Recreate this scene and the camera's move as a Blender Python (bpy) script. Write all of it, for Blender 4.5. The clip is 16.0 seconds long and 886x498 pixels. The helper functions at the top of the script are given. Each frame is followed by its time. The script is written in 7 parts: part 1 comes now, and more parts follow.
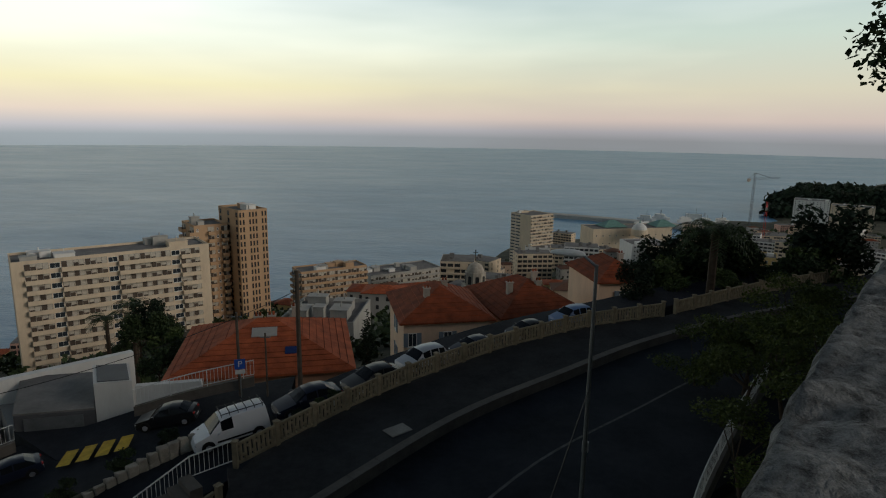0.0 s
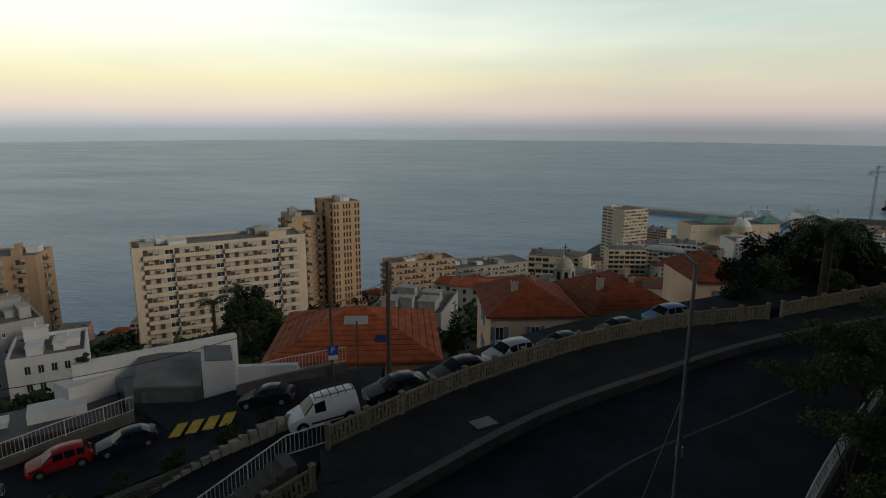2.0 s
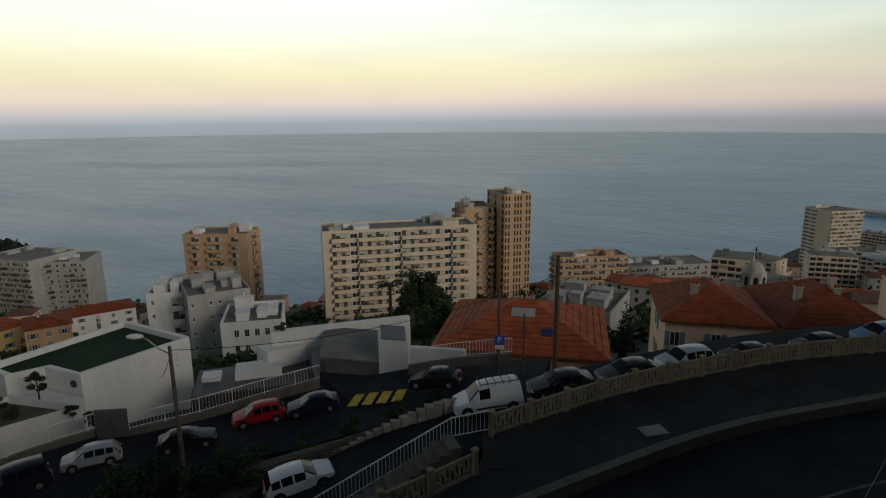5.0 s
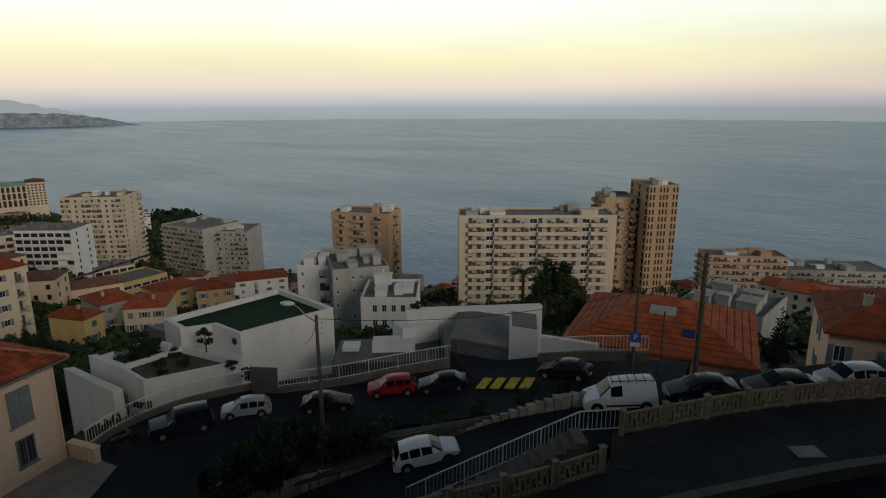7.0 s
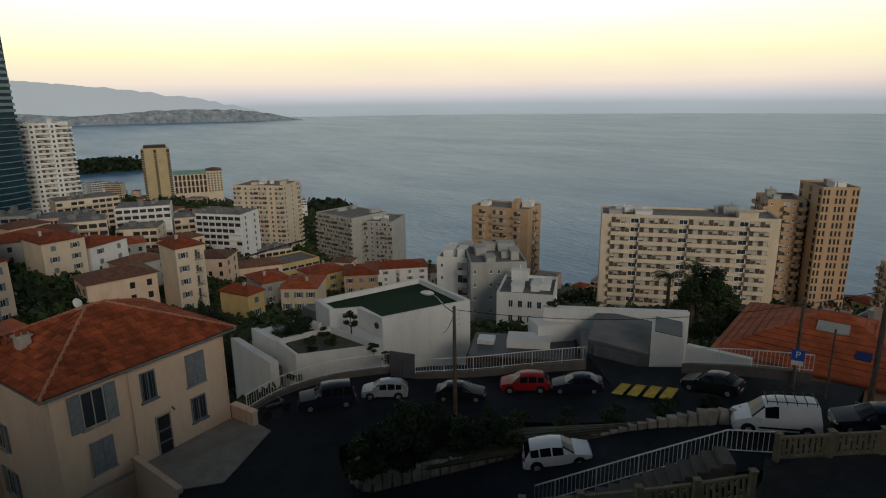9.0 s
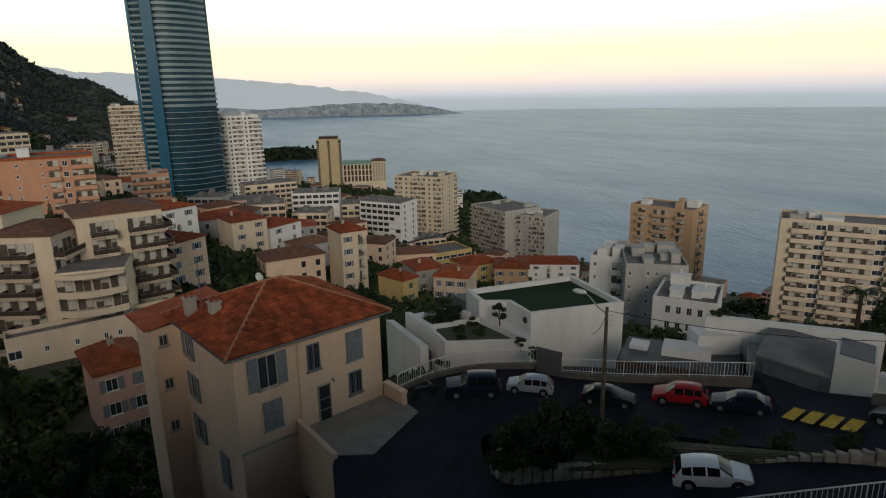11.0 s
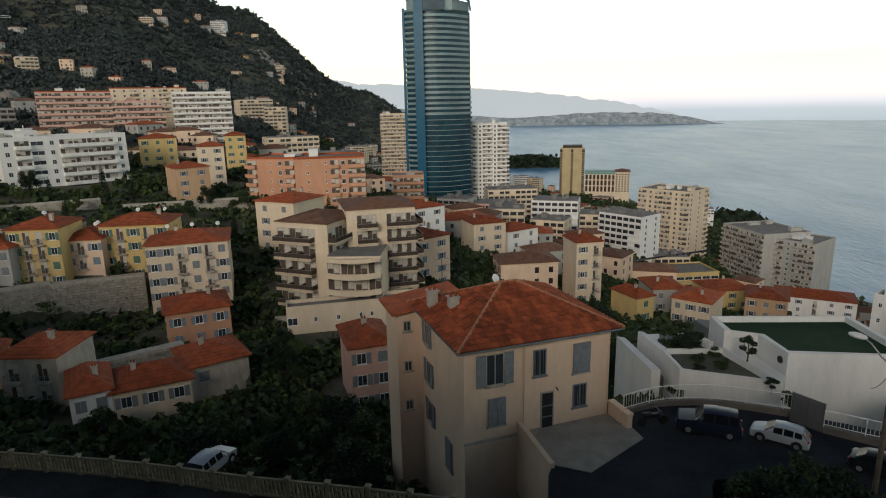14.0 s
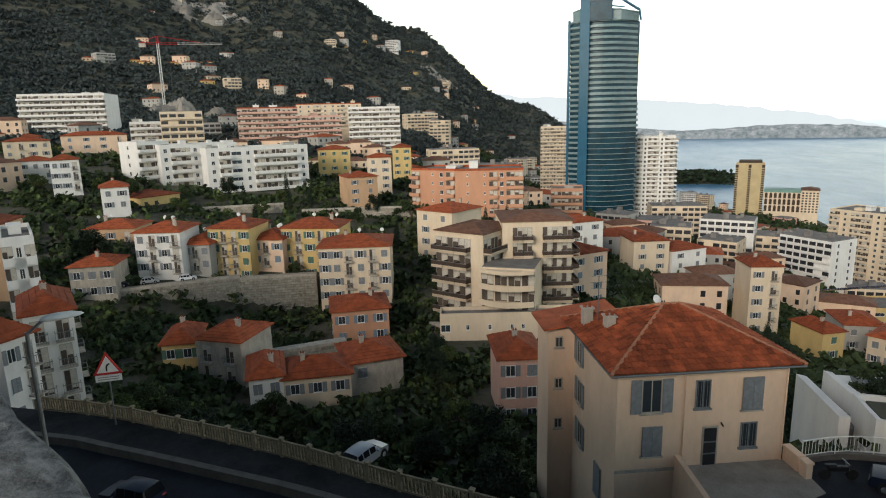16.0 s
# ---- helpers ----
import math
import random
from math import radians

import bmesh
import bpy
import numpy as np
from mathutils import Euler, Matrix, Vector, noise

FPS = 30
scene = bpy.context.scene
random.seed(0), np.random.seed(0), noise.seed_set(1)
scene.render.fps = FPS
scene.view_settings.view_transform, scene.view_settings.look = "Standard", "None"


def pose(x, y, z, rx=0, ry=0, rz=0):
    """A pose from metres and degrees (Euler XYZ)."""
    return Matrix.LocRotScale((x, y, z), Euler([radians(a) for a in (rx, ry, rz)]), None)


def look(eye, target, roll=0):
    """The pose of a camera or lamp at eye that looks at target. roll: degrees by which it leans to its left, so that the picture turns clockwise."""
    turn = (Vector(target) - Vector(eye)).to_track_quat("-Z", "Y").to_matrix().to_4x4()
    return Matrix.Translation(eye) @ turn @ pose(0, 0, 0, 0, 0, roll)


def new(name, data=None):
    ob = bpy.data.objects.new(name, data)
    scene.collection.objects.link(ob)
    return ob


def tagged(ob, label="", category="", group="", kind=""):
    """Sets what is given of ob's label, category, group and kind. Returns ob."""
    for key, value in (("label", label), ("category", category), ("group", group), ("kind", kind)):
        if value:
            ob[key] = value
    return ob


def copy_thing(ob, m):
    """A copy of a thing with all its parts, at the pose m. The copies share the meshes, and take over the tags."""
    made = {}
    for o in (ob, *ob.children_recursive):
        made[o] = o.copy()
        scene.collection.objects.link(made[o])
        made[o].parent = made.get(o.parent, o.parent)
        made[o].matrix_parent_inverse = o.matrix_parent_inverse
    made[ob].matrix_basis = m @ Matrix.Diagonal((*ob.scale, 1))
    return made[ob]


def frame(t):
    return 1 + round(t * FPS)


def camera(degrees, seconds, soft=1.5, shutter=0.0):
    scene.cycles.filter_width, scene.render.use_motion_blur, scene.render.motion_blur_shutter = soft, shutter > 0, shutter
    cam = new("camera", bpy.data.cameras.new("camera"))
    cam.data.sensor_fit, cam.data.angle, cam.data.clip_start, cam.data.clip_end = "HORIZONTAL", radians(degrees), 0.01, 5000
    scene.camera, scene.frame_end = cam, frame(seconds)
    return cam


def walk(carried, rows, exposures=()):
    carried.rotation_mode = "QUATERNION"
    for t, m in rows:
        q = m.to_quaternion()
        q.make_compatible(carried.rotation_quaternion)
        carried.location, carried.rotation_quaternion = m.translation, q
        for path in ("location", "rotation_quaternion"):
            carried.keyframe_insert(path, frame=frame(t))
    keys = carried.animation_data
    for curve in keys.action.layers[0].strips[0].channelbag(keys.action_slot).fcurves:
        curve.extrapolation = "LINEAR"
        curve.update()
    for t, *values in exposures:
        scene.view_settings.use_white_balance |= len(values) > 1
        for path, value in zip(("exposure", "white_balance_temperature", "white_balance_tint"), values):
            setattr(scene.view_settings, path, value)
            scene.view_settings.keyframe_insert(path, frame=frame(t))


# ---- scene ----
from functools import lru_cache

EYE = 150.0  # the eye's height over the sea
cam = camera(72.5, 16.0, soft=1.1)
# seconds, x, y, yaw, pitch, roll of a phone turned at arm's length
ROWS = [
    (0.0, 0.000, 0.400, 0.00, -11.25, 0.88),
    (0.5, -0.012, 0.400, 1.66, -11.29, 0.65),
    (1.0, -0.025, 0.399, 3.59, -11.30, 0.47),
    (1.5, -0.041, 0.398, 5.95, -11.53, 0.44),
    (2.0, -0.059, 0.396, 8.48, -11.97, 0.23),
    (2.5, -0.075, 0.393, 10.84, -12.16, 0.29),
    (3.0, -0.091, 0.389, 13.26, -12.14, 0.70),
    (3.5, -0.110, 0.385, 15.96, -12.19, 0.66),
    (4.0, -0.127, 0.379, 18.44, -12.32, 0.03),
    (6.5, -0.230, 0.327, 34.93, -13.57, -0.22),
    (7.0, -0.246, 0.315, 37.84, -13.89, -0.17),
    (7.5, -0.266, 0.298, 41.70, -13.93, 0.31),
    (8.0, -0.283, 0.282, 44.98, -13.95, -0.35),
    (8.5, -0.298, 0.266, 48.12, -14.12, -0.62),
    (11.0, -0.366, 0.162, 66.02, -14.60, -1.10),
    (11.5, -0.377, 0.134, 70.42, -14.77, -1.17),
    (12.0, -0.384, 0.112, 73.72, -14.55, -0.98),
    (12.5, -0.391, 0.084, 77.77, -14.18, -0.90),
    (13.0, -0.395, 0.061, 81.26, -14.12, -0.83),
    (13.5, -0.398, 0.036, 84.79, -13.73, -0.73),
    (14.0, -0.400, 0.010, 88.58, -13.37, -1.17),
    (14.5, -0.400, -0.018, 92.58, -12.97, -1.11),
    (15.0, -0.397, -0.046, 96.65, -12.60, -1.07),
    (15.5, -0.393, -0.072, 100.38, -12.34, -1.45),
    (16.0, -0.389, -0.093, 103.44, -11.86, -1.50),
]
EXPOSURES = [(0.0, -0.88), (4.0, -0.86), (8.0, -0.78), (11.0, -0.5), (12.5, -0.32), (14.5, 0.05), (16.0, 0.5)]
walk(cam, [(t, pose(x, y, EYE) @ pose(0, 0, 0, 0, 0, yaw) @ pose(0, 0, 0, 90 + pitch) @ pose(0, 0, 0, 0, 0, roll))
           for t, x, y, yaw, pitch, roll in ROWS], EXPOSURES)


# ---- daylight: a hazy sky after sunset, its glow over the sea ----
def node(tree, kind, **values):
    n = tree.nodes.new(kind)
    for key, value in values.items():
        if key in n.inputs:
            n.inputs[key].default_value = value
    return n


def ramp(tree, stops, fac, mode="LINEAR"):
    n = tree.nodes.new("ShaderNodeValToRGB")
    n.color_ramp.interpolation = mode
    e = n.color_ramp.elements
    while len(e) < len(stops):
        e.new(0.5)
    for el, (at, col) in zip(e, stops):
        el.position, el.color = at, (*col, 1)
    tree.links.new(fac, n.inputs[0])
    return n.outputs[0]


world = bpy.data.worlds.new("dusk_sky")
scene.world = world
world.use_nodes = True
wt_ = world.node_tree
wt_.nodes.clear()
coord = node(wt_, "ShaderNodeTexCoord")
split = node(wt_, "ShaderNodeSeparateXYZ")
wt_.links.new(coord.outputs["Generated"], split.inputs[0])
up = node(wt_, "ShaderNodeMapRange")
up.inputs[1].default_value, up.inputs[2].default_value = -0.1, 1.0
wt_.links.new(split.outputs[2], up.inputs[0])


def s(deg):
    return (math.sin(radians(deg)) + 0.1) / 1.1


RED, BLUE = .965, 1.08
SIDE = ramp(wt_, [(at, (r * RED, g, b * BLUE)) for at, (r, g, b) in [(0, (.2, .25, .28)), (s(-2.4), (.238, .25, .248)), (s(-0.8), (.258, .262, .258)), (s(-0.1), (.37, .35, .345)), (s(1.0), (.62, .50, .42)), (s(3.5), (.68, .62, .45)),
                  (s(8), (.60, .68, .56)), (s(12), (.50, .60, .57)), (s(19), (.20, .25, .27)), (s(30), (.06, .08, .10)), (1, (.014, .022, .034))]], up.outputs[0])
GLOW = ramp(wt_, [(at, (r * RED, g, b * BLUE)) for at, (r, g, b) in [(0, (.3, .36, .38)), (s(-2.4), (.285, .325, .33)), (s(-0.8), (.35, .385, .385)), (s(-0.1), (.52, .50, .49)), (s(1.2), (.80, .66, .52)), (s(3.5), (.93, .84, .50)),
                  (s(7), (1.03, 1.02, .80)), (s(12), (.95, 1.0, .92)), (s(19), (.36, .42, .44)), (s(30), (.08, .10, .115)), (1, (.014, .022, .034))]], up.outputs[0])
face = node(wt_, "ShaderNodeVectorMath")
face.operation = "DOT_PRODUCT"
GLOW_YAW = radians(62)
face.inputs[1].default_value = (-math.sin(GLOW_YAW), math.cos(GLOW_YAW), 0)
wt_.links.new(coord.outputs["Generated"], face.inputs[0])
part_of = node(wt_, "ShaderNodeMapRange")
part_of.interpolation_type = "SMOOTHSTEP"
part_of.inputs[1].default_value, part_of.inputs[2].default_value = 0.15, 0.97
wt_.links.new(face.outputs["Value"], part_of.inputs[0])
streak = node(wt_, "ShaderNodeMapping")
streak.inputs["Scale"].default_value = (1.5, 1.5, 9)
wt_.links.new(coord.outputs["Generated"], streak.inputs[0])
cloud = node(wt_, "ShaderNodeTexNoise", Scale=1.6, Detail=3.0, Roughness=0.5)
wt_.links.new(streak.outputs[0], cloud.inputs[0])
veil = node(wt_, "ShaderNodeMapRange")
for i, v in enumerate((0.3, 0.7, -0.22, 0.22), 1):
    veil.inputs[i].default_value = v
wt_.links.new(cloud.outputs[0], veil.inputs[0])
blend_ = node(wt_, "ShaderNodeMath")
blend_.use_clamp = True
wt_.links.new(part_of.outputs[0], blend_.inputs[0])
wt_.links.new(veil.outputs[0], blend_.inputs[1])
two = node(wt_, "ShaderNodeMix")
two.data_type = "RGBA"
wt_.links.new(blend_.outputs[0], two.inputs[0])
wt_.links.new(SIDE, two.inputs[6])
wt_.links.new(GLOW, two.inputs[7])
bg = node(wt_, "ShaderNodeBackground", Strength=1.9)
wt_.links.new(two.outputs[2], bg.inputs[0])
air = node(wt_, "ShaderNodeTexSky")
air.sky_type, air.sun_disc, air.sun_elevation, air.sun_rotation = "NISHITA", False, radians(4), radians(150)
bg2 = node(wt_, "ShaderNodeBackground", Strength=0.012)
wt_.links.new(air.outputs[0], bg2.inputs[0])
add = node(wt_, "ShaderNodeAddShader")
wt_.links.new(bg.outputs[0], add.inputs[0])
wt_.links.new(bg2.outputs[0], add.inputs[1])
wout = node(wt_, "ShaderNodeOutputWorld")
wt_.links.new(add.outputs[0], wout.inputs[0])

sun = new("sun", bpy.data.lights.new("sun", "SUN"))
sun.data.energy, sun.data.angle, sun.data.color = 1.9, radians(25), (1.0, 0.88, 0.75)
sun.data.specular_factor = 0.15
# low in the west, behind the one who looks out to sea
sun.matrix_world = look((0, 0, 300), (-math.sin(radians(72)), math.cos(radians(72)), 300 - 0.36))


# ---- materials ----
def material(name, base, rough=0.85, metal=0.0, vary=0.25, scale=1.0, bump=0.0, bump_scale=30.0, second=None, hue_island=0.0, spec=0.3, streaks=0.0):
    """A painted, plastered or grown surface: two sizes of variation, grain, and a fine relief. scale: patches a metre."""
    m = bpy.data.materials.new(name)
    m.use_nodes = True
    t = m.node_tree
    bsdf = t.nodes["Principled BSDF"]
    bsdf.inputs["Roughness"].default_value, bsdf.inputs["Metallic"].default_value = rough, metal
    bsdf.inputs["Specular IOR Level"].default_value = spec
    geo = node(t, "ShaderNodeNewGeometry")
    big = node(t, "ShaderNodeTexNoise", Scale=scale, Detail=4.0, Roughness=0.6)
    fine = node(t, "ShaderNodeTexNoise", Scale=scale * 9, Detail=3.0, Roughness=0.7)
    stretch = node(t, "ShaderNodeMapping")
    stretch.inputs["Scale"].default_value = (1, 1, 1 if not streaks else 1 - streaks)
    t.links.new(geo.outputs["Position"], stretch.inputs[0])
    t.links.new(stretch.outputs[0], big.inputs[0])
    t.links.new(stretch.outputs[0], fine.inputs[0])
    both = node(t, "ShaderNodeMath")
    both.operation = "MULTIPLY_ADD"
    both.inputs[1].default_value = 0.45
    t.links.new(fine.outputs[0], both.inputs[0])
    t.links.new(big.outputs[0], both.inputs[2])
    lo = tuple(c * (1 - vary) for c in base)
    hi = second or tuple(min(1, c * (1 + vary * 0.7)) for c in base)
    col = ramp(t, [(0.45, lo), (0.95, hi)], both.outputs[0])
    if hue_island:
        info = node(t, "ShaderNodeObjectInfo")
        mixr = node(t, "ShaderNodeMath")
        t.links.new(geo.outputs["Random Per Island"], mixr.inputs[0])
        t.links.new(info.outputs["Random"], mixr.inputs[1])
        frac = node(t, "ShaderNodeMath")
        frac.operation = "FRACT"
        t.links.new(mixr.outputs[0], frac.inputs[0])
        lift = node(t, "ShaderNodeMapRange")
        lift.inputs[3].default_value, lift.inputs[4].default_value = 1 - hue_island, 1 + hue_island
        t.links.new(frac.outputs[0], lift.inputs[0])
        hsv = node(t, "ShaderNodeHueSaturation")
        t.links.new(lift.outputs[0], hsv.inputs["Value"])
        t.links.new(col, hsv.inputs["Color"])
        col = hsv.outputs[0]
    t.links.new(col, bsdf.inputs["Base Color"])
    if bump:
        grain = node(t, "ShaderNodeTexNoise", Scale=bump_scale, Detail=4.0, Roughness=0.65)
        t.links.new(geo.outputs["Position"], grain.inputs[0])
        b = node(t, "ShaderNodeBump", Strength=min(1.0, bump), Distance=0.02 if bump_scale > 3 else 0.5)
        t.links.new(grain.outputs[0], b.inputs["Height"])
        t.links.new(b.outputs[0], bsdf.inputs["Normal"])
    return m


M = {}
M["asphalt"] = material("asphalt", (.025, .028, .034), .9, spec=.12, vary=.45, scale=.35, bump=.5, bump_scale=60)
M["pavement"] = material("pavement_asphalt", (.034, .034, .035), .9, spec=.12, vary=.6, scale=.45, bump=.5, bump_scale=60)
M["kerb"] = material("kerb_stone", (.13, .115, .10), .9, vary=.3, scale=1.5, bump=.4)
M["concrete"] = material("concrete", (.42, .38, .32), .9, vary=.3, scale=1.2, bump=.4, streaks=.6)
M["stone"] = material("rough_stone", (.085, .085, .082), .95, vary=.9, scale=24, second=(.27, .28, .28), bump=1, bump_scale=60)
M["earth"] = material("earth_and_scrub", (.060, .070, .045), 1, vary=.6, scale=.06, second=(.13, .125, .09), bump=.8, bump_scale=.8)
M["white"] = material("white_render", (.72, .71, .68), .85, vary=.12, scale=.5, bump=.15, streaks=.7)
M["cream"] = material("cream_render", (.65, .535, .395), .88, vary=.15, scale=.35, bump=.15, streaks=.7)
M["grey"] = material("grey_render", (.40, .39, .36), .88, vary=.18, scale=.35, bump=.15, streaks=.7)
M["ochre"] = material("ochre_render", (.50, .33, .20), .88, vary=.16, scale=.3, streaks=.7)
M["orange"] = material("orange_render", (.52, .275, .17), .88, vary=.16, scale=.3, streaks=.7)
M["pink"] = material("pink_render", (.58, .36, .29), .88, vary=.16, scale=.4, streaks=.7)
M["peach"] = material("peach_render", (.72, .53, .385), .88, vary=.13, scale=.4, bump=.2, streaks=.6)
M["yellow"] = material("yellow_render", (.58, .42, .18), .88, vary=.16, scale=.4, streaks=.7)
M["tile"] = material("terracotta_tile", (.30, .072, .027), .85, vary=.5, scale=.9, hue_island=.34)
M["dark"] = material("dark_opening", (.02, .022, .026), .35, vary=.3, scale=1, spec=.5)
# the shade inside the loggias is put into this brown
M["loggia"] = material("painted_loggia_shade", (.085, .066, .052), .6, vary=.5, scale=.6, spec=.3)
M["glass"] = material("window_glass", (.035, .045, .055), .08, vary=.3, scale=.3, spec=.6)
M["roof_grey"] = material("gravel_roof", (.20, .19, .18), .95, vary=.35, scale=.4, bump=.4)
M["metal_white"] = material("white_painted_metal", (.68, .68, .66), .5, vary=.12, scale=3)
M["metal_grey"] = material("grey_metal", (.22, .23, .24), .45, metal=.6, vary=.25, scale=2)
M["shutter_grey"] = material("grey_blue_shutter", (.19, .205, .22), .7, vary=.25, scale=4)
M["shutter_green"] = material("green_shutter", (.08, .16, .12), .7, vary=.25, scale=4)
M["shutter_blue"] = material("blue_shutter", (.17, .22, .27), .7, vary=.25, scale=4)
M["paint"] = material("worn_road_paint", (.10, .10, .10), .9, vary=.7, scale=2.5)
M["paint_yellow"] = material("yellow_road_paint", (.55, .36, .03), .8, vary=.35, scale=2.5)
M["fence"] = material("weathered_fence_concrete", (.24, .20, .135), .95, vary=.35, scale=2.5, bump=.4, hue_island=.12)
M["leaf"] = material("dark_leaf", (.034, .054, .018), .7, vary=.5, scale=1.5, hue_island=.45)
M["leaf_light"] = material("yellow_green_leaf", (.075, .095, .018), .7, vary=.5, scale=1.5, hue_island=.4)
M["leaf_pine"] = material("pine_leaf", (.018, .032, .016), .8, vary=.5, scale=1.5, hue_island=.4)
M["leaf_mid"] = material("garden_leaf", (.070, .098, .028), .7, vary=.5, scale=1.0, hue_island=.5)
# distance haze is put into this leaf colour, greyer and bluer
M["leaf_hill_haze"] = material("haze_tinted_leaf", (.050, .064, .062), .85, vary=.4, scale=.008, hue_island=.16)
M["bark"] = material("bark", (.07, .05, .035), .95, vary=.4, scale=4, bump=.6)
M["rubber"] = material("tyre_rubber", (.015, .015, .015), .9, vary=.3, scale=5)
M["rim"] = material("alloy_rim", (.4, .4, .42), .35, metal=.9, vary=.2, scale=8)
M["lamp_clear"] = material("headlight_glass", (.55, .58, .6), .15, vary=.2, scale=9, spec=.6)
M["lamp_red"] = material("tail_light", (.35, .02, .015), .25, vary=.2, scale=9, spec=.6)
M["blue_sign"] = material("blue_sign", (.02, .09, .42), .4, vary=.1, scale=4)
M["red_sign"] = material("red_sign_edge", (.5, .03, .03), .4, vary=.1, scale=4)
M["black"] = material("black_paint", (.012, .012, .013), .5, vary=.2, scale=4)
M["wood"] = material("weathered_pole_wood", (.11, .085, .065), .9, vary=.4, scale=3, bump=.5)
M["turf"] = material("green_artificial_turf", (.006, .030, .008), .95, vary=.3, scale=1.5, bump=.4, bump_scale=80)
M["dark_panel"] = material("dark_grey_panel", (.10, .10, .105), .6, vary=.2, scale=.8)
M["brown_panel"] = material("dark_brown_cladding", (.055, .038, .028), .7, vary=.3, scale=1.2)
M["solar"] = material("blue_solar_glass", (.02, .04, .14), .15, vary=.3, scale=.5, spec=.6)
M["copper"] = material("green_copper_roof", (.16, .30, .26), .6, vary=.25, scale=.3)
M["teal_glass"] = material("teal_tower_glass", (.010, .045, .068), .25, vary=.6, scale=.10, spec=.25)
M["frosted"] = material("frosted_green_balustrade", (.17, .25, .26), .4, vary=.45, scale=.09, spec=.4)
M["brown_tile"] = material("brown_weathered_tile", (.17, .085, .055), .85, vary=.4, scale=.9, hue_island=.2)
M["sand_wall"] = material("sand_yellow_wall", (.50, .40, .23), .88, vary=.15, scale=.1)
M["pale_stone"] = material("pale_stone", (.33, .30, .25), .95, vary=.4, scale=2, bump=.6, hue_island=.2)
M["tile_pale"] = material("pale_ridge_tile", (.42, .19, .11), .85, vary=.3, scale=2)
M["pavement_pale"] = material("pale_terrace_concrete", (.30, .27, .235), .95, vary=.3, scale=.8, bump=.4)
M["rock"] = material("grey_limestone", (.27, .25, .22), .95, vary=.5, scale=.02, bump=1, bump_scale=.15)
for key, col in (("car_white", (.76, .77, .78)), ("car_black", (.012, .013, .016)), ("car_red", (.32, .012, .016)), ("car_silver", (.38, .40, .43)), ("car_navy", (.011, .016, .034)), ("car_blue", (.10, .17, .32))):
    M[key] = material(key + "_paint", col, .34, metal=.2 if "silver" in key else 0, vary=.06, scale=2, spec=.3)
M["car_glass"] = material("tinted_car_glass", (.008, .010, .013), .15, vary=.2, scale=3, spec=.12)
M["blind"] = material("pale_blind", (.50, .46, .39), .8, vary=.25, scale=1.5)


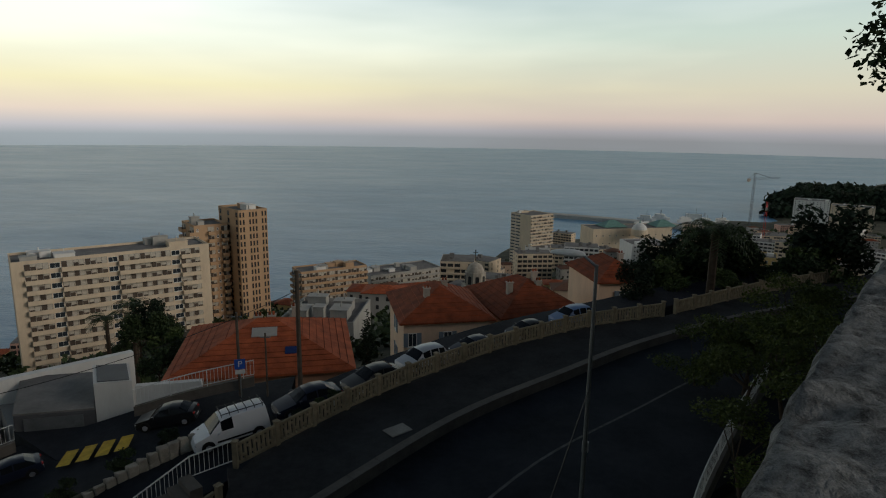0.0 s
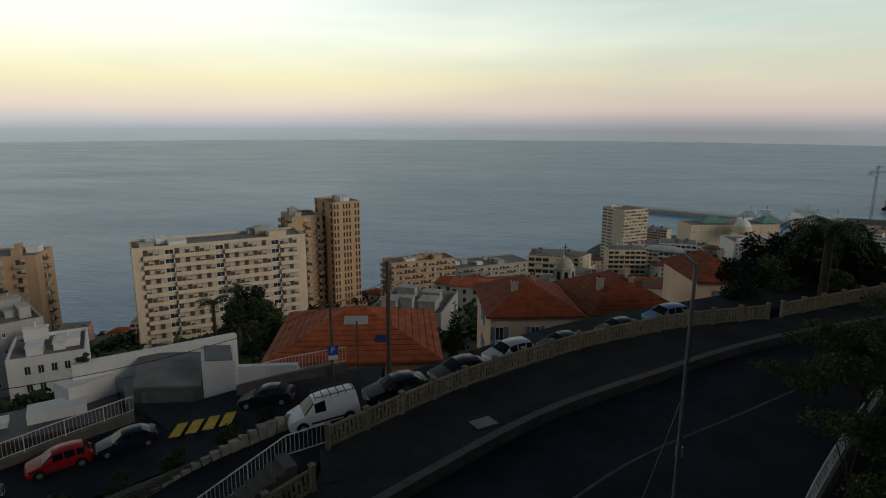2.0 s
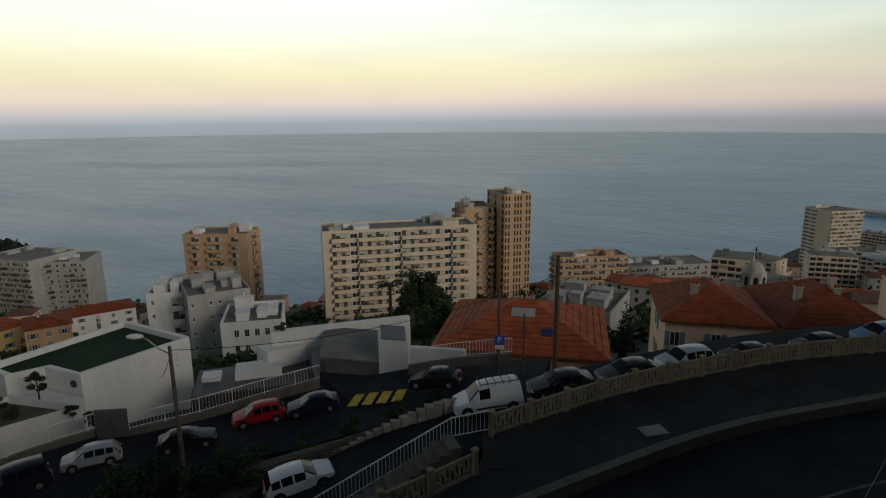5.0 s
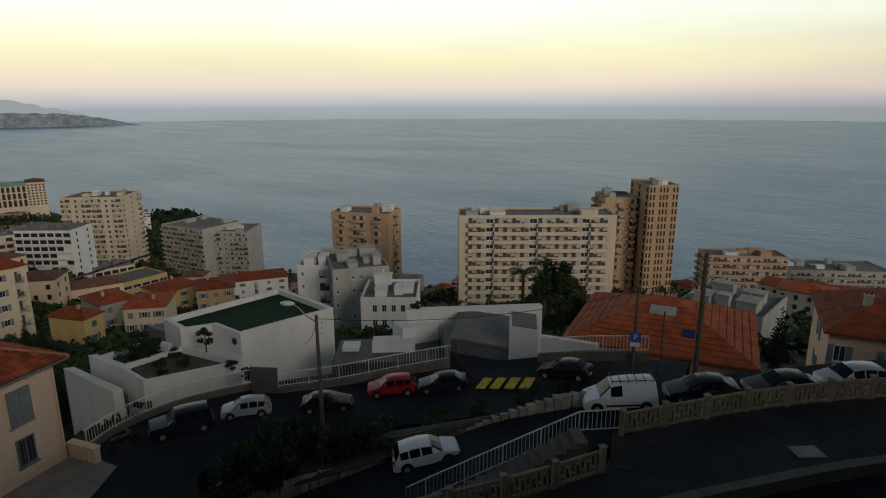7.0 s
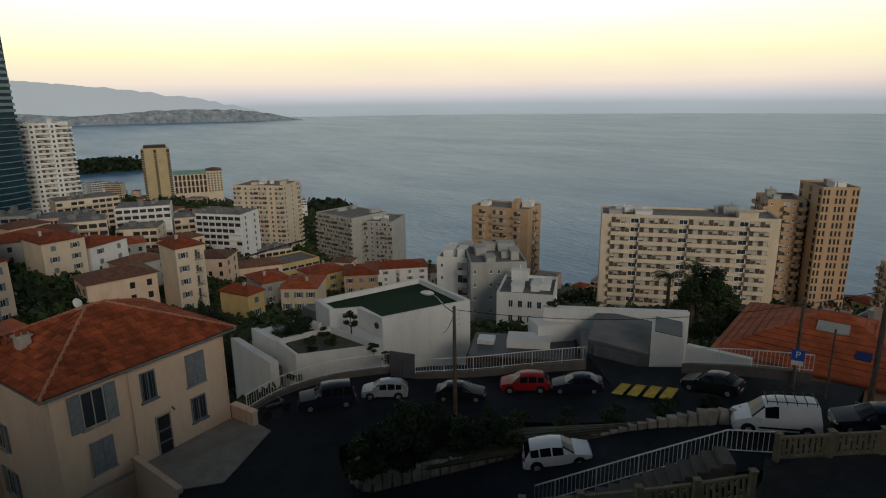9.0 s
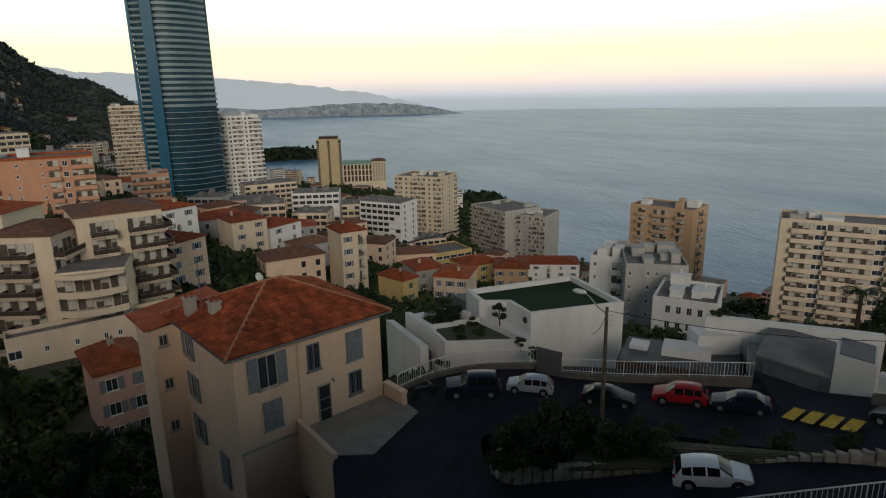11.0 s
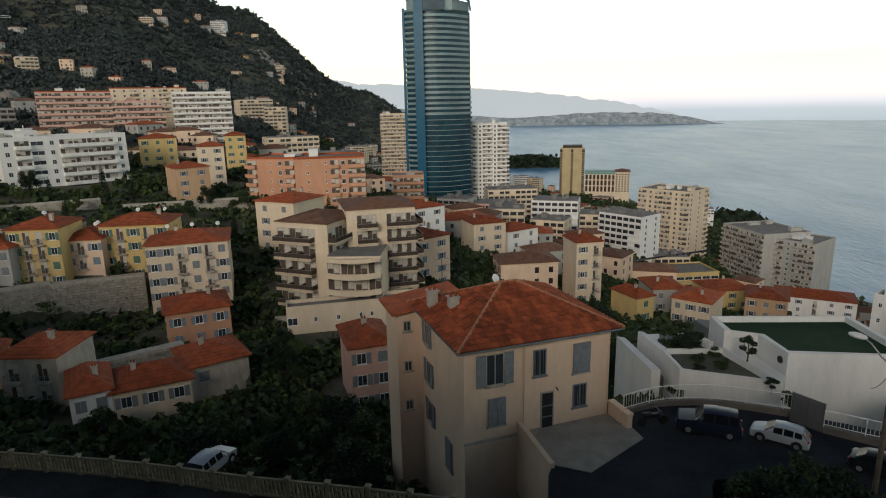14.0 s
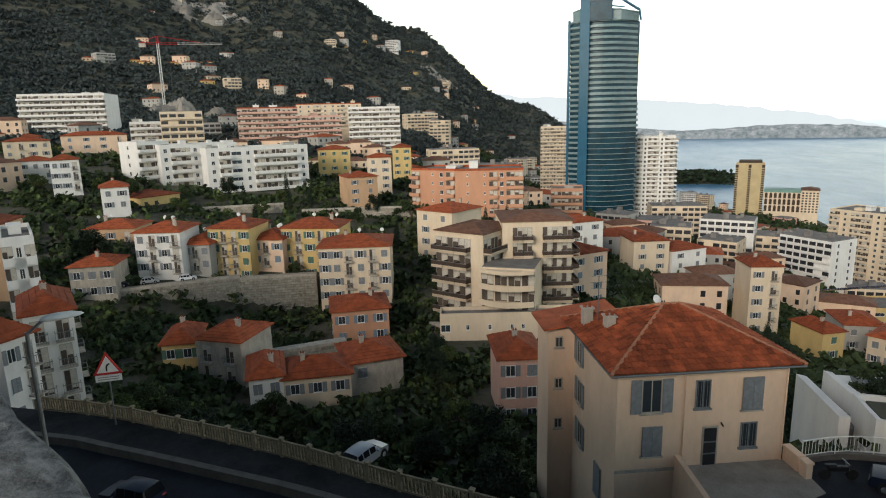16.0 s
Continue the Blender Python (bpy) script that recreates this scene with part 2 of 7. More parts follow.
# ---- the land: how far it lies under the eye, by bearing (degrees to the left of the first view) and distance ----
PROFILES = {
    -180: [(0, -1.6), (12, -1.4), (30, 0), (120, 4), (300, 14), (1000, 60), (3000, 200)],
    -100: [(0, -1.6), (12, -1.4), (30, 0), (120, 3), (300, 8), (1000, 20), (2000, -160)],
    -60: [(0, -1.6), (12, -1.4), (18, 1), (30, 5), (60, 6), (200, -15), (600, -60), (1000, -130), (1500, -156)],
    -38: [(0, -2), (3, -8), (14, -14), (48, -15), (75, -24), (220, -62), (420, -98), (700, -122), (1180, -143), (1260, -138), (1330, -108), (1800, -100), (2200, -160)],
    -31: [(0, -2), (3, -8), (14, -14), (47, -15), (75, -24), (220, -62), (420, -98), (700, -122), (1100, -143), (1200, -148), (1260, -140), (1330, -118), (1500, -113), (1800, -158)],
    -27: [(0, -2), (3, -8), (14, -14), (46, -15), (75, -24), (220, -62), (420, -98), (700, -122), (1000, -143), (1150, -148), (1200, -154), (1330, -158), (1800, -158)],
    -18: [(0, -2), (3, -8), (14, -14), (44, -15), (50, -18), (58, -22), (72, -26), (220, -65), (420, -98), (700, -130), (860, -148), (900, -156), (1500, -160)],
    0: [(0, -2), (3, -8), (14, -15), (36, -16), (42, -17), (47, -21), (55, -23), (75, -27), (120, -41), (220, -70), (420, -112), (560, -140), (640, -154), (1500, -160)],
    22: [(0, -2), (3, -8), (14, -16), (30, -18), (42, -21), (60, -27), (120, -43), (200, -62), (300, -90), (380, -124), (470, -148), (500, -156), (1500, -160)],
    42: [(0, -2), (3, -8), (14, -19), (42, -21.5), (60, -30), (120, -46), (220, -76), (380, -125), (470, -148), (490, -156), (1500, -160)],
    58: [(0, -2), (3, -8), (14, -20), (42, -21.5), (65, -32), (110, -44), (230, -75), (400, -122), (540, -148), (570, -156), (1500, -160)],
    66: [(0, -2), (3, -8), (14, -20.5), (42, -21.5), (65, -32), (130, -50), (185, -62), (250, -74), (420, -100), (700, -134), (840, -148), (880, -156), (1500, -160)],
    76: [(0, -2), (3, -8), (14, -21), (40, -22), (60, -33), (130, -48), (250, -62), (400, -82), (700, -122), (1050, -148), (1130, -156), (1500, -160)],
    86: [(0, -2), (3, -8), (14, -20), (24, -20), (36, -27), (60, -34), (130, -42), (200, -48), (390, -63), (700, -105), (1100, -138), (1300, -150), (1400, -158), (3400, -160)],
    96: [(0, -2), (3, -8), (14, -19), (24, -20), (36, -28), (60, -35), (100, -37), (150, -36), (200, -32), (300, -42), (420, -60), (700, -66), (1100, -62), (1500, -25), (2000, 48), (2500, 20), (3400, -100)],
    106: [(0, -2), (3, -8), (14, -18), (24, -19), (36, -30), (60, -36), (105, -37), (130, -35), (195, -29), (300, -22), (420, -20), (700, 0), (1100, 52), (1600, 160), (2300, 335), (3000, 280)],
    118: [(0, -2), (3, -8), (14, -18), (26, -19), (38, -30), (60, -36), (100, -37), (126, -38), (130, -30.5), (160, -30), (232, -23), (300, -15), (380, -9), (600, 20), (1000, 110), (1500, 310), (2300, 640), (3200, 500)],
    135: [(0, -2), (3, -8), (14, -18), (40, -20), (56, -30), (80, -33), (120, -34), (131, -29), (215, -19), (300, -8), (410, 0), (600, 25), (1000, 150), (1500, 380), (2300, 700)],
    160: [(0, -1.6), (10, -4), (45, -20), (70, -30), (150, -30), (300, 10), (1000, 200), (3000, 700)],
}
BEARINGS = sorted(PROFILES)


def profile(bearing, d):
    rows = PROFILES[bearing]
    return float(np.interp(d, [r[0] for r in rows], [r[1] for r in rows]))


def ground_z(x, y):
    d, b = math.hypot(x, y), math.degrees(math.atan2(-x, y))
    if b > BEARINGS[-1]:
        lo, hi, f = BEARINGS[-1], BEARINGS[0], (b - BEARINGS[-1]) / (180 - BEARINGS[-1])
    else:
        k = max(i for i, a in enumerate(BEARINGS) if a <= b)
        lo, hi = BEARINGS[k], BEARINGS[k + 1]
        f = (b - lo) / (hi - lo)
    f = f * f * (3 - 2 * f)
    z = profile(lo, d) * (1 - f) + profile(hi, d) * f
    for cb, cd, ra, rd, top in ((62.4, 790, 48, 26, 7), (80.6, 1500, 110, 34, 12)):
        du, dv = radians(b - cb) * cd / ra, (d - cd) / rd
        if du * du + dv * dv < 1.3:
            z = max(z, -EYE - 4 + (top + 4) * min(1, 1.6 * (1.3 - du * du - dv * dv)))
    if d > 250 and z > -140:
        rough = min(1.0, (d - 250) / 800) * 26 * (1 if z > -110 else 0.08)
        z += rough * (noise.fractal(Vector((x, y, 0)) / 420, 0.9, 2.1, 5) - 0.1)
    return EYE + z


def mesh_of(bm, name, mats=()):
    me = bpy.data.meshes.new(name)
    bm.to_mesh(me)
    bm.free()
    for m in mats:
        me.materials.append(m if not isinstance(m, str) else M[m])
    return me


def part(name, bm, mat, parent=None, label="", m=None):
    ob = new(name, mesh_of(bm, name, mat if isinstance(mat, (list, tuple)) else [mat]))
    ob.parent = parent
    if m is not None:
        ob.matrix_basis = m
    if label:
        ob["label"] = label
    return ob


def axis(n, reach, near):
    u = np.linspace(-1, 1, n)
    return np.sign(u) * (near * abs(u) + (reach - near) * abs(u) ** 4.0)


def build_ground():
    n = 340
    xs, ys = axis(n, 3450, 260), axis(n, 3450, 260)
    verts = [(x, y, max(ground_z(x, y), -12)) for y in ys for x in xs]
    faces = [(j * n + i, j * n + i + 1, (j + 1) * n + i + 1, (j + 1) * n + i) for j in range(n - 1) for i in range(n - 1)]
    me = bpy.data.meshes.new("ground")
    me.from_pydata(verts, [], faces)
    me.polygons.foreach_set("use_smooth", [True] * len(faces))
    me.materials.append(M["earth"])
    tagged(new("ground", me), "steep dark green and brown hillside falling to the sea", "hillside", kind="structure")


build_ground()


# ---- kit for buildings ----
def box(bm, x0, x1, y0, y1, z0, z1, mat=0):
    vs = [bm.verts.new(p) for p in ((x0, y0, z0), (x1, y0, z0), (x1, y1, z0), (x0, y1, z0), (x0, y0, z1), (x1, y0, z1), (x1, y1, z1), (x0, y1, z1))]
    for f in ((3, 2, 1, 0), (4, 5, 6, 7), (0, 1, 5, 4), (1, 2, 6, 5), (2, 3, 7, 6), (3, 0, 4, 7)):
        bm.faces.new([vs[i] for i in f]).material_index = mat
    return vs


def tube(bm, a, b, r0, r1=None, n=8, mat=0):
    a, b = Vector(a), Vector(b)
    r1 = r0 if r1 is None else r1
    q = (b - a).to_track_quat("Z", "Y")
    ends = []
    for c, r in ((a, r0), (b, r1)):
        ends.append([bm.verts.new(c + q @ Vector((r * math.cos(k * math.tau / n), r * math.sin(k * math.tau / n), 0))) for k in range(n)])
    for k in range(n):
        bm.faces.new((ends[0][k], ends[0][(k + 1) % n], ends[1][(k + 1) % n], ends[1][k])).material_index = mat
    bm.faces.new(ends[0][::-1]).material_index = mat
    bm.faces.new(ends[1]).material_index = mat


SHARED = {}


def shared(key, mats, draw):
    if key not in SHARED:
        bm = bmesh.new()
        draw(bm)
        bmesh.ops.recalc_face_normals(bm, faces=bm.faces)
        SHARED[key] = mesh_of(bm, key[0], mats)
    return SHARED[key]


JOIN = {}  # far blocks: their openings are too small to tell apart and are joined, a mesh for each kind of opening


def piece(name, me, parent, m):
    if parent is not None and parent.name in JOIN and name in ("window", "balcony"):
        JOIN[parent.name].setdefault(name, []).append((me, m))
        return None
    ob = new(name, me)
    ob.parent = parent
    ob.matrix_basis = m
    return ob


def window_mesh(w, h, frame_mat="white", shut="", open_=True, sill=True, pane="glass"):
    """A sash window in a proud frame, its panes set back; with shutters, folded open or closed."""
    def draw(bm):
        f = 0.07
        box(bm, -w / 2, -w / 2 + f, -.06, .05, 0, h, 0)
        box(bm, w / 2 - f, w / 2, -.06, .05, 0, h, 0)
        box(bm, -w / 2 + f, w / 2 - f, -.06, .05, h - f, h, 0)
        box(bm, -w / 2 + f, w / 2 - f, -.06, .05, 0, f, 0)
        box(bm, -w / 2 + f, w / 2 - f, -.015, .05, f, h - f, 1)
        box(bm, -.025, .025, -.04, -.015, f, h - f, 0)
        if sill:
            box(bm, -w / 2 - .08, w / 2 + .08, -.14, .05, -.09, -.002, 0)
        if shut:
            if open_:
                for a, b in ((-w, -w / 2 - .01), (w / 2 + .01, w)):
                    box(bm, a, b, -.10, -.03, .0, h, 2)
            else:
                for a, b in ((-w / 2, -.01), (.01, w / 2)):
                    box(bm, a, b, -.13, -.07, .0, h, 2)
    mats = [M[frame_mat], M[pane]] + ([M[shut]] if shut else [])
    return shared(("window", round(w, 1), round(h, 1), frame_mat, shut, open_, sill, pane), mats, draw)


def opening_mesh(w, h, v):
    """A glazed loggia opening: a flat pane coloured as its shaded depth, mullions, and blinds or curtains drawn as far
    as the variant says.
    """
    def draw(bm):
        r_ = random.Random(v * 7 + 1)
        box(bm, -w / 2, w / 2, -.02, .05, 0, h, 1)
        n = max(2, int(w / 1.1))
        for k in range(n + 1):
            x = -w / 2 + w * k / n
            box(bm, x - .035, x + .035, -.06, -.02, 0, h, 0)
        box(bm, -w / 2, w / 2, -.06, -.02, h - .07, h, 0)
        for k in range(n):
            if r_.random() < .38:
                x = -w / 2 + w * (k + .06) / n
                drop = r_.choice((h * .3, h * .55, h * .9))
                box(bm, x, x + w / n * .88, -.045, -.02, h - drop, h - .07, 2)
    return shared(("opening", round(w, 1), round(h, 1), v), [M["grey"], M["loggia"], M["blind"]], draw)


def balcony_mesh(w, d, mat, rail):
    def draw(bm):
        box(bm, -w / 2, w / 2, -d, .05, -.16, 0, 0)
        if rail == "dark":
            box(bm, -w / 2, w / 2, -d, -d + .12, -.34, .16, 0)
            box(bm, -w / 2, w / 2, -d + .02, -d + .07, .2, .86, 2)
            box(bm, -w / 2, w / 2, -d, -d + .09, .9, .98, 1)
            for a in (-w / 2, w / 2 - .05):
                box(bm, a, a + .05, -d + .12, 0, .1, .95, 2)
        elif rail == "solid":
            box(bm, -w / 2, w / 2, -d, -d + .12, .0, .95, 0)
            for a in (-w / 2, w / 2 - .12):
                box(bm, a, a + .12, -d + .12, 0, .0, .95, 0)
        else:
            box(bm, -w / 2, w / 2, -d, -d + .05, .92, .98, 1)
            n = max(2, int(w / .22))
            for k in range(n + 1):
                x = -w / 2 + .02 + (w - .04) * k / n
                box(bm, x - .015, x + .015, -d + .01, -d + .04, 0, .92, 1)
            for a in (-w / 2, w / 2 - .05):
                box(bm, a, a + .05, -d + .05, 0, .92, .98, 1)
    return shared(("balcony", round(w, 1), d, mat, rail), [M[mat], M["metal_grey"], M["brown_panel"]], draw)


def spin(x, y, z, deg):
    return pose(x, y, z, 0, 0, deg)


def facade(thing, pattern, width, x, y, deg, z_top, fh, floors, mat, bal=1.2, rail="solid", shut="", frame_mat="white", top_gap=0.9, rnd=None):
    """Rows of openings along one face, whose left end is at (x, y) and which runs along deg; one letter a bay."""
    bay = width / len(pattern)
    face = spin(x, y, 0, deg)
    for k in range(floors):
        z0 = z_top - top_gap - (k + 1) * fh + .25
        for i, c in enumerate(pattern):
            u = (i + .5) * bay
            if c == ".":
                continue
            if c == "w":
                piece("window", window_mesh(min(1.2, bay * .5), 1.4, frame_mat, shut, rnd is None or rnd.random() < .7), thing, face @ spin(u, 0, z0 + .75, 0))
            elif c == "n":
                piece("window", window_mesh(.6, .9, frame_mat), thing, face @ spin(u, 0, z0 + 1.1, 0))
            elif c == "W":
                piece("window", window_mesh(bay * .86, 1.3, frame_mat), thing, face @ spin(u, 0, z0 + .8, 0))
            elif c == "b":
                wide = bay * .94 if rail in ("solid", "dark") else min(1.3, bay * .5)
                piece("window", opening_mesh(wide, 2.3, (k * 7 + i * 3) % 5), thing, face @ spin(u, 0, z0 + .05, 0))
                piece("balcony", balcony_mesh(bay * (.97 if rail == "dark" else 1) if rail in ("solid", "dark") else wide + .5, bal if rail in ("solid", "dark") else .8, mat, rail), thing, face @ spin(u, 0, z0, 0))


FOOT = []  # where buildings stand: centre and reach


def seat_on(L, R, depth):
    L, R = Vector((*L, 0)), Vector((*R, 0))
    x = (R - L).normalized()
    y = Vector((-x.y, x.x, 0))
    mid = (L + R) / 2 + y * depth / 2
    FOOT.append((mid.x, mid.y, max((R - L).length, depth) * .62 + 1.5))
    low = min(ground_z(p.x, p.y) for p in (L, R, L + y * depth, R + y * depth))
    return L, (R - L).length, math.degrees(math.atan2(x.y, x.x)), low


def join_openings(thing):
    for name, items in JOIN.pop(thing.name).items():
        mats, verts, faces, idx = [], [], [], []
        for me, m in items:
            slot = []
            for mt in me.materials:
                if mt not in mats:
                    mats.append(mt)
                slot.append(mats.index(mt))
            o = len(verts)
            verts += [m @ v.co for v in me.vertices]
            for p in me.polygons:
                faces.append([o + i for i in p.vertices])
                idx.append(slot[p.material_index])
        me = bpy.data.meshes.new(name + "_rows")
        me.from_pydata(verts, [], faces)
        for mt in mats:
            me.materials.append(mt)
        me.polygons.foreach_set("material_index", idx)
        ob = new(name + "_rows", me)
        ob.parent = thing
        ob["kind"] = "stuff"


def flat_block(name, label, L, R, ztop, depth, mat, fh=2.9, front="", left="", right="", bal=1.2, rail="solid", shut="", frame_mat="white", roof_bits=3, floors=None, seed=1, group="", trim=None, bal_mat=None, top=""):
    """A flat-roofed block: walls, roof slab, parapet, roof huts, and its openings floor by floor."""
    rnd = random.Random(seed)
    p, w, deg, low = seat_on(L, R, depth)
    thing = tagged(new(name), label, "building", group)
    h = ztop - low + 2
    thing.matrix_basis = spin(p.x, p.y, low - 2, deg)
    bm = bmesh.new()
    box(bm, 0, w, 0, depth, 0, h - .7)
    part("wall", bm, M[mat], thing)
    bm = bmesh.new()
    for a in ((0, w, 0, .25), (0, w, depth - .25, depth), (0, .25, .25, depth - .25), (w - .25, w, .25, depth - .25)):
        box(bm, *a, h - .698, h)
    part("parapet", bm, M[trim or mat], thing)
    bm = bmesh.new()
    box(bm, .26, w - .26, .26, depth - .26, h - .696, h - .6)
    part("roof", bm, M["roof_grey"], thing, "grey gravel roof")
    for k in range(roof_bits):
        bw, bd, bh = rnd.uniform(1.5, min(5, w / 3)), rnd.uniform(1.5, depth / 3), rnd.uniform(.9, 2.4)
        x, y = rnd.uniform(.5, w - bw - .5), rnd.uniform(.5, depth - bd - .5)
        bm = bmesh.new()
        box(bm, x, x + bw, y, y + bd, h - .6, h - .6 + bh)
        box(bm, x - .15, x + bw + .15, y - .15, y + bd + .15, h - .6 + bh, h - .45 + bh)
        if bw > 2.5:
            tube(bm, (x + bw / 2, y + bd / 2, h - .45 + bh), (x + bw / 2, y + bd / 2, h + .5 + bh), .12, n=6)
        part("roof_hut", bm, M[rnd.choice((mat, "grey", "white"))], thing)
    if top:
        bm = bmesh.new()
        hip(bm, w, depth, h + .004, .35, 1.0)
        rows(bm, w, depth, h + .004, .35, 1.0)
        part("tiled_top", bm, M[top], thing, "brown weathered tile top")
    far = p.length > 300
    if far:
        JOIN[thing.name] = {}
    n = floors or max(1, min(26, int((h - 1.2) / fh)))
    kw = dict(bal=bal, rail=rail, shut=shut, frame_mat=frame_mat, rnd=rnd)
    bal_mat = bal_mat or mat
    if front:
        facade(thing, front, w, 0, 0, 0, h, fh, n, bal_mat, **kw)
    if right:
        facade(thing, right, depth, w, 0, 90, h, fh, n, bal_mat, **kw)
    if left:
        facade(thing, left, depth, 0, depth, -90, h, fh, n, bal_mat, **kw)
    if far:
        join_openings(thing)
    return thing, w, h


def hip(bm, w, d, z, over, rise, mat=0, ridge=None):
    """A hipped roof over w by d, its eaves at z."""
    a = [bm.verts.new(c) for c in ((-over, -over, z), (w + over, -over, z), (w + over, d + over, z), (-over, d + over, z))]
    low = [bm.verts.new(v.co - Vector((0, 0, .18))) for v in a]
    if w >= d:
        r = [bm.verts.new((d / 2, d / 2, z + rise)), bm.verts.new((w - d / 2 if w > d * 1.02 else w / 2 + .01, d / 2, z + rise))]
        faces = [(a[0], a[1], r[1], r[0]), (a[1], a[2], r[1]), (a[2], a[3], r[0], r[1]), (a[3], a[0], r[0])]
    else:
        r = [bm.verts.new((w / 2, w / 2, z + rise)), bm.verts.new((w / 2, d - w / 2, z + rise))]
        faces = [(a[0], a[1], r[0]), (a[1], a[2], r[1], r[0]), (a[2], a[3], r[1]), (a[3], a[0], r[0], r[1])]
    for f in faces:
        bm.faces.new(f).material_index = mat
    for k in range(4):
        bm.faces.new((low[k], low[(k + 1) % 4], a[(k + 1) % 4], a[k])).material_index = mat
    bm.faces.new(low[::-1]).material_index = mat


def chimney_mesh():
    def draw(bm):
        box(bm, -.3, .3, -.3, .3, -1, 1.1, 0)
        box(bm, -.38, .38, -.38, .38, 1.1, 1.2, 0)
        for x in (-.16, .16):
            tube(bm, (x, 0, 1.2), (x, 0, 1.5), .11, .09, 8, 1)
    return shared(("chimney",), [M["concrete"], M["tile"]], draw)


def dish_mesh():
    def draw(bm):
        bmesh.ops.create_cone(bm, segments=14, radius1=.42, radius2=.08, depth=.16, cap_ends=True, matrix=pose(0, 0, .9, 62, 0, 0))
        tube(bm, (0, .05, 0), (0, .05, .9), .03, n=6)
    return shared(("dish",), [M["metal_white"]], draw)


def tiled_house(name, label, L, R, eave, depth, mat, fh=2.9, front="", left="", right="", shut="", rise=1.6, bal=1.0, floors=None, chimneys=1, seed=1, group="", low=None, dishes=0):
    """A plastered house under a hipped roof of clay tiles."""
    rnd = random.Random(seed)
    p, w, deg, g = seat_on(L, R, depth)
    base = (g if low is None else low) - 1.5
    thing = tagged(new(name), label, "house", group)
    thing.matrix_basis = spin(p.x, p.y, base, deg)
    h = eave - base
    bm = bmesh.new()
    box(bm, 0, w, 0, depth, 0, h)
    part("wall", bm, M[mat], thing)
    bm = bmesh.new()
    hip(bm, w, depth, h + .18, .45, rise)
    part("roof", bm, M["tile"], thing, "weathered terracotta tile roof")
    bm = bmesh.new()
    rows(bm, w, depth, h + .18, .45, rise)
    part("tile_courses", bm, M["tile"], thing)["kind"] = "stuff"
    for k in range(chimneys):
        piece("chimney", chimney_mesh(), thing, spin(rnd.uniform(.2, .8) * w, rnd.uniform(.25, .75) * depth, h + .3 + rise * .5, 0))
    for k in range(dishes):
        piece("satellite_dish", dish_mesh(), thing, spin(rnd.uniform(.1, .9) * w, rnd.uniform(.35, .6) * depth, h + rise * .9, rnd.uniform(-40, 40)))
    n = floors or max(1, min(8, int((h - 1.0) / fh)))
    kw = dict(bal=bal, rail="iron", shut=shut, rnd=rnd, top_gap=.35)
    for pat, ln, x, y, dg in ((front, w, 0, 0, 0), (right, depth, w, 0, 90), (left, depth, 0, depth, -90)):
        if pat:
            facade(thing, pat, ln, x, y, dg, h, fh, n, "concrete", **kw)
    return thing, w, h, base


def rows(bm, w, d, z, over, rise, step=.55):
    """Courses of tiles: low ridges along each slope's level lines."""
    half = min(w, d) / 2 + over
    n = max(2, int(half / step))
    for k in range(1, n):
        f = k / n
        i = half * f - over
        zz = z + rise * f * .985 + .015
        x0, x1, y0, y1 = i, w - i, i, d - i
        for a, b, n_ in (((x0, y0), (x1, y0), (0, -1)), ((x1, y0), (x1, y1), (1, 0)), ((x1, y1), (x0, y1), (0, 1)), ((x0, y1), (x0, y0), (-1, 0))):
            if (Vector(a) - Vector(b)).length < .3:
                continue
            o = Vector((*n_, 0)) * .05
            v = [bm.verts.new((*a, zz)), bm.verts.new((*b, zz)), bm.verts.new(Vector((*b, zz + .035)) + o), bm.verts.new(Vector((*a, zz + .035)) + o), bm.verts.new(Vector((*b, zz - .02)) + o * 1.3), bm.verts.new(Vector((*a, zz - .02)) + o * 1.3)]
            bm.faces.new((v[0], v[1], v[2], v[3]))
            bm.faces.new((v[3], v[2], v[4], v[5]))


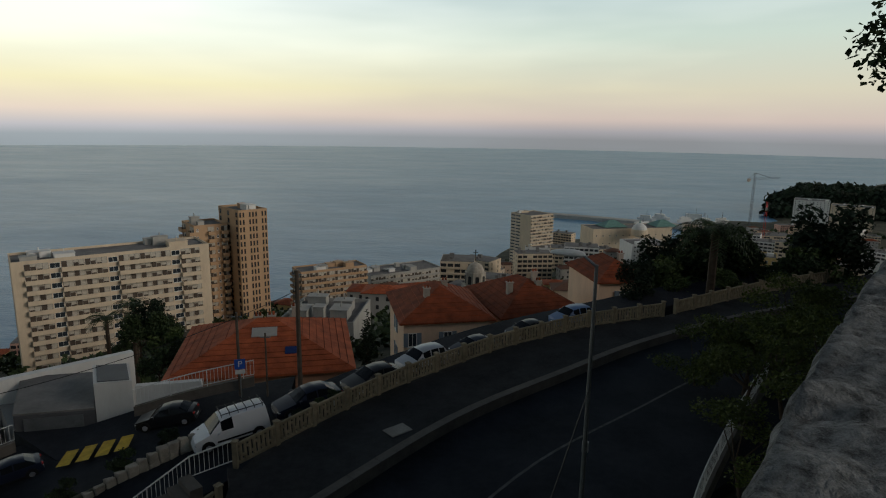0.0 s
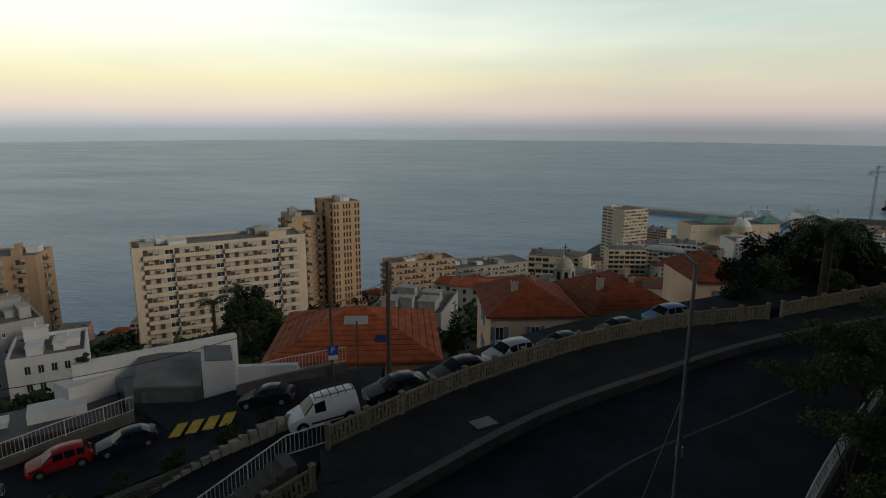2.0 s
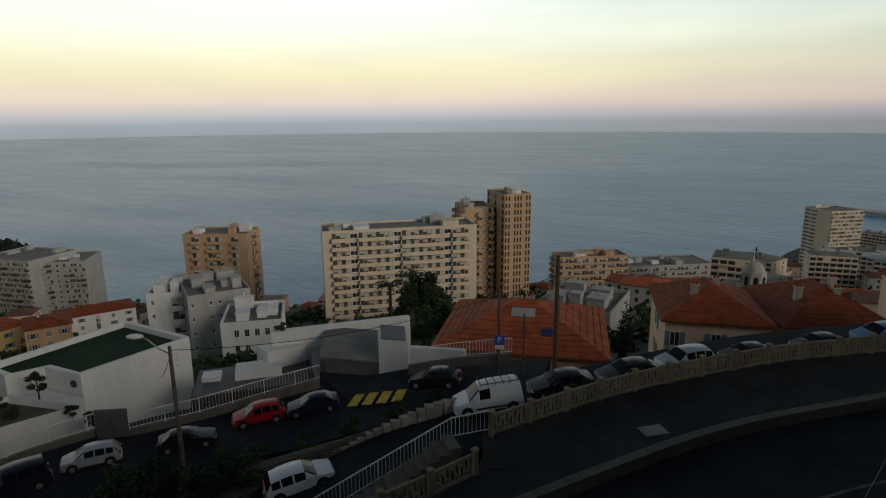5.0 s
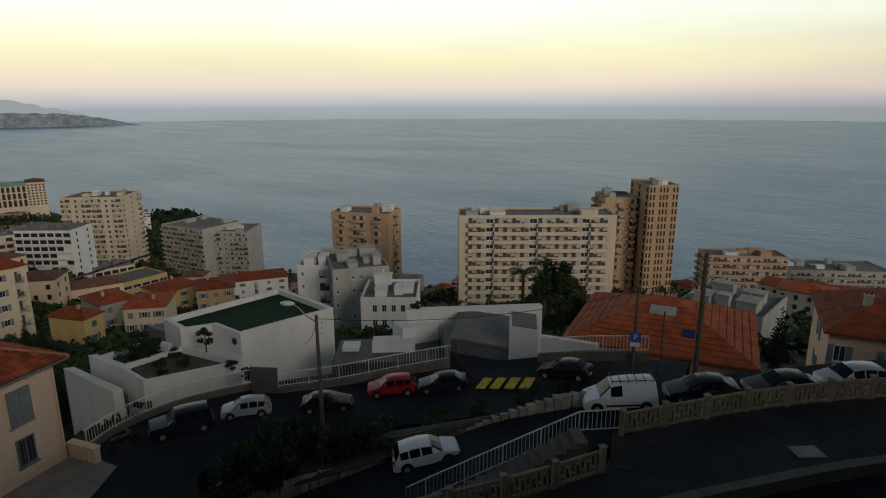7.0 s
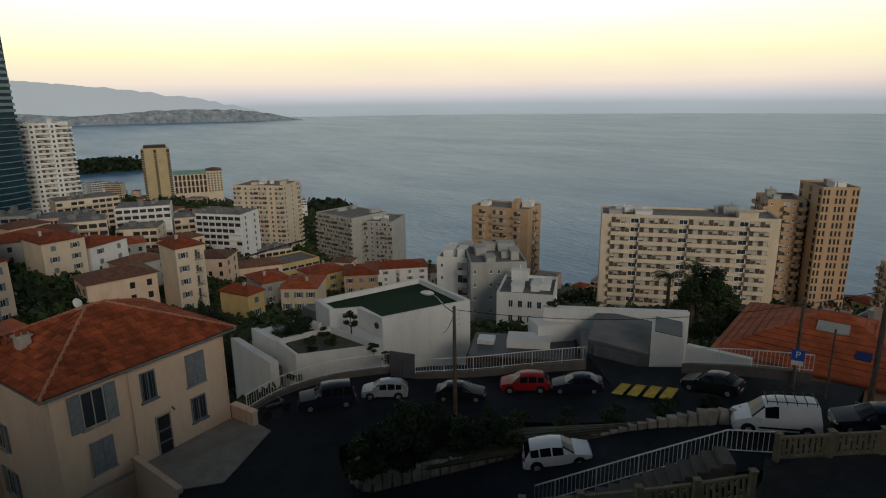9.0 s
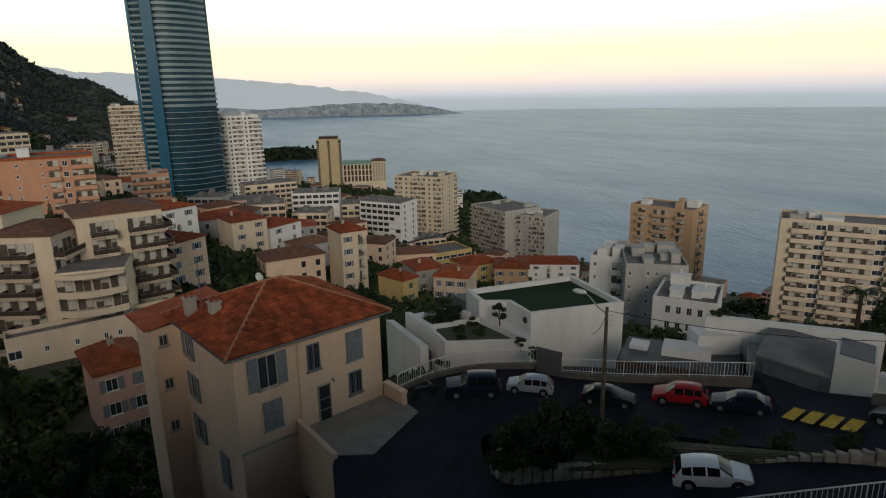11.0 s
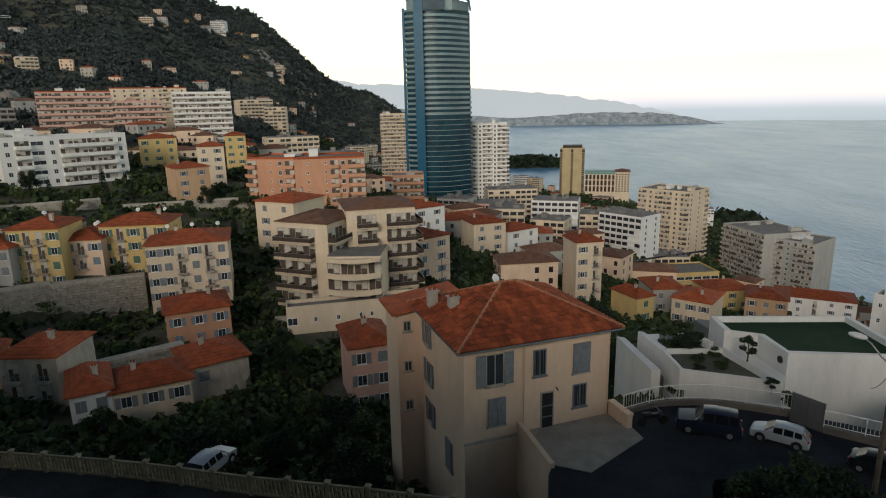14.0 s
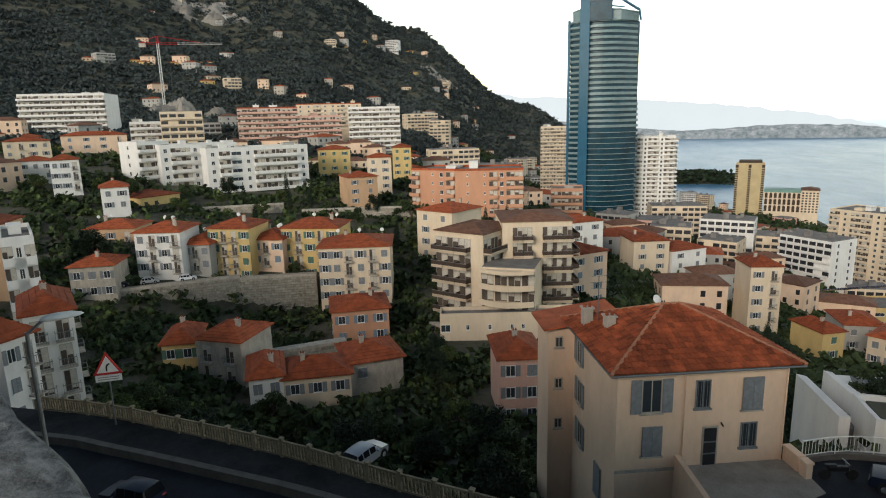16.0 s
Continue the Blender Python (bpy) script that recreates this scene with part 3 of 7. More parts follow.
# ---- the sea ----
def sea_material():
    """Calm water: ripples, longer swell, and slicks that lie in bands."""
    m = bpy.data.materials.new("calm_sea")
    m.use_nodes = True
    t = m.node_tree
    b = t.nodes["Principled BSDF"]
    b.inputs["IOR"].default_value = 1.33
    geo = node(t, "ShaderNodeNewGeometry")

    def waves(turn, squeeze, scale, detail, rough):
        flat = node(t, "ShaderNodeMapping")
        flat.inputs["Rotation"].default_value = (0, 0, radians(turn))
        flat.inputs["Scale"].default_value = (1, squeeze, 1)
        t.links.new(geo.outputs["Position"], flat.inputs[0])
        n = node(t, "ShaderNodeTexNoise", Scale=scale, Detail=detail, Roughness=rough)
        t.links.new(flat.outputs[0], n.inputs[0])
        return n.outputs[0]

    ripple, swell, slick = waves(35, 2.6, .05, 5.0, .65), waves(28, 2.4, .011, 6.0, .68), waves(40, 3.0, .0022, 4.0, .6)
    rough = node(t, "ShaderNodeMapRange")
    for i, v in enumerate((.35, .65, .30, .37), 1):
        rough.inputs[i].default_value = v
    t.links.new(slick, rough.inputs[0])
    t.links.new(rough.outputs[0], b.inputs["Roughness"])
    t.links.new(ramp(t, [(.34, (.075, .20, .335)), (.5, (.10, .24, .385)), (.66, (.13, .285, .44))], swell), b.inputs["Base Color"])
    long_wave = node(t, "ShaderNodeBump", Strength=.22, Distance=5.0)
    t.links.new(swell, long_wave.inputs["Height"])
    bump = node(t, "ShaderNodeBump", Strength=.55, Distance=1.8)
    t.links.new(ripple, bump.inputs["Height"])
    t.links.new(long_wave.outputs[0], bump.inputs["Normal"])
    t.links.new(bump.outputs[0], b.inputs["Normal"])
    return m


M["sea"] = sea_material()
bm = bmesh.new()
bmesh.ops.create_circle(bm, cap_ends=True, segments=96, radius=4950)
tagged(part("water", bm, M["sea"]), "calm blue-grey sea with faint wave bands", "sea", kind="structure")


# ---- roads: strips along a line of points ----
def smooth_line(pts, step=1.5):
    pts = [Vector(p) for p in pts]
    out = []
    for i in range(len(pts) - 1):
        p0, p1, p2, p3 = pts[max(i - 1, 0)], pts[i], pts[i + 1], pts[min(i + 2, len(pts) - 1)]
        n = max(1, round((p2 - p1).length / step))
        for k in range(n):
            u = k / n
            out.append(0.5 * ((2 * p1) + (p2 - p0) * u + (2 * p0 - 5 * p1 + 4 * p2 - p3) * u * u + (3 * p1 - p0 - 3 * p2 + p3) * u ** 3))
    out.append(pts[-1])
    return out


def sides(line):
    out = []
    for i, p in enumerate(line):
        d = line[min(i + 1, len(line) - 1)] - line[max(i - 1, 0)]
        d.z = 0
        d.normalize()
        out.append(Vector((d.y, -d.x, 0)))
    return out


def strip(line, a, b, za=0.0, zb=0.0, depth=0.0):
    """A strip from a to b metres to the right of the line, with a skirt."""
    bm = bmesh.new()
    rings = []
    for p, s_ in zip(line, sides(line)):
        ring = [p + s_ * a + Vector((0, 0, za)), p + s_ * b + Vector((0, 0, zb))]
        if depth:
            ring = [ring[0] - Vector((0, 0, depth)), ring[0], ring[1], ring[1] - Vector((0, 0, depth))]
        rings.append([bm.verts.new(v) for v in ring])
    for r0, r1 in zip(rings, rings[1:]):
        for k in range(len(r0) - 1):
            bm.faces.new((r0[k], r0[k + 1], r1[k + 1], r1[k]))
    bmesh.ops.recalc_face_normals(bm, faces=bm.faces)
    return bm


# kerb line of the upper road, from the far end past the eye and down; the pavement lies to its left
KERB = smooth_line([(48, 51, 138.2), (25.3, 43.2, 137.6), (13.8, 37.2, 137.3), (6.2, 31.3, 137.1), (0.8, 26.8, 136.9), (-3.6, 21.8, 136.6), (-7.2, 17.2, 136.3),
                    (-13.5, 9.5, 135.2), (-19.0, 1.8, 134.0), (-22.6, -6.0, 132.9), (-25.1, -12.8, 132.2), (-26.4, -18.7, 131.9), (-27.9, -27.2, 131.6), (-28.6, -34.0, 131.4), (-29, -60, 130.4)])
FENCE_A = smooth_line([(15.5, 41.2, 137.3), (9.8, 39.0, 137.2), (7.1, 37.4, 137.1), (3.9, 35.4, 137.0), (0.8, 33.0, 136.8), (-2.0, 30.4, 136.7), (-4.5, 27.7, 136.6), (-6.6, 25.0, 136.5), (-8.3, 22.8, 136.4)])
FENCE_B = smooth_line([(-7.9, 19.9, 136.3), (-10.1, 16.8, 135.9), (-15.8, 10.0, 134.9), (-20.5, 4.0, 133.8), (-23.4, -2.4, 133.0), (-25.8, -9.4, 132.4), (-27.7, -15.1, 132.1), (-29.7, -24.2, 131.8), (-31.2, -34.5, 131.5), (-32, -60, 130.4)])


def along(line, f):
    """The point at the fraction f of the line's length."""
    ds = [0.0]
    for a, b in zip(line, line[1:]):
        ds.append(ds[-1] + (b - a).length)
    want = f * ds[-1]
    for k in range(len(line) - 1):
        if ds[k + 1] >= want:
            return line[k].lerp(line[k + 1], (want - ds[k]) / max(1e-6, ds[k + 1] - ds[k]))
    return line[-1].copy()


def length_of(line):
    return sum((b - a).length for a, b in zip(line, line[1:]))


def loft(a, b, n, depth=0.0):
    bm = bmesh.new()
    ra = [bm.verts.new(along(a, k / n)) for k in range(n + 1)]
    rb = [bm.verts.new(along(b, k / n)) for k in range(n + 1)]
    for k in range(n):
        bm.faces.new((ra[k], ra[k + 1], rb[k + 1], rb[k]))
    if depth:
        rc = [bm.verts.new(v.co - Vector((0, 0, depth))) for v in rb]
        for k in range(n):
            bm.faces.new((rb[k], rb[k + 1], rc[k + 1], rc[k]))
    bmesh.ops.recalc_face_normals(bm, faces=bm.faces)
    return bm


KERB_DROP = 0.5
tagged(part("road", strip(KERB, -10.5, -.3, -KERB_DROP, -KERB_DROP, .6), M["asphalt"]), "dark asphalt road curving round the hillside", "road", kind="structure")
OUTER = [Vector((48, 57, 138.2)), Vector((25, 47, 137.6))] + FENCE_A + FENCE_B
tagged(part("pavement", loft(KERB, [p - Vector((0, 0, .02)) for p in OUTER], 90, 3.0), M["pavement"]), "worn dark pavement beside the road", "pavement", kind="structure")
kerb = tagged(new("kerb"), "worn stone kerb of the raised pavement", "kerb", kind="structure")
n_kerb = int(length_of(KERB) / 1.5)
for k in range(n_kerb):
    a, b = along(KERB, (k + .006) / n_kerb), along(KERB, (k + .994) / n_kerb)
    part("kerbstone", strip([a, b], -.32, .1, .02, .025, KERB_DROP + .2), M["kerb"], kerb)
# painted line in the road
tagged(part("road_marking", strip(KERB, -4.75, -4.62, -KERB_DROP + .006, -KERB_DROP + .006), M["paint"]), "faded white centre line on the asphalt", "road marking", kind="structure")
bm = bmesh.new()
box(bm, -.55, .55, -.4, .4, 0, .02)
box(bm, -.48, .48, -.33, .33, .02, .03)
tagged(part("manhole_cover", bm, M["pavement_pale"], m=spin(-1.9, 25.3, 136.76, 40)), "square concrete manhole cover in the pavement", "manhole cover")

# the lane below: one arm past the parked cars, one down into the bend
LANE_A = smooth_line([(30, 56, 137.2), (12, 46.5, 136.2), (3, 41, 135.8), (-4, 35, 135.3), (-8.5, 30.6, 134.8), (-12.0, 26.4, 134.2), (-15.0, 23.0, 133.4), (-17.8, 19.5, 132.2), (-20.2, 15, 131.5), (-22.5, 9.6, 131.1)])
LANE_B = smooth_line([(-8.5, 31.2, 134.75), (-12.5, 30.6, 134.1), (-16.5, 29.4, 133.4), (-21, 27.8, 132.2), (-25.5, 24.8, 131.5), (-29.2, 20.6, 131.1), (-30.9, 15.2, 131.0), (-30.0, 12.2, 131), (-27, 10.4, 131), (-22, 9.8, 131.0)])
tagged(part("road_lane_upper", strip(LANE_A, -2.7, 1.5, .0, 0, 2.5), M["asphalt"]), "dark asphalt lane beside the parked cars", "road", kind="structure")
tagged(part("road_lane_lower", strip(LANE_B, -3.4, 4.6, -.006, -.006, 2.5), M["asphalt"]), "dark asphalt lane in a hairpin bend", "road", kind="structure")


# ---- the town: large blocks, placed by the ends of their fronts and the height of their tops ----
flat_block("apartment_slab", "long cream apartment block with rows of balconies beside the towers", (-100.8, 137.4), (-65.0, 164.8), 117.9, 13, "cream", fh=2.5, front=".bbWbbbbWbbbbbWbb.", left="...", right="...", bal=1.1, seed=2, roof_bits=7)
flat_block("apartment_tower", "tall ochre concrete tower with small square windows", (-63.2, 184.9), (-56.3, 191.3), 124.4, 15, "ochre", fh=2.3, front="ww.www.ww", left="w.w.w", right="nwn", frame_mat="brown_panel", bal=1.0, seed=3, roof_bits=3)
flat_block("apartment_tower", "ochre tower with stacked dark loggias beside the taller one", (-76.5, 183.1), (-68.5, 189.4), 119.7, 13, "ochre", fh=2.4, front="n.bnb", left="b.b", seed=4, roof_bits=2)
flat_block("apartment_block", "orange-ochre seaside block with balconies and a planted roof", (-172.4, 152.8), (-151.2, 161.6), 109.0, 14, "ochre", fh=2.9, front=".b.bb.b.", right=".b.", left="..", bal=1.3, seed=5, roof_bits=5)
flat_block("apartment_block", "low ochre block with rows of loggias", (-60.5, 251.2), (-34.4, 267.2), 89.1, 12, "ochre", fh=2.7, front="bbbbbbbb", left="b.b", bal=1.2, seed=6, roof_bits=6)
flat_block("hotel_tower", "tall cream tower with long horizontal window bands", (63.3, 561.8), (78.7, 539.7), 74.5, 28, "cream", fh=3.0, front="WW..", right="bbbb", bal=1.6, seed=7, roof_bits=4)
flat_block("hotel_annex", "white stepped annex with vertical window strips beside the tower", (74.7, 535.2), (102.0, 533.1), 46.4, 20, "white", fh=3.0, front="w.bw.b", right="ww", seed=8, roof_bits=3)
flat_block("grand_casino_hall", "ornate cream hall with arched windows and a green roof", (151.2, 601.7), (237.6, 619.8), 53.2, 30, "cream", fh=8.0, front="wwwwwwwwwwww", floors=2, seed=9, roof_bits=0)
flat_block("terraced_block", "long grey terraced block near the shore", (-40.1, 328.0), (-0.5, 353.5), 68.9, 22, "grey", fh=3.0, front="bbbbbbbbbb", seed=10, roof_bits=9)
flat_block("concert_block", "white modern block with a glazed turquoise roof in the distance", (145.8, 457.7), (176.0, 460.8), 64.9, 25, "white", fh=3.2, front="wwwwwww", seed=11, roof_bits=5)
flat_block("flat_roofed_shop", "low grey building with skylights on its flat roof", (-25.1, 88.9), (-13.4, 88.0), 121.0, 13, "grey", fh=3.2, front="w.w.w", floors=1, seed=12, roof_bits=5)
flat_block("apartment_block", "white block with narrow windows and side balconies", (-104.2, 81.7), (-98.4, 86.0), 114.8, 14, "white", fh=2.9, front="n.b", left="w", seed=13, roof_bits=3)
flat_block("apartment_block", "pale grey block with small windows in regular rows", (-91.8, 81.0), (-84.8, 90.6), 116.0, 16, "grey", fh=2.9, front="n.nn.nn", left="nw", seed=14, roof_bits=6)
flat_block("apartment_block", "white block with a flat roof and square windows", (-78.0, 75.3), (-69.6, 81.7), 114.3, 12, "white", fh=2.9, front=".wwww.", right="..", seed=15, roof_bits=4)
flat_block("apartment_block", "tall cream block with balconies and a roof garden", (-367.9, 130.6), (-343.8, 152.3), 98.4, 26, "cream", fh=2.9, front="bwbbwb", right="w.w.b", bal=1.3, seed=16, roof_bits=6, frame_mat="grey")
flat_block("long_school_building", "long yellow building with blue solar panels on its roof", (-231.5, 81.5), (-234.3, 118.3), 82.1, 16, "yellow", fh=3.2, front="WWWWWWWWWW", right="w", seed=17, roof_bits=0)
flat_block("apartment_block", "broad grey block with ribbon balconies", (-357.5, 180.3), (-322.5, 186.2), 76.9, 30, "grey", fh=2.9, front="bbbbb", seed=18, roof_bits=3)
flat_block("apartment_block", "grey-beige block with stepped balconies by the shore", (-329.4, 190.2), (-307.5, 206.0), 74.3, 26, "grey", fh=2.9, front="bbwbb", seed=19, roof_bits=5)
flat_block("apartment_tower", "white tower with continuous rounded balconies", (-429.4, 29.6), (-426.6, 57.0), 137.2, 30, "white", fh=2.9, front="bbwbbwbb", right="bb", bal=1.6, seed=22, roof_bits=4, frame_mat="grey")
flat_block("apartment_tower", "beige tower with dark ribbon balconies", (-519.0, -37.6), (-520.2, -15.7), 144.1, 25, "cream", fh=3.0, front="bbbb", bal=1.6, seed=23, roof_bits=2)
flat_block("apartment_block", "salmon-orange apartment block under red tiled tops", (-200.1, -58.3), (-195.9, -42.2), 134.9, 16, "orange", fh=2.9, front="b.nwb", left="b", right="n", bal=1.1, seed=24, roof_bits=1, trim="tile")
flat_block("apartment_block", "salmon-orange apartment wing with white balconies", (-188.1, -40.5), (-191.4, -19.2), 135.4, 16, "orange", fh=2.9, front=".n.nbwbb", right="ww", bal=1.1, seed=25, roof_bits=1, trim="tile")
flat_block("small_block", "orange block beside the glass tower", (-250.0, -13.9), (-250.4, -1.1), 122.4, 14, "orange", fh=3.0, front="bbb", floors=4, seed=26, roof_bits=1)
flat_block("apartment_block", "cream terraced apartment block with deep curved balconies", (-109.0, -27.4), (-104.9, -17.7), 130.3, 13, "cream", fh=2.9, front="bbb.", left="..", right="bb", bal=1.7, seed=27, roof_bits=0, rail="dark", top="brown_tile")
flat_block("apartment_block", "cream terraced apartment wing with planted balconies", (-109.4, -14.8), (-112.4, -2.3), 131.9, 14, "cream", fh=2.9, front=".bb.bbb", right="bb", bal=1.5, seed=28, roof_bits=0, rail="dark", top="brown_tile")
flat_block("garage_podium", "cream podium with a garage opening below the terraces", (-96.0, -23.8), (-101.4, 0.2), 118.0, 4, "cream", fh=3.4, front="W.n.n.nn...n.", floors=1, seed=90, roof_bits=0)
flat_block("apartment_block", "white modern block with wide terraces", (-181.1, -150.3), (-191.4, -145.4), 146.1, 14, "white", fh=3.0, front="bb", left="w", bal=1.8, seed=30, roof_bits=1)
flat_block("apartment_block", "white modern block with long planted terraces", (-183.1, -143.0), (-204.4, -126.5), 144.8, 16, "white", fh=3.0, front="wbbwWbbw", bal=1.8, seed=31, roof_bits=3)
flat_block("apartment_block", "white modern block with rounded terraces", (-186.9, -127.7), (-213.1, -102.4), 143.2, 16, "white", fh=3.0, front="wbWwbbbbw", right="ww", bal=1.8, seed=32, roof_bits=4)
flat_block("apartment_block", "pink block with long ribbon balconies on the slope", (-324.4, -198.7), (-341.0, -168.6), 161.3, 22, "pink", fh=2.9, front="bbbbbb", bal=1.5, seed=33, roof_bits=2, trim="tile")
flat_block("apartment_block", "pink block with ribbon balconies on the slope", (-340.8, -169.0), (-351.6, -145.3), 155.9, 22, "pink", fh=2.9, front="bbbbb", bal=1.5, seed=34, roof_bits=2)
flat_block("apartment_block", "white block with pink-edged ribbon balconies", (-353.2, -141.3), (-363.6, -111.9), 160.3, 22, "white", fh=2.9, front="bbbbb", bal=1.5, seed=35, roof_bits=2)
flat_block("apartment_block", "cream block behind the pink ones", (-385.5, -191.4), (-402.9, -151.5), 164.5, 20, "cream", fh=2.9, front="wwbwwbww", floors=5, seed=36, roof_bits=3, trim="tile")
flat_block("apartment_block", "large white terraced block high on the hillside", (-280.7, -306.1), (-299.4, -265.8), 171.0, 25, "white", fh=2.9, front="bbbbbbbb", bal=2.0, seed=37, roof_bits=4)
flat_block("apartment_block", "white low block with terraces on the hill", (-252.9, -212.6), (-261.4, -202.0), 153.9, 14, "white", fh=2.9, front="bbb", floors=3, seed=38, roof_bits=2)
flat_block("grey_slab", "pale apartment slab near the harbour", (542.4, 934.3), (583.2, 909.4), 50.5, 40, "white", fh=3.0, front="wwwwwwwwww", floors=10, seed=39, roof_bits=4)
flat_block("grey_slab", "long pale apartment slab near the harbour", (584.1, 908.8), (629.8, 877.7), 45.5, 40, "cream", fh=3.0, front="wwwwwwwwww", floors=6, seed=40, roof_bits=4)
flat_block("beige_block", "beige block with dark windows below the palms", (135.7, 268.0), (147.5, 261.6), 96.1, 14, "yellow", fh=3.0, front="wwwww", floors=3, seed=41, roof_bits=1)
flat_block("apartment_block", "white and grey seaside block above the road", (158.3, 495.7), (207.0, 477.4), 58.3, 18, "white", fh=3.2, front="wwbwwbww", floors=4, seed=42, roof_bits=5)
flat_block("villa_block", "cream block with a balcony corner at the slope's edge", (-61.3, -73.0), (-64.1, -70.6), 136.9, 14, "white", fh=2.9, front="bwb", right="ww", seed=43, roof_bits=1)

# houses under tiled roofs, placed by the ends of their fronts and the height of their eaves
tiled_house("town_house", "cream five-storey town house with grey shutters and small balconies", (-108.8, -51.5), (-112.7, -37.8), 126.1, 12, "cream", fh=2.75, front="wwbwbw", left="www", rise=1.6, seed=51, dishes=3, shut="shutter_grey")
tiled_house("town_house", "white town house with iron balconies in a row", (-101.0, -87.1), (-103.2, -78.3), 130.0, 10, "white", fh=2.75, front="wbwb", left="w", seed=52, dishes=2, shut="shutter_grey")
tiled_house("town_house", "pale grey town house with iron balconies in a row", (-106.1, -80.8), (-106.8, -74.5), 126.8, 10, "grey", fh=2.7, front="wbw", seed=53, dishes=1, shut="shutter_grey")
tiled_house("town_house", "yellow town house with green shutters in a row", (-109.4, -76.3), (-110.3, -67.4), 129.6, 10, "yellow", fh=2.75, front="wbbw", seed=54, dishes=1, shut="shutter_green")
tiled_house("town_house", "peach town house with small balconies in a row", (-113.7, -69.7), (-114.6, -62.3), 126.5, 10, "peach", fh=2.75, front="wbw", seed=55, dishes=3, shut="shutter_blue")
tiled_house("town_house", "bright yellow town house with blue-grey shutters in a row", (-117.1, -63.8), (-118.4, -51.3), 128.5, 10, "yellow", fh=2.75, front="wbwbw", seed=56, dishes=2, shut="shutter_green")
tiled_house("town_house", "ochre house with grey shutters behind the row", (-118.3, -115.5), (-121.8, -104.4), 127.2, 10, "ochre", fh=3.0, front="wwb", seed=57, dishes=2, shut="shutter_grey")
tiled_house("town_house", "brown stone house with a plain front", (-89.4, -92.1), (-92.5, -85.0), 125.6, 8, "concrete", fh=3.0, front="www", seed=58, shut="shutter_grey")
tiled_house("villa", "cream villa with grey shutters on the slope", (-184.5, -211.1), (-195.6, -200.8), 146.9, 12, "cream", fh=3.0, front="wbww", seed=59, shut="shutter_grey")
tiled_house("villa", "white villa with balconies on the slope", (-157.0, -175.3), (-164.2, -168.6), 141.1, 10, "white", fh=3.0, front="www", seed=60, shut="shutter_grey")
tiled_house("villa", "white villa with a tiled roof below the hill road", (-149.5, -155.0), (-154.9, -149.6), 141.8, 10, "white", fh=3.0, front="wwb", seed=61, shut="shutter_grey")
tiled_house("villa", "salmon villa with a tiled roof", (-212.2, -212.5), (-228.9, -194.5), 148.3, 12, "peach", fh=3.0, front="wwwb", seed=62, shut="shutter_blue")
tiled_house("villa", "small white and blue villa among trees", (-136.0, -125.9), (-140.5, -120.9), 135.1, 9, "white", fh=3.0, front="ww", seed=63, shut="shutter_grey")
tiled_house("villa", "yellow villa under a red roof", (-236.4, -109.1), (-241.7, -96.9), 139.9, 12, "yellow", fh=3.0, front="www", seed=64, shut="shutter_green")
tiled_house("villa", "cream villa with shutters among trees", (-216.0, -80.0), (-219.0, -71.5), 137.6, 10, "cream", fh=3.0, front="ww", seed=65, shut="shutter_grey")
tiled_house("villa", "ochre villa with a verandah", (-185.5, -75.9), (-191.5, -67.6), 133.0, 11, "ochre", fh=3.0, front="ww", seed=66, shut="shutter_grey")
tiled_house("villa", "yellow villa on the slope", (-252.5, -81.7), (-254.9, -74.0), 139.7, 10, "yellow", fh=3.0, front="ww", seed=67, shut="shutter_green")
tiled_house("villa", "cream house with green shutters beside the terraces", (-144.7, -41.1), (-139.8, -31.0), 128.7, 12, "cream", fh=3.0, front="ww", left="w", seed=68, shut="shutter_grey")
tiled_house("villa", "white house under a red roof", (-175.3, -4.1), (-181.3, 5.2), 120.6, 12, "white", fh=3.0, front="ww", right="ww", seed=69, shut="shutter_grey")
tiled_house("villa", "peach house beside the terraces", (-130.4, -2.9), (-137.2, 5.0), 121.0, 11, "peach", fh=3.0, front="ww", right="w", seed=70, shut="shutter_blue")
tiled_house("villa", "white house with a red roof by the bend", (-188.6, 25.7), (-195.8, 36.5), 110.2, 12, "white", fh=3.0, front="ww", seed=71, shut="shutter_grey")
tiled_house("villa", "cream villa under a red roof by the bend", (-184.8, 14.3), (-187.8, 24.7), 113.7, 12, "cream", fh=3.0, front="ww", seed=72, shut="shutter_grey")
tiled_house("tower_villa", "cream tower villa with arches and a red roof", (-145.7, 36.9), (-146.7, 43.7), 116.1, 9, "cream", fh=3.2, front="wb", right="w", seed=73, shut="shutter_grey")
tiled_house("small_house", "orange house with blue shutters under the retaining wall", (-91.4, -41.5), (-95.4, -32.7), 118.9, 9, "orange", fh=2.9, front="www", left="w", seed=74, shut="shutter_blue")
tiled_house("small_house", "pink house below the road among trees", (-67.7, -9.6), (-69.2, -4.6), 122.1, 8, "pink", fh=2.8, front="ww", seed=75, shut="shutter_grey")
tiled_house("small_house", "small yellow house with a gabled front", (-71.0, -59.0), (-72.9, -54.8), 119.6, 8, "yellow", fh=2.8, front="ww", seed=76, shut="shutter_green")
tiled_house("small_house", "grey-brown house with tall windows", (-70.7, -53.1), (-70.5, -45.9), 121.0, 8, "concrete", fh=3.0, front="bb", seed=77, shut="shutter_grey")
tiled_house("small_house", "white house with a red lean-to roof", (-64.3, -41.2), (-66.4, -37.5), 118.6, 8, "white", fh=2.8, front="ww", seed=78, shut="shutter_grey")
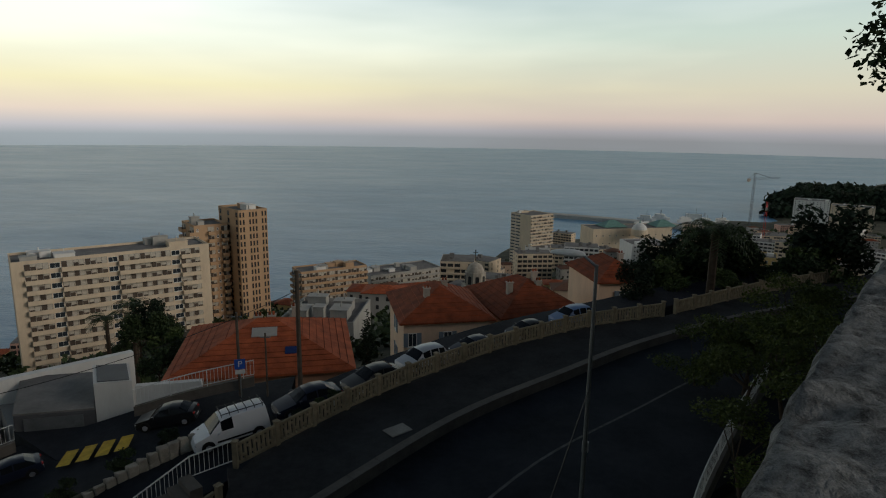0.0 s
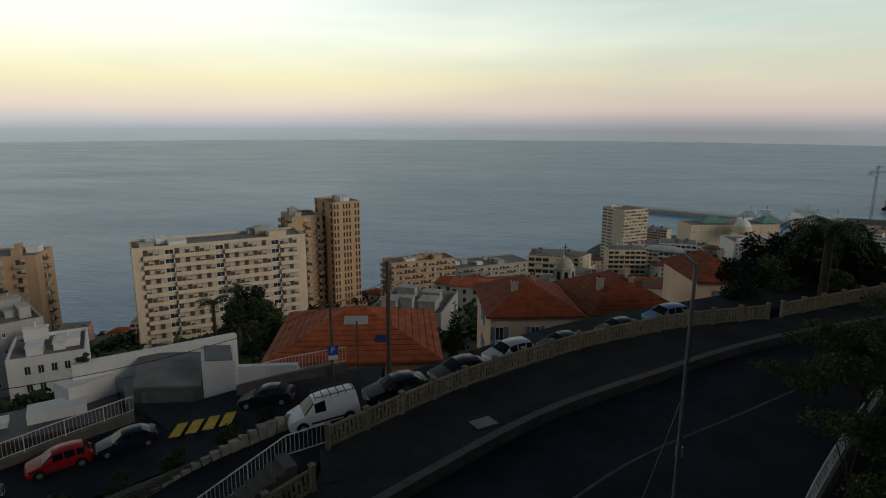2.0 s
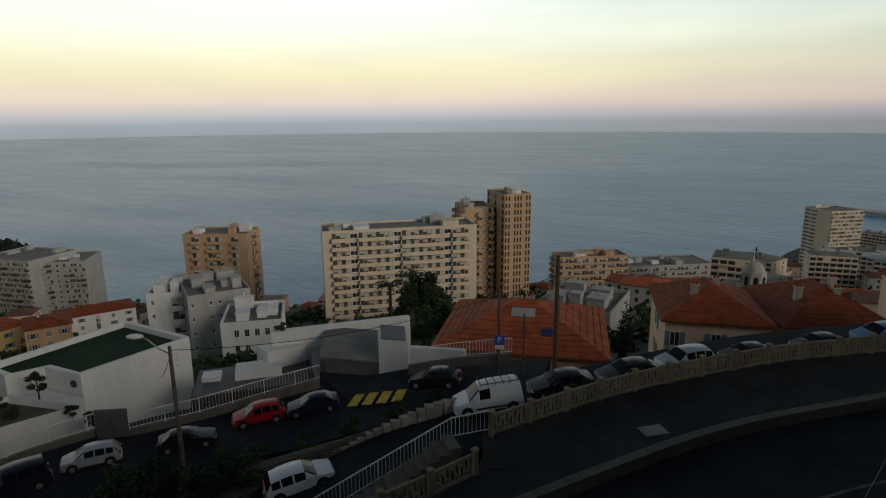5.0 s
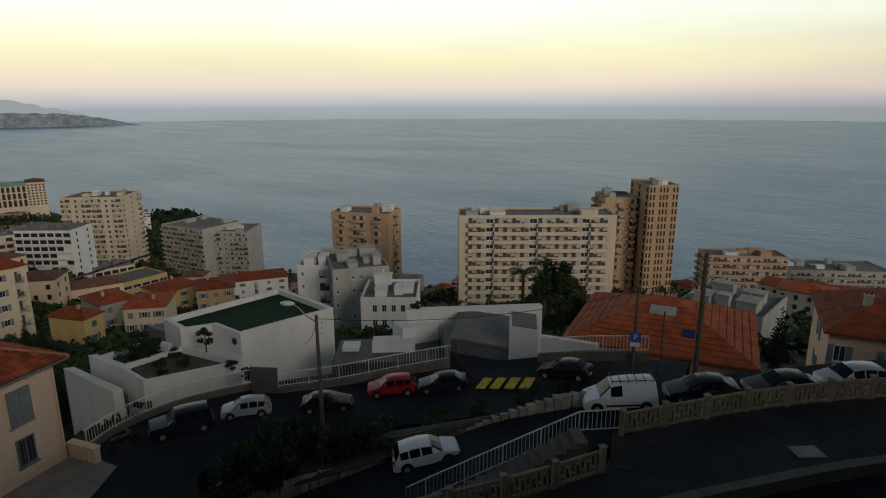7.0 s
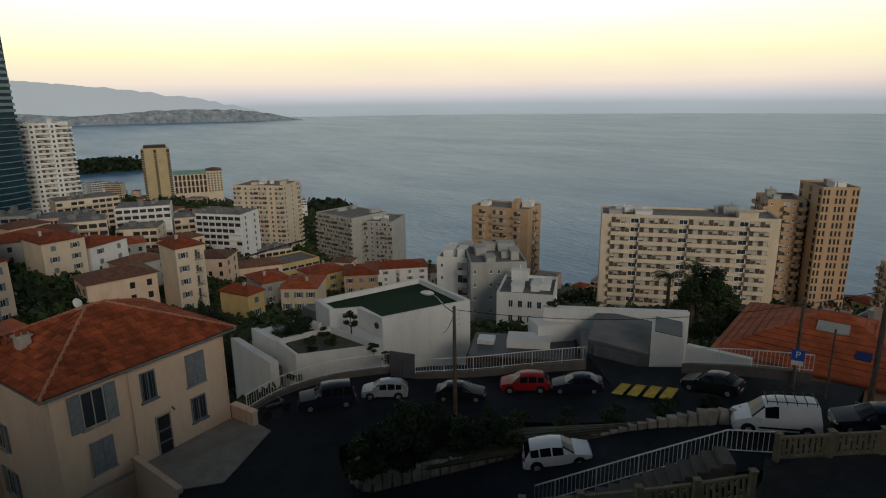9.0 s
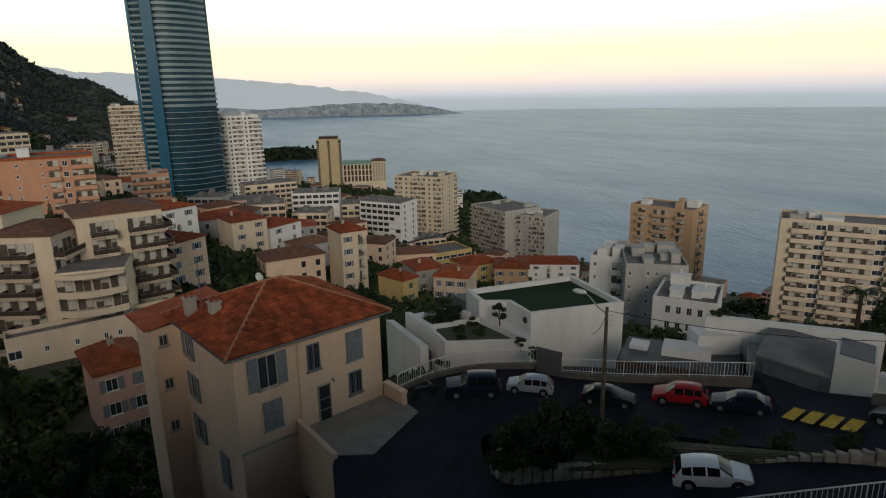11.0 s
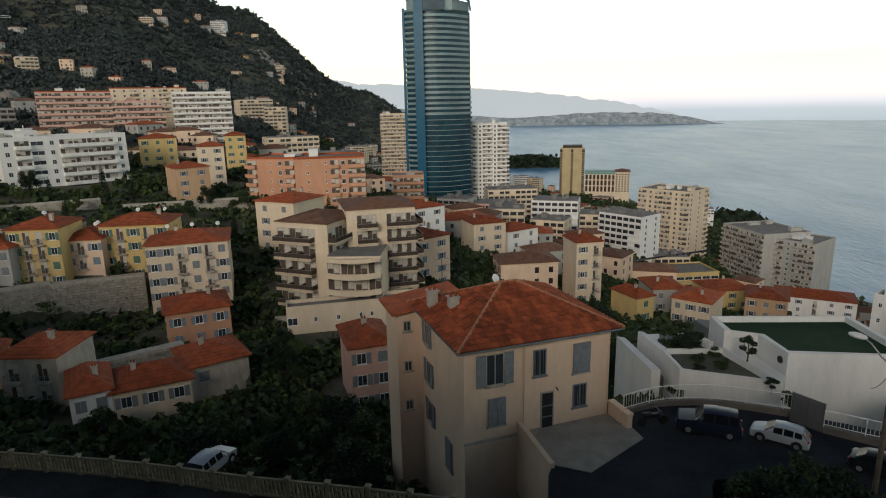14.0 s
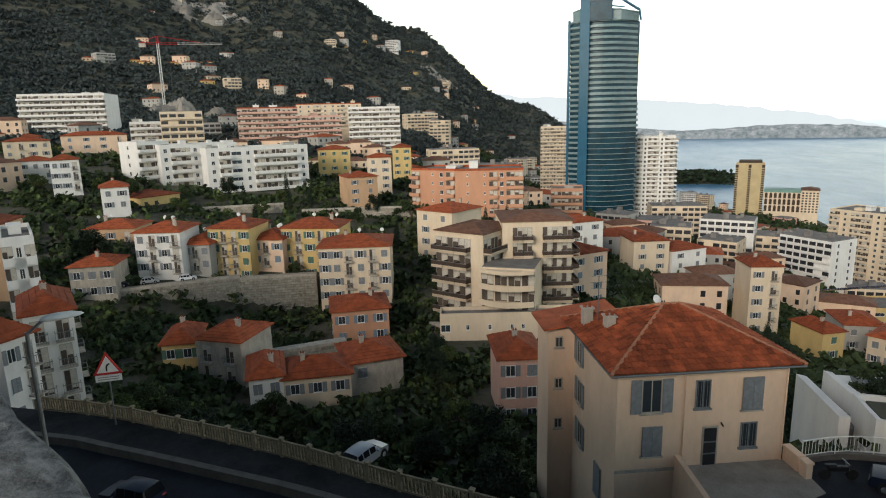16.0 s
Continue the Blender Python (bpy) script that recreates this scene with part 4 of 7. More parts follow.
tiled_house("small_house", "pale stone cottage with three windows", (-66.5, -37.6), (-70.1, -29.7), 117.9, 7, "cream", fh=2.8, front="www", seed=79, shut="shutter_grey")
tiled_house("small_house", "old stone house under a red roof", (-72.1, -30.8), (-76.3, -24.4), 118.2, 8, "concrete", fh=2.8, front="w.", seed=80, shut="shutter_grey")
tiled_house("small_house", "white house with balconies above the road", (-47.1, -54.9), (-50.4, -52.0), 131.9, 9, "white", fh=2.9, front="bb", right="b", seed=81, shut="shutter_grey")
tiled_house("small_house", "white house with balconies", (-41.7, -51.6), (-44.9, -51.2), 131.4, 9, "white", fh=2.9, front="wb", seed=82, shut="shutter_grey")
tiled_house("small_house", "orange house under a red roof", (-84.1, -99.6), (-92.2, -103.6), 134.5, 10, "ochre", fh=2.9, front="wb", seed=83, shut="shutter_grey")
tiled_house("town_house", "yellow house among the roofs below", (-175.0, 86.9), (-176.2, 99.7), 92.8, 12, "yellow", fh=3.0, front="www", right="w", seed=84, shut="shutter_green")
tiled_house("town_house", "ochre house among the roofs below", (-157.7, 87.5), (-152.4, 96.4), 96.8, 12, "ochre", fh=3.0, front="www", seed=85, shut="shutter_grey")
tiled_house("town_house", "white house with a red roof among the roofs below", (-138.5, 58.7), (-132.7, 65.6), 103.6, 11, "cream", fh=3.0, front="www", left="w", seed=86, shut="shutter_grey")
tiled_house("town_house", "cream house with a dark roof among the roofs below", (-149.4, 58.3), (-149.4, 66.6), 102.2, 11, "grey", fh=3.0, front="ww", seed=87, shut="shutter_grey")
tiled_house("town_house", "yellow house with a red roof beside the trees", (-132.0, 47.9), (-134.0, 52.6), 105.7, 9, "yellow", fh=3.0, front="w", right="w", seed=88, shut="shutter_green")
tiled_house("town_house", "white house below the villa", (-222.5, 135.2), (-209.3, 158.8), 75.2, 14, "white", fh=3.0, front="wwbww", seed=89, shut="shutter_grey")
tiled_house("red_roof_house", "old house with a broad red tiled roof beside the parked cars", (-3.7, 56.3), (4.9, 58.1), 131.4, 11, "peach", fh=3.0, front="w.w.w", left="w", rise=2.4, seed=90, chimneys=2, shut="shutter_blue")
tiled_house("red_roof_house", "house with a broad red tiled roof and chimneys", (6.3, 60.0), (15.2, 62.7), 130.9, 12, "peach", fh=3.0, front="w.w", rise=2.6, seed=91, chimneys=3, shut="shutter_blue")
long_house, long_w, long_h, long_base = tiled_house("red_roof_house", "orange house with a long red roof and skylights below the lane", (-20.0, 41.9), (-7.1, 44.8), 131.5, 12, "orange", fh=3.0, front="w.w", rise=2.5, seed=92, chimneys=3, shut="shutter_blue")
tiled_house("red_roof_house", "house with a red roof beyond the road", (18.1, 68.0), (24.2, 68.9), 132.8, 10, "peach", fh=3.0, front="w", rise=2.0, seed=93, chimneys=1, shut="shutter_blue")


# a roof window and a pale sheet set in the long red roof
SLOPE = math.degrees(math.atan(2.5 / 6))
for name_, x_, y_, w_, d_, mat_, label_ in (("skylight", .66, 2.0, .9, .8, "solar", "blue glazed roof window"), ("roof_sheet", .5, 4.2, 2.0, 1.1, "grey", "grey corrugated roof sheet")):
    bm = bmesh.new()
    box(bm, -w_ / 2, w_ / 2, -d_ / 2, d_ / 2, .0, .16)
    part(name_, bm, M[mat_], long_house, label_, m=pose(long_w * x_, y_, long_h + .12 + (y_ + .3) * 2.5 / 6.3, SLOPE))


# ---- fences and railings ----
def facing(a, b):
    d = b - a
    return math.degrees(math.atan2(d.y, d.x))


def tilt_to(a, b):
    """A pose at a whose x axis runs to b, kept upright, sheared by nothing."""
    d = b - a
    return Matrix.Translation(a) @ pose(0, 0, 0, 0, -math.degrees(math.atan2(d.z, math.hypot(d.x, d.y))), facing(a, b))


def bar_mesh(name, x0, x1, y0, y1, z0, z1, mat):
    return shared((name, x0, x1, y0, y1, z0, z1, mat), [M[mat]], lambda bm: box(bm, x0, x1, y0, y1, z0, z1))


def hooked_slat(turn):
    def draw(bm):
        box(bm, -.045, .045, -.05, .05, .14, .86)
        z = .62 if turn else .30
        box(bm, .045, .15, -.045, .045, z, z + .09)
    return shared(("slat", turn), [M["fence"]], draw)


def concrete_fence(line, label, first=0.0, last=1.0):
    thing = tagged(new("concrete_fence"), label, "fence")
    total = length_of(line)
    n = max(1, round(total * (last - first) / 2.0))
    post = shared(("post",), [M["fence"]], lambda bm: (box(bm, -.1, .1, -.1, .1, -.1, 1.06), box(bm, -.13, .13, -.13, .13, 1.06, 1.12)))
    for k in range(n + 1):
        a = along(line, first + (last - first) * k / n)
        b = along(line, first + (last - first) * min(k + 1, n) / n)
        if k == n:
            piece("post", post, thing, Matrix.Translation(a))
            break
        m = tilt_to(a, b)
        w = (b - a).length
        piece("post", post, thing, spin(a.x, a.y, a.z, facing(a, b)))
        piece("rail", bar_mesh("rail", .1, 1.9, -.06, .06, .86, .96, "fence"), thing, m @ Matrix.Diagonal((w / 2, 1, 1, 1)))
        piece("rail", bar_mesh("rail", .1, 1.9, -.07, .07, .04, .14, "fence"), thing, m @ Matrix.Diagonal((w / 2, 1, 1, 1)))
        for i in range(8):
            piece("slat", hooked_slat((i + k) % 2), thing, m @ Matrix.Translation(((.23 + i * .215) * w / 2, 0, 0)))


concrete_fence(FENCE_A, "weathered cream concrete fence with key-pattern slats along the pavement")
concrete_fence(smooth_line([(16.6, 41.8, 137.32), (25, 46.6, 137.6), (34, 50.6, 137.85)]), "weathered cream concrete fence under the dark trees beyond the road")
concrete_fence(FENCE_B, "weathered cream concrete fence curving down beside the road", 0.0, 0.72)


def metal_railing(pts, label, h=1.0, gap=.2, foot=.0):
    line = smooth_line(pts, .8)
    thing = tagged(new("metal_railing"), label, "railing")
    for z, r in ((h, .032), (.12, .022)):
        bm = bmesh.new()
        for a, b in zip(line, line[1:]):
            tube(bm, a + Vector((0, 0, z)), b + Vector((0, 0, z)), r, n=6)
        part("handrail" if z == h else "bottom_rail", bm, M["metal_white"], thing)
    total = length_of(line)
    n = int(total / gap)
    bar = shared(("bar", h), [M["metal_white"]], lambda bm: tube(bm, (0, 0, .12), (0, 0, h), .013, n=4))
    post = shared(("post", h), [M["metal_white"]], lambda bm: tube(bm, (0, 0, -.1), (0, 0, h + .02), .03, n=6))
    for k in range(n + 1):
        p = along(line, k / n)
        piece("post" if k % 10 == 0 else "bar", post if k % 10 == 0 else bar, thing, Matrix.Translation(p))
    if foot:
        part("plinth", strip(line, -.12, .12, .0, .0, foot), M["kerb"], thing)


metal_railing([(-34.4, 11.9, 131.3), (-35.3, 14.5, 131.35), (-35.1, 18.1, 131.4), (-33.2, 22.2, 131.5)], "white metal railing round the outside of the bend", foot=.5)
metal_railing([(-31.4, 22.6, 131.5), (-28.6, 25.6, 131.8), (-26.2, 28.4, 132.2), (-23.5, 31.0, 132.7)], "white metal railing beside the parked cars", foot=.6)
metal_railing([(-17.6, 32.6, 134.1), (-14.6, 33.4, 134.8), (-11.2, 34.4, 135.3)], "white metal railing in front of the red-roofed house", foot=.6)
metal_railing([(-8.4, 23.3, 136.3), (-10.1, 22.6, 135.9)], "white metal railing at the head of the steps", gap=.18)
metal_railing([(-10.1, 22.6, 135.9), (-12.9, 19.9, 134.3), (-15.4, 17.2, 132.9)], "white metal handrail down the concrete steps", gap=.18)
metal_railing([(18.6, 32.2, 137.6), (16.1, 29.0, 137.5), (12.6, 24.4, 137.4), (9.6, 20.2, 137.3), (8.2, 18.0, 137.2)], "white metal railing on a concrete base beside the road", gap=.25, foot=.7)

# steps down from the pavement to the lane
steps = tagged(new("concrete_steps"), "worn concrete steps from the pavement down to the lane", "steps")
for k in range(16):
    a = Vector((-9.6, 22.0, 136.25)).lerp(Vector((-14.4, 17.4, 132.9)), k / 15)
    bm = bmesh.new()
    box(bm, 0, .5, -.6, .6, -.9, 0)
    part("step", bm, M["kerb"], steps, m=spin(a.x, a.y, a.z, facing(Vector((-9.6, 22.0, 0)), Vector((-14.4, 17.4, 0)))))
tagged(part("landing", loft([Vector((-6.4, 22.0, 136.48)), Vector((-5.6, 20.8, 136.48))], [Vector((-8.6, 22.6, 136.45)), Vector((-7.6, 20.3, 136.4))], 2, 1.5), M["pavement"]), "worn landing at the head of the steps", "landing", kind="structure")

# stone edge of the planted island between the two arms of the lane
ISLAND = smooth_line([(-11.4, 28.4, 134.9), (-12.9, 27.2, 134.7), (-15.2, 25.2, 133.8), (-17.0, 23.3, 133.0), (-19.6, 20.3, 132.2), (-21.4, 17.2, 131.9), (-22.9, 14.4, 131.7), (-24.2, 13.4, 131.7), (-25.0, 15.4, 131.7), (-24.2, 19.0, 131.9)], .6)
edge = tagged(new("stone_edging"), "low rough wall of pale stones round the planted island", "low wall")
rnd = random.Random(5)
n_st = int(length_of(ISLAND) / .48)
stone_m = []
for v in range(5):
    bm = bmesh.new()
    box(bm, -.23, .23, -.18, .18, -.45, .28)
    for ve in bm.verts:
        ve.co += Vector((rnd.uniform(-.05, .05), rnd.uniform(-.05, .05), rnd.uniform(-.07, .07)))
    bmesh.ops.bevel(bm, geom=bm.edges[:], offset=.04, segments=1, affect="EDGES")
    stone_m.append(mesh_of(bm, "stone", ["pale_stone"]))
for k in range(n_st):
    a, b = along(ISLAND, k / n_st), along(ISLAND, min(1, (k + 1) / n_st))
    for lift in (0, -.5):
        piece("stone", rnd.choice(stone_m), edge, spin(a.x, a.y, a.z + lift, facing(a, b) + rnd.uniform(-9, 9)))
low_edge = [p - Vector((0, 0, .15)) for p in ISLAND]
half = len(low_edge) // 2
tagged(part("planting_bed", loft(low_edge[:half], low_edge[half:][::-1], 14), M["earth"]), "dark earth bed of the planted island", "planting bed", kind="structure")

# yellow hatching at the garage
for k in range(4):
    a = Vector((-19.6, 28.5, 132.75)).lerp(Vector((-16.2, 28.9, 133.62)), (k + .1) / 3.6)
    bm = bmesh.new()
    vs = [bm.verts.new(c) for c in ((0, -.25, 0), (.7, -.23, .16), (.25, 1.4, .12), (-.4, 1.35, -.02))]
    bm.faces.new(vs)
    tagged(part("road_marking", bm, M["paint_yellow"], m=spin(a.x, a.y, a.z + .06, 0)), "yellow painted stripe before the garage", "road marking", kind="structure")


# ---- poles, lamps, signs ----
def street_lamp(x, y, z, h, reach, turn, label):
    lamp = tagged(new("street_lamp"), label, "street lamp")
    lamp.matrix_basis = spin(x, y, z, turn)
    bm = bmesh.new()
    tube(bm, (0, 0, -.2), (0, 0, .9), .13, .11, 10)
    tube(bm, (0, 0, .9), (0, 0, h - .25), .085, .055, 10)
    part("pole", bm, M["metal_grey"], lamp)
    bm = bmesh.new()
    tube(bm, (0, 0, h - .3), (reach * .35, 0, h), .05, .04, 8)
    part("arm", bm, M["metal_grey"], lamp)
    bm = bmesh.new()
    bmesh.ops.create_uvsphere(bm, u_segments=16, v_segments=8, radius=1)
    for v in bm.verts:
        v.co = Vector((v.co.x * reach * .5 * (1 + .15 * v.co.x) + reach * .72, v.co.y * .19, (v.co.z * (.15 if v.co.z > 0 else .08)) + h + .03))
    part("lamp_head", bm, M["metal_white"], lamp, "pale oval lamp head")
    bm = bmesh.new()
    box(bm, -.1, .1, -.2, -.09, 3.0, 3.35)
    part("switch_box", bm, M["metal_white"], lamp)


street_lamp(4.75, 18.6, 136.6, 9.6, 1.15, 158, "grey street lamp with an oval head beside the road")
street_lamp(-13.8, -15.75, 132.5, 12.1, 1.15, 140, "grey street lamp with an oval head on the pavement edge")

pole = tagged(new("utility_pole"), "weathered pole with a lantern arm and overhead wires", "pole")
pole.matrix_basis = spin(-24.35, 20.3, 131.2, 0)
bm = bmesh.new()
tube(bm, (0, 0, -.3), (-.05, 0, 7.6), .13, .085, 10)
part("shaft", bm, M["wood"], pole)
bm = bmesh.new()
for a, b in zip([(0, 0, 7.2), (-.5, -.25, 7.5), (-.9, -.5, 8.0)], [(-.5, -.25, 7.5), (-.9, -.5, 8.0), (-1.2, -.7, 8.2)]):
    tube(bm, a, b, .035, n=6)
part("arm", bm, M["metal_grey"], pole)
bm = bmesh.new()
bmesh.ops.create_uvsphere(bm, u_segments=12, v_segments=6, radius=1, matrix=pose(-1.4, -.8, 8.2, 0, 0, 30) @ Matrix.Diagonal((.42, .2, .14, 1)))
part("lamp_head", bm, M["metal_white"], pole)
bm = bmesh.new()
for z in (6.6, 6.9, 7.2):
    tube(bm, (.08, 0, z), (.3, .1, z), .02, n=5)
    tube(bm, (.3, .1, z), (.3, .1, z + .12), .04, n=6)
part("insulators", bm, M["metal_white"], pole)

for x, y, z, h, r, lab in ((-8.5, 34.6, 134.6, 7.2, .15, "tall dark wooden pole beside the lane"), (-11.9, 33.9, 134.5, 4.9, .10, "dark wooden pole beside the parking sign"), (-10.1, 33.3, 134.6, 3.8, .06, "slim metal pole with a blue panel")):
    p = tagged(new("utility_pole"), lab, "pole")
    p.matrix_basis = spin(x, y, z, 0)
    bm = bmesh.new()
    tube(bm, (0, 0, -.3), (0, 0, h), r, r * .8, 10)
    part("shaft", bm, M["wood"], p)
    bm = bmesh.new()
    tube(bm, (-.3, 0, h - .25), (.3, 0, h - .25), .04, n=6)
    part("crossarm", bm, M["metal_grey"], p)


def wire(a, b, sag, label):
    a, b = Vector(a), Vector(b)
    bm = bmesh.new()
    pts = [a.lerp(b, k / 14) - Vector((0, 0, sag * 4 * (k / 14) * (1 - k / 14))) for k in range(15)]
    for p, q in zip(pts, pts[1:]):
        tube(bm, p, q, .018, n=4)
    tagged(part("overhead_wire", bm, M["black"]), label, "wire")


wire((-24.4, 20.3, 138.4), (-32.0, 25.5, 133.5), .3, "thin overhead wire from the pole to a house")
wire((-24.4, 20.3, 138.6), (-8.5, 34.6, 140.6), 1.0, "long thin overhead wire between two poles")
wire((4.75, 18.6, 141.8), (-6.5, -4.0, 133.6), .6, "black cable hanging from the street lamp")

sign = tagged(new("parking_sign"), "blue square parking sign on a grey post", "road sign")
sign.matrix_basis = spin(-11.6, 33.2, 134.5, 20)
bm = bmesh.new()
tube(bm, (0, 0, 0), (0, 0, 2.3), .035, n=8)
part("post", bm, M["metal_grey"], sign)
bm = bmesh.new()
box(bm, -.3, .3, -.06, -.035, 1.75, 2.35)
part("plate", bm, M["blue_sign"], sign)
bm = bmesh.new()
box(bm, -.28, .28, -.06, -.035, 1.45, 1.7)
part("lower_plate", bm, M["metal_white"], sign)


def letters(text, size, mat, parent, m):
    cu = bpy.data.curves.new("letter", "FONT")
    cu.body, cu.size, cu.align_x, cu.align_y, cu.extrude = text, size, "CENTER", "CENTER", .004
    tmp = bpy.data.objects.new("letter", cu)
    me = bpy.data.meshes.new_from_object(tmp)
    bpy.data.objects.remove(tmp)
    me.materials.append(M[mat])
    return piece("letter", me, parent, m)


letters("P", .5, "metal_white", sign, pose(0, -.066, 2.05, 90, 0, 0))

sign = tagged(new("bend_warning_sign"), "triangular red and white bend warning sign on a grey post", "road sign")
sign.matrix_basis = spin(-29.9, -28.8, 131.7, 118)
bm = bmesh.new()
tube(bm, (0, .05, 0), (0, .05, 4.4), .05, n=8)
part("post", bm, M["metal_grey"], sign)


def triangle(r, y0, y1, mat, name):
    bm = bmesh.new()
    v = [[bm.verts.new((r * math.sin(a), y, 3.95 + r * math.cos(a))) for a in (0, 2.0944, 4.18879)] for y in (y0, y1)]
    bm.faces.new(v[0])
    bm.faces.new(v[1][::-1])
    for k in range(3):
        bm.faces.new((v[0][k], v[1][k], v[1][(k + 1) % 3], v[0][(k + 1) % 3]))
    bmesh.ops.recalc_face_normals(bm, faces=bm.faces)
    part(name, bm, M[mat], sign)


triangle(.98, -.03, 0, "red_sign", "border")
triangle(.72, -.045, -.031, "metal_white", "face")
bm = bmesh.new()
for a, b in (((-.05, 3.68), (-.05, 3.95)), ((-.05, 3.95), (.03, 4.1)), ((.03, 4.1), (.16, 4.16))):
    tube(bm, (a[0], -.05, a[1]), (b[0], -.05, b[1]), .045, n=4)
part("arrow", bm, M["black"], sign)
bm = bmesh.new()
box(bm, -.75, .75, -.04, 0, 3.0, 3.42)
part("text_plate", bm, M["metal_white"], sign)
for z in (3.12, 3.26):
    bm = bmesh.new()
    box(bm, -.6, .6, -.05, -.041, z, z + .05)
    part("text_bar", bm, M["metal_grey"], sign)

# ---- the parapet at the onlooker's side: a straight rough stone coping ----
bm = bmesh.new()
nx, ny = 520, 26
grid_ = [[None] * (ny + 1) for _ in range(nx + 1)]
for i in range(nx + 1):
    u = -9 + 21 * i / nx
    for j in range(ny + 1):
        w = .62 * j / ny
        bend = float(np.interp(u, [-9, -2.2, -1.48, -1.21, 1.66, 2.21, 2.7, 3.29, 4.54, 8, 12], [-.6, -.03, .05, .09, .06, .05, .02, -.02, -.12, -.6, -1.2]))
        crumble = .06 * noise.noise(Vector((u * 3.1, w * 3, 2))) + .05 * noise.noise(Vector((u * 9, w * 9, 5))) + .025 * noise.noise(Vector((u * 21, w * 21, 8)))
        z = -.03 - .05 * (j == 0) + crumble * .6
        z -= .05 * max(0, noise.noise(Vector((round(u / .62) * 3.3, 1, 1))))
        if abs(u / .62 - round(u / .62)) > .47:
            z -= .035
        grid_[i][j] = bm.verts.new((u, bend - w + (.012 * noise.noise(Vector((u * 4, 7, 0))) if j == 0 else 0), z))
for i in range(nx):
    for j in range(ny):
        bm.faces.new((grid_[i][j], grid_[i][j + 1], grid_[i + 1][j + 1], grid_[i + 1][j])).smooth = True
for row in (0, ny):
    foot = [bm.verts.new((grid_[i][row].co.x, grid_[i][row].co.y, -9 if row == 0 else -1.3)) for i in range(nx + 1)]
    for i in range(nx):
        bm.faces.new((grid_[i][row], grid_[i + 1][row], foot[i + 1], foot[i]))
bmesh.ops.recalc_face_normals(bm, faces=bm.faces)
PARAPET = spin(-0.406, 0, 149.40, 53.7)
tagged(part("wall_parapet", bm, M["stone"], m=PARAPET), "rough grey stone parapet with a weathered coping", "parapet", kind="structure")
bm = bmesh.new()
box(bm, -30, 30, -12, -.62, -2.2, -1.25)
tagged(part("terrace_floor", bm, M["pavement"], m=PARAPET), "plain terrace behind the parapet", "terrace", kind="structure")


# ---- parked cars ----
def car_profile(kind):
    # from the nose back: distance, half-width share, belt height, top height, what the side and the top are ("b" body, "g" glass)
    if kind == "van":
        return 4.4, 1.80, [(0, .72, .52, .52, "b", "b"), (.12, .90, .80, .80, "b", "b"), (.75, .98, 1.02, 1.02, "b", "b"), (.95, 1, 1.08, 1.10, "b", "g"), (1.62, 1, 1.10, 1.70, "g", "b"), (2.30, 1, 1.10, 1.80, "b", "b"), (2.45, 1, 1.10, 1.81, "b", "b"), (4.0, 1, 1.10, 1.82, "b", "b"), (4.30, .98, 1.08, 1.76, "b", "g"), (4.38, .96, .95, 1.0, "b", "b"), (4.42, .9, .5, .5, "b", "b")]
    if kind == "suv":
        return 4.0, 1.72, [(0.00, .8, 0.57, 0.57, "b", "b"), (.1, .95, .92, .92, "b", "b"), (0.98, 1, 1.01, 1.01, "b", "b"), (1.16, 1, 1.03, 1.04, "b", "g"), (1.64, 1, 1.04, 1.58, "g", "b"), (2.27, 1, 1.04, 1.65, "b", "b"), (2.36, 1, 1.04, 1.65, "g", "b"), (3.11, 1, 1.04, 1.64, "b", "b"), (3.20, 1, 1.04, 1.63, "g", "b"), (3.73, .98, 1.03, 1.60, "b", "g"), (3.93, .95, 0.95, 1.00, "b", "b"), (4.00, .9, 0.47, 0.47, "b", "b")]
    if kind == "sedan":
        return 4.25, 1.74, [(0, .7, .52, .52, "b", "b"), (.12, .9, .70, .70, "b", "b"), (1.05, .99, .90, .90, "b", "b"), (1.2, 1, .93, .95, "b", "g"), (1.9, 1, .95, 1.36, "g", "b"), (2.55, 1, .96, 1.44, "b", "b"), (2.64, 1, .96, 1.44, "g", "b"), (3.3, 1, .97, 1.36, "g", "g"), (3.85, .98, .97, 1.0, "b", "b"), (4.17, .93, .92, .92, "b", "b"), (4.25, .85, .5, .5, "b", "b")]
    return 3.9, 1.68, [(0, .72, .52, .52, "b", "b"), (.1, .9, .72, .72, "b", "b"), (.85, .99, .90, .90, "b", "b"), (1.0, 1, .93, .95, "b", "g"), (1.6, 1, .95, 1.38, "g", "b"), (2.2, 1, .95, 1.46, "b", "b"), (2.29, 1, .95, 1.46, "g", "b"), (2.9, 1, .96, 1.44, "b", "b"), (2.98, 1, .96, 1.43, "g", "b"), (3.45, .98, .96, 1.36, "b", "g"), (3.78, .95, .92, .96, "b", "b"), (3.9, .86, .5, .5, "b", "b")]


CAR_BUILT = {}


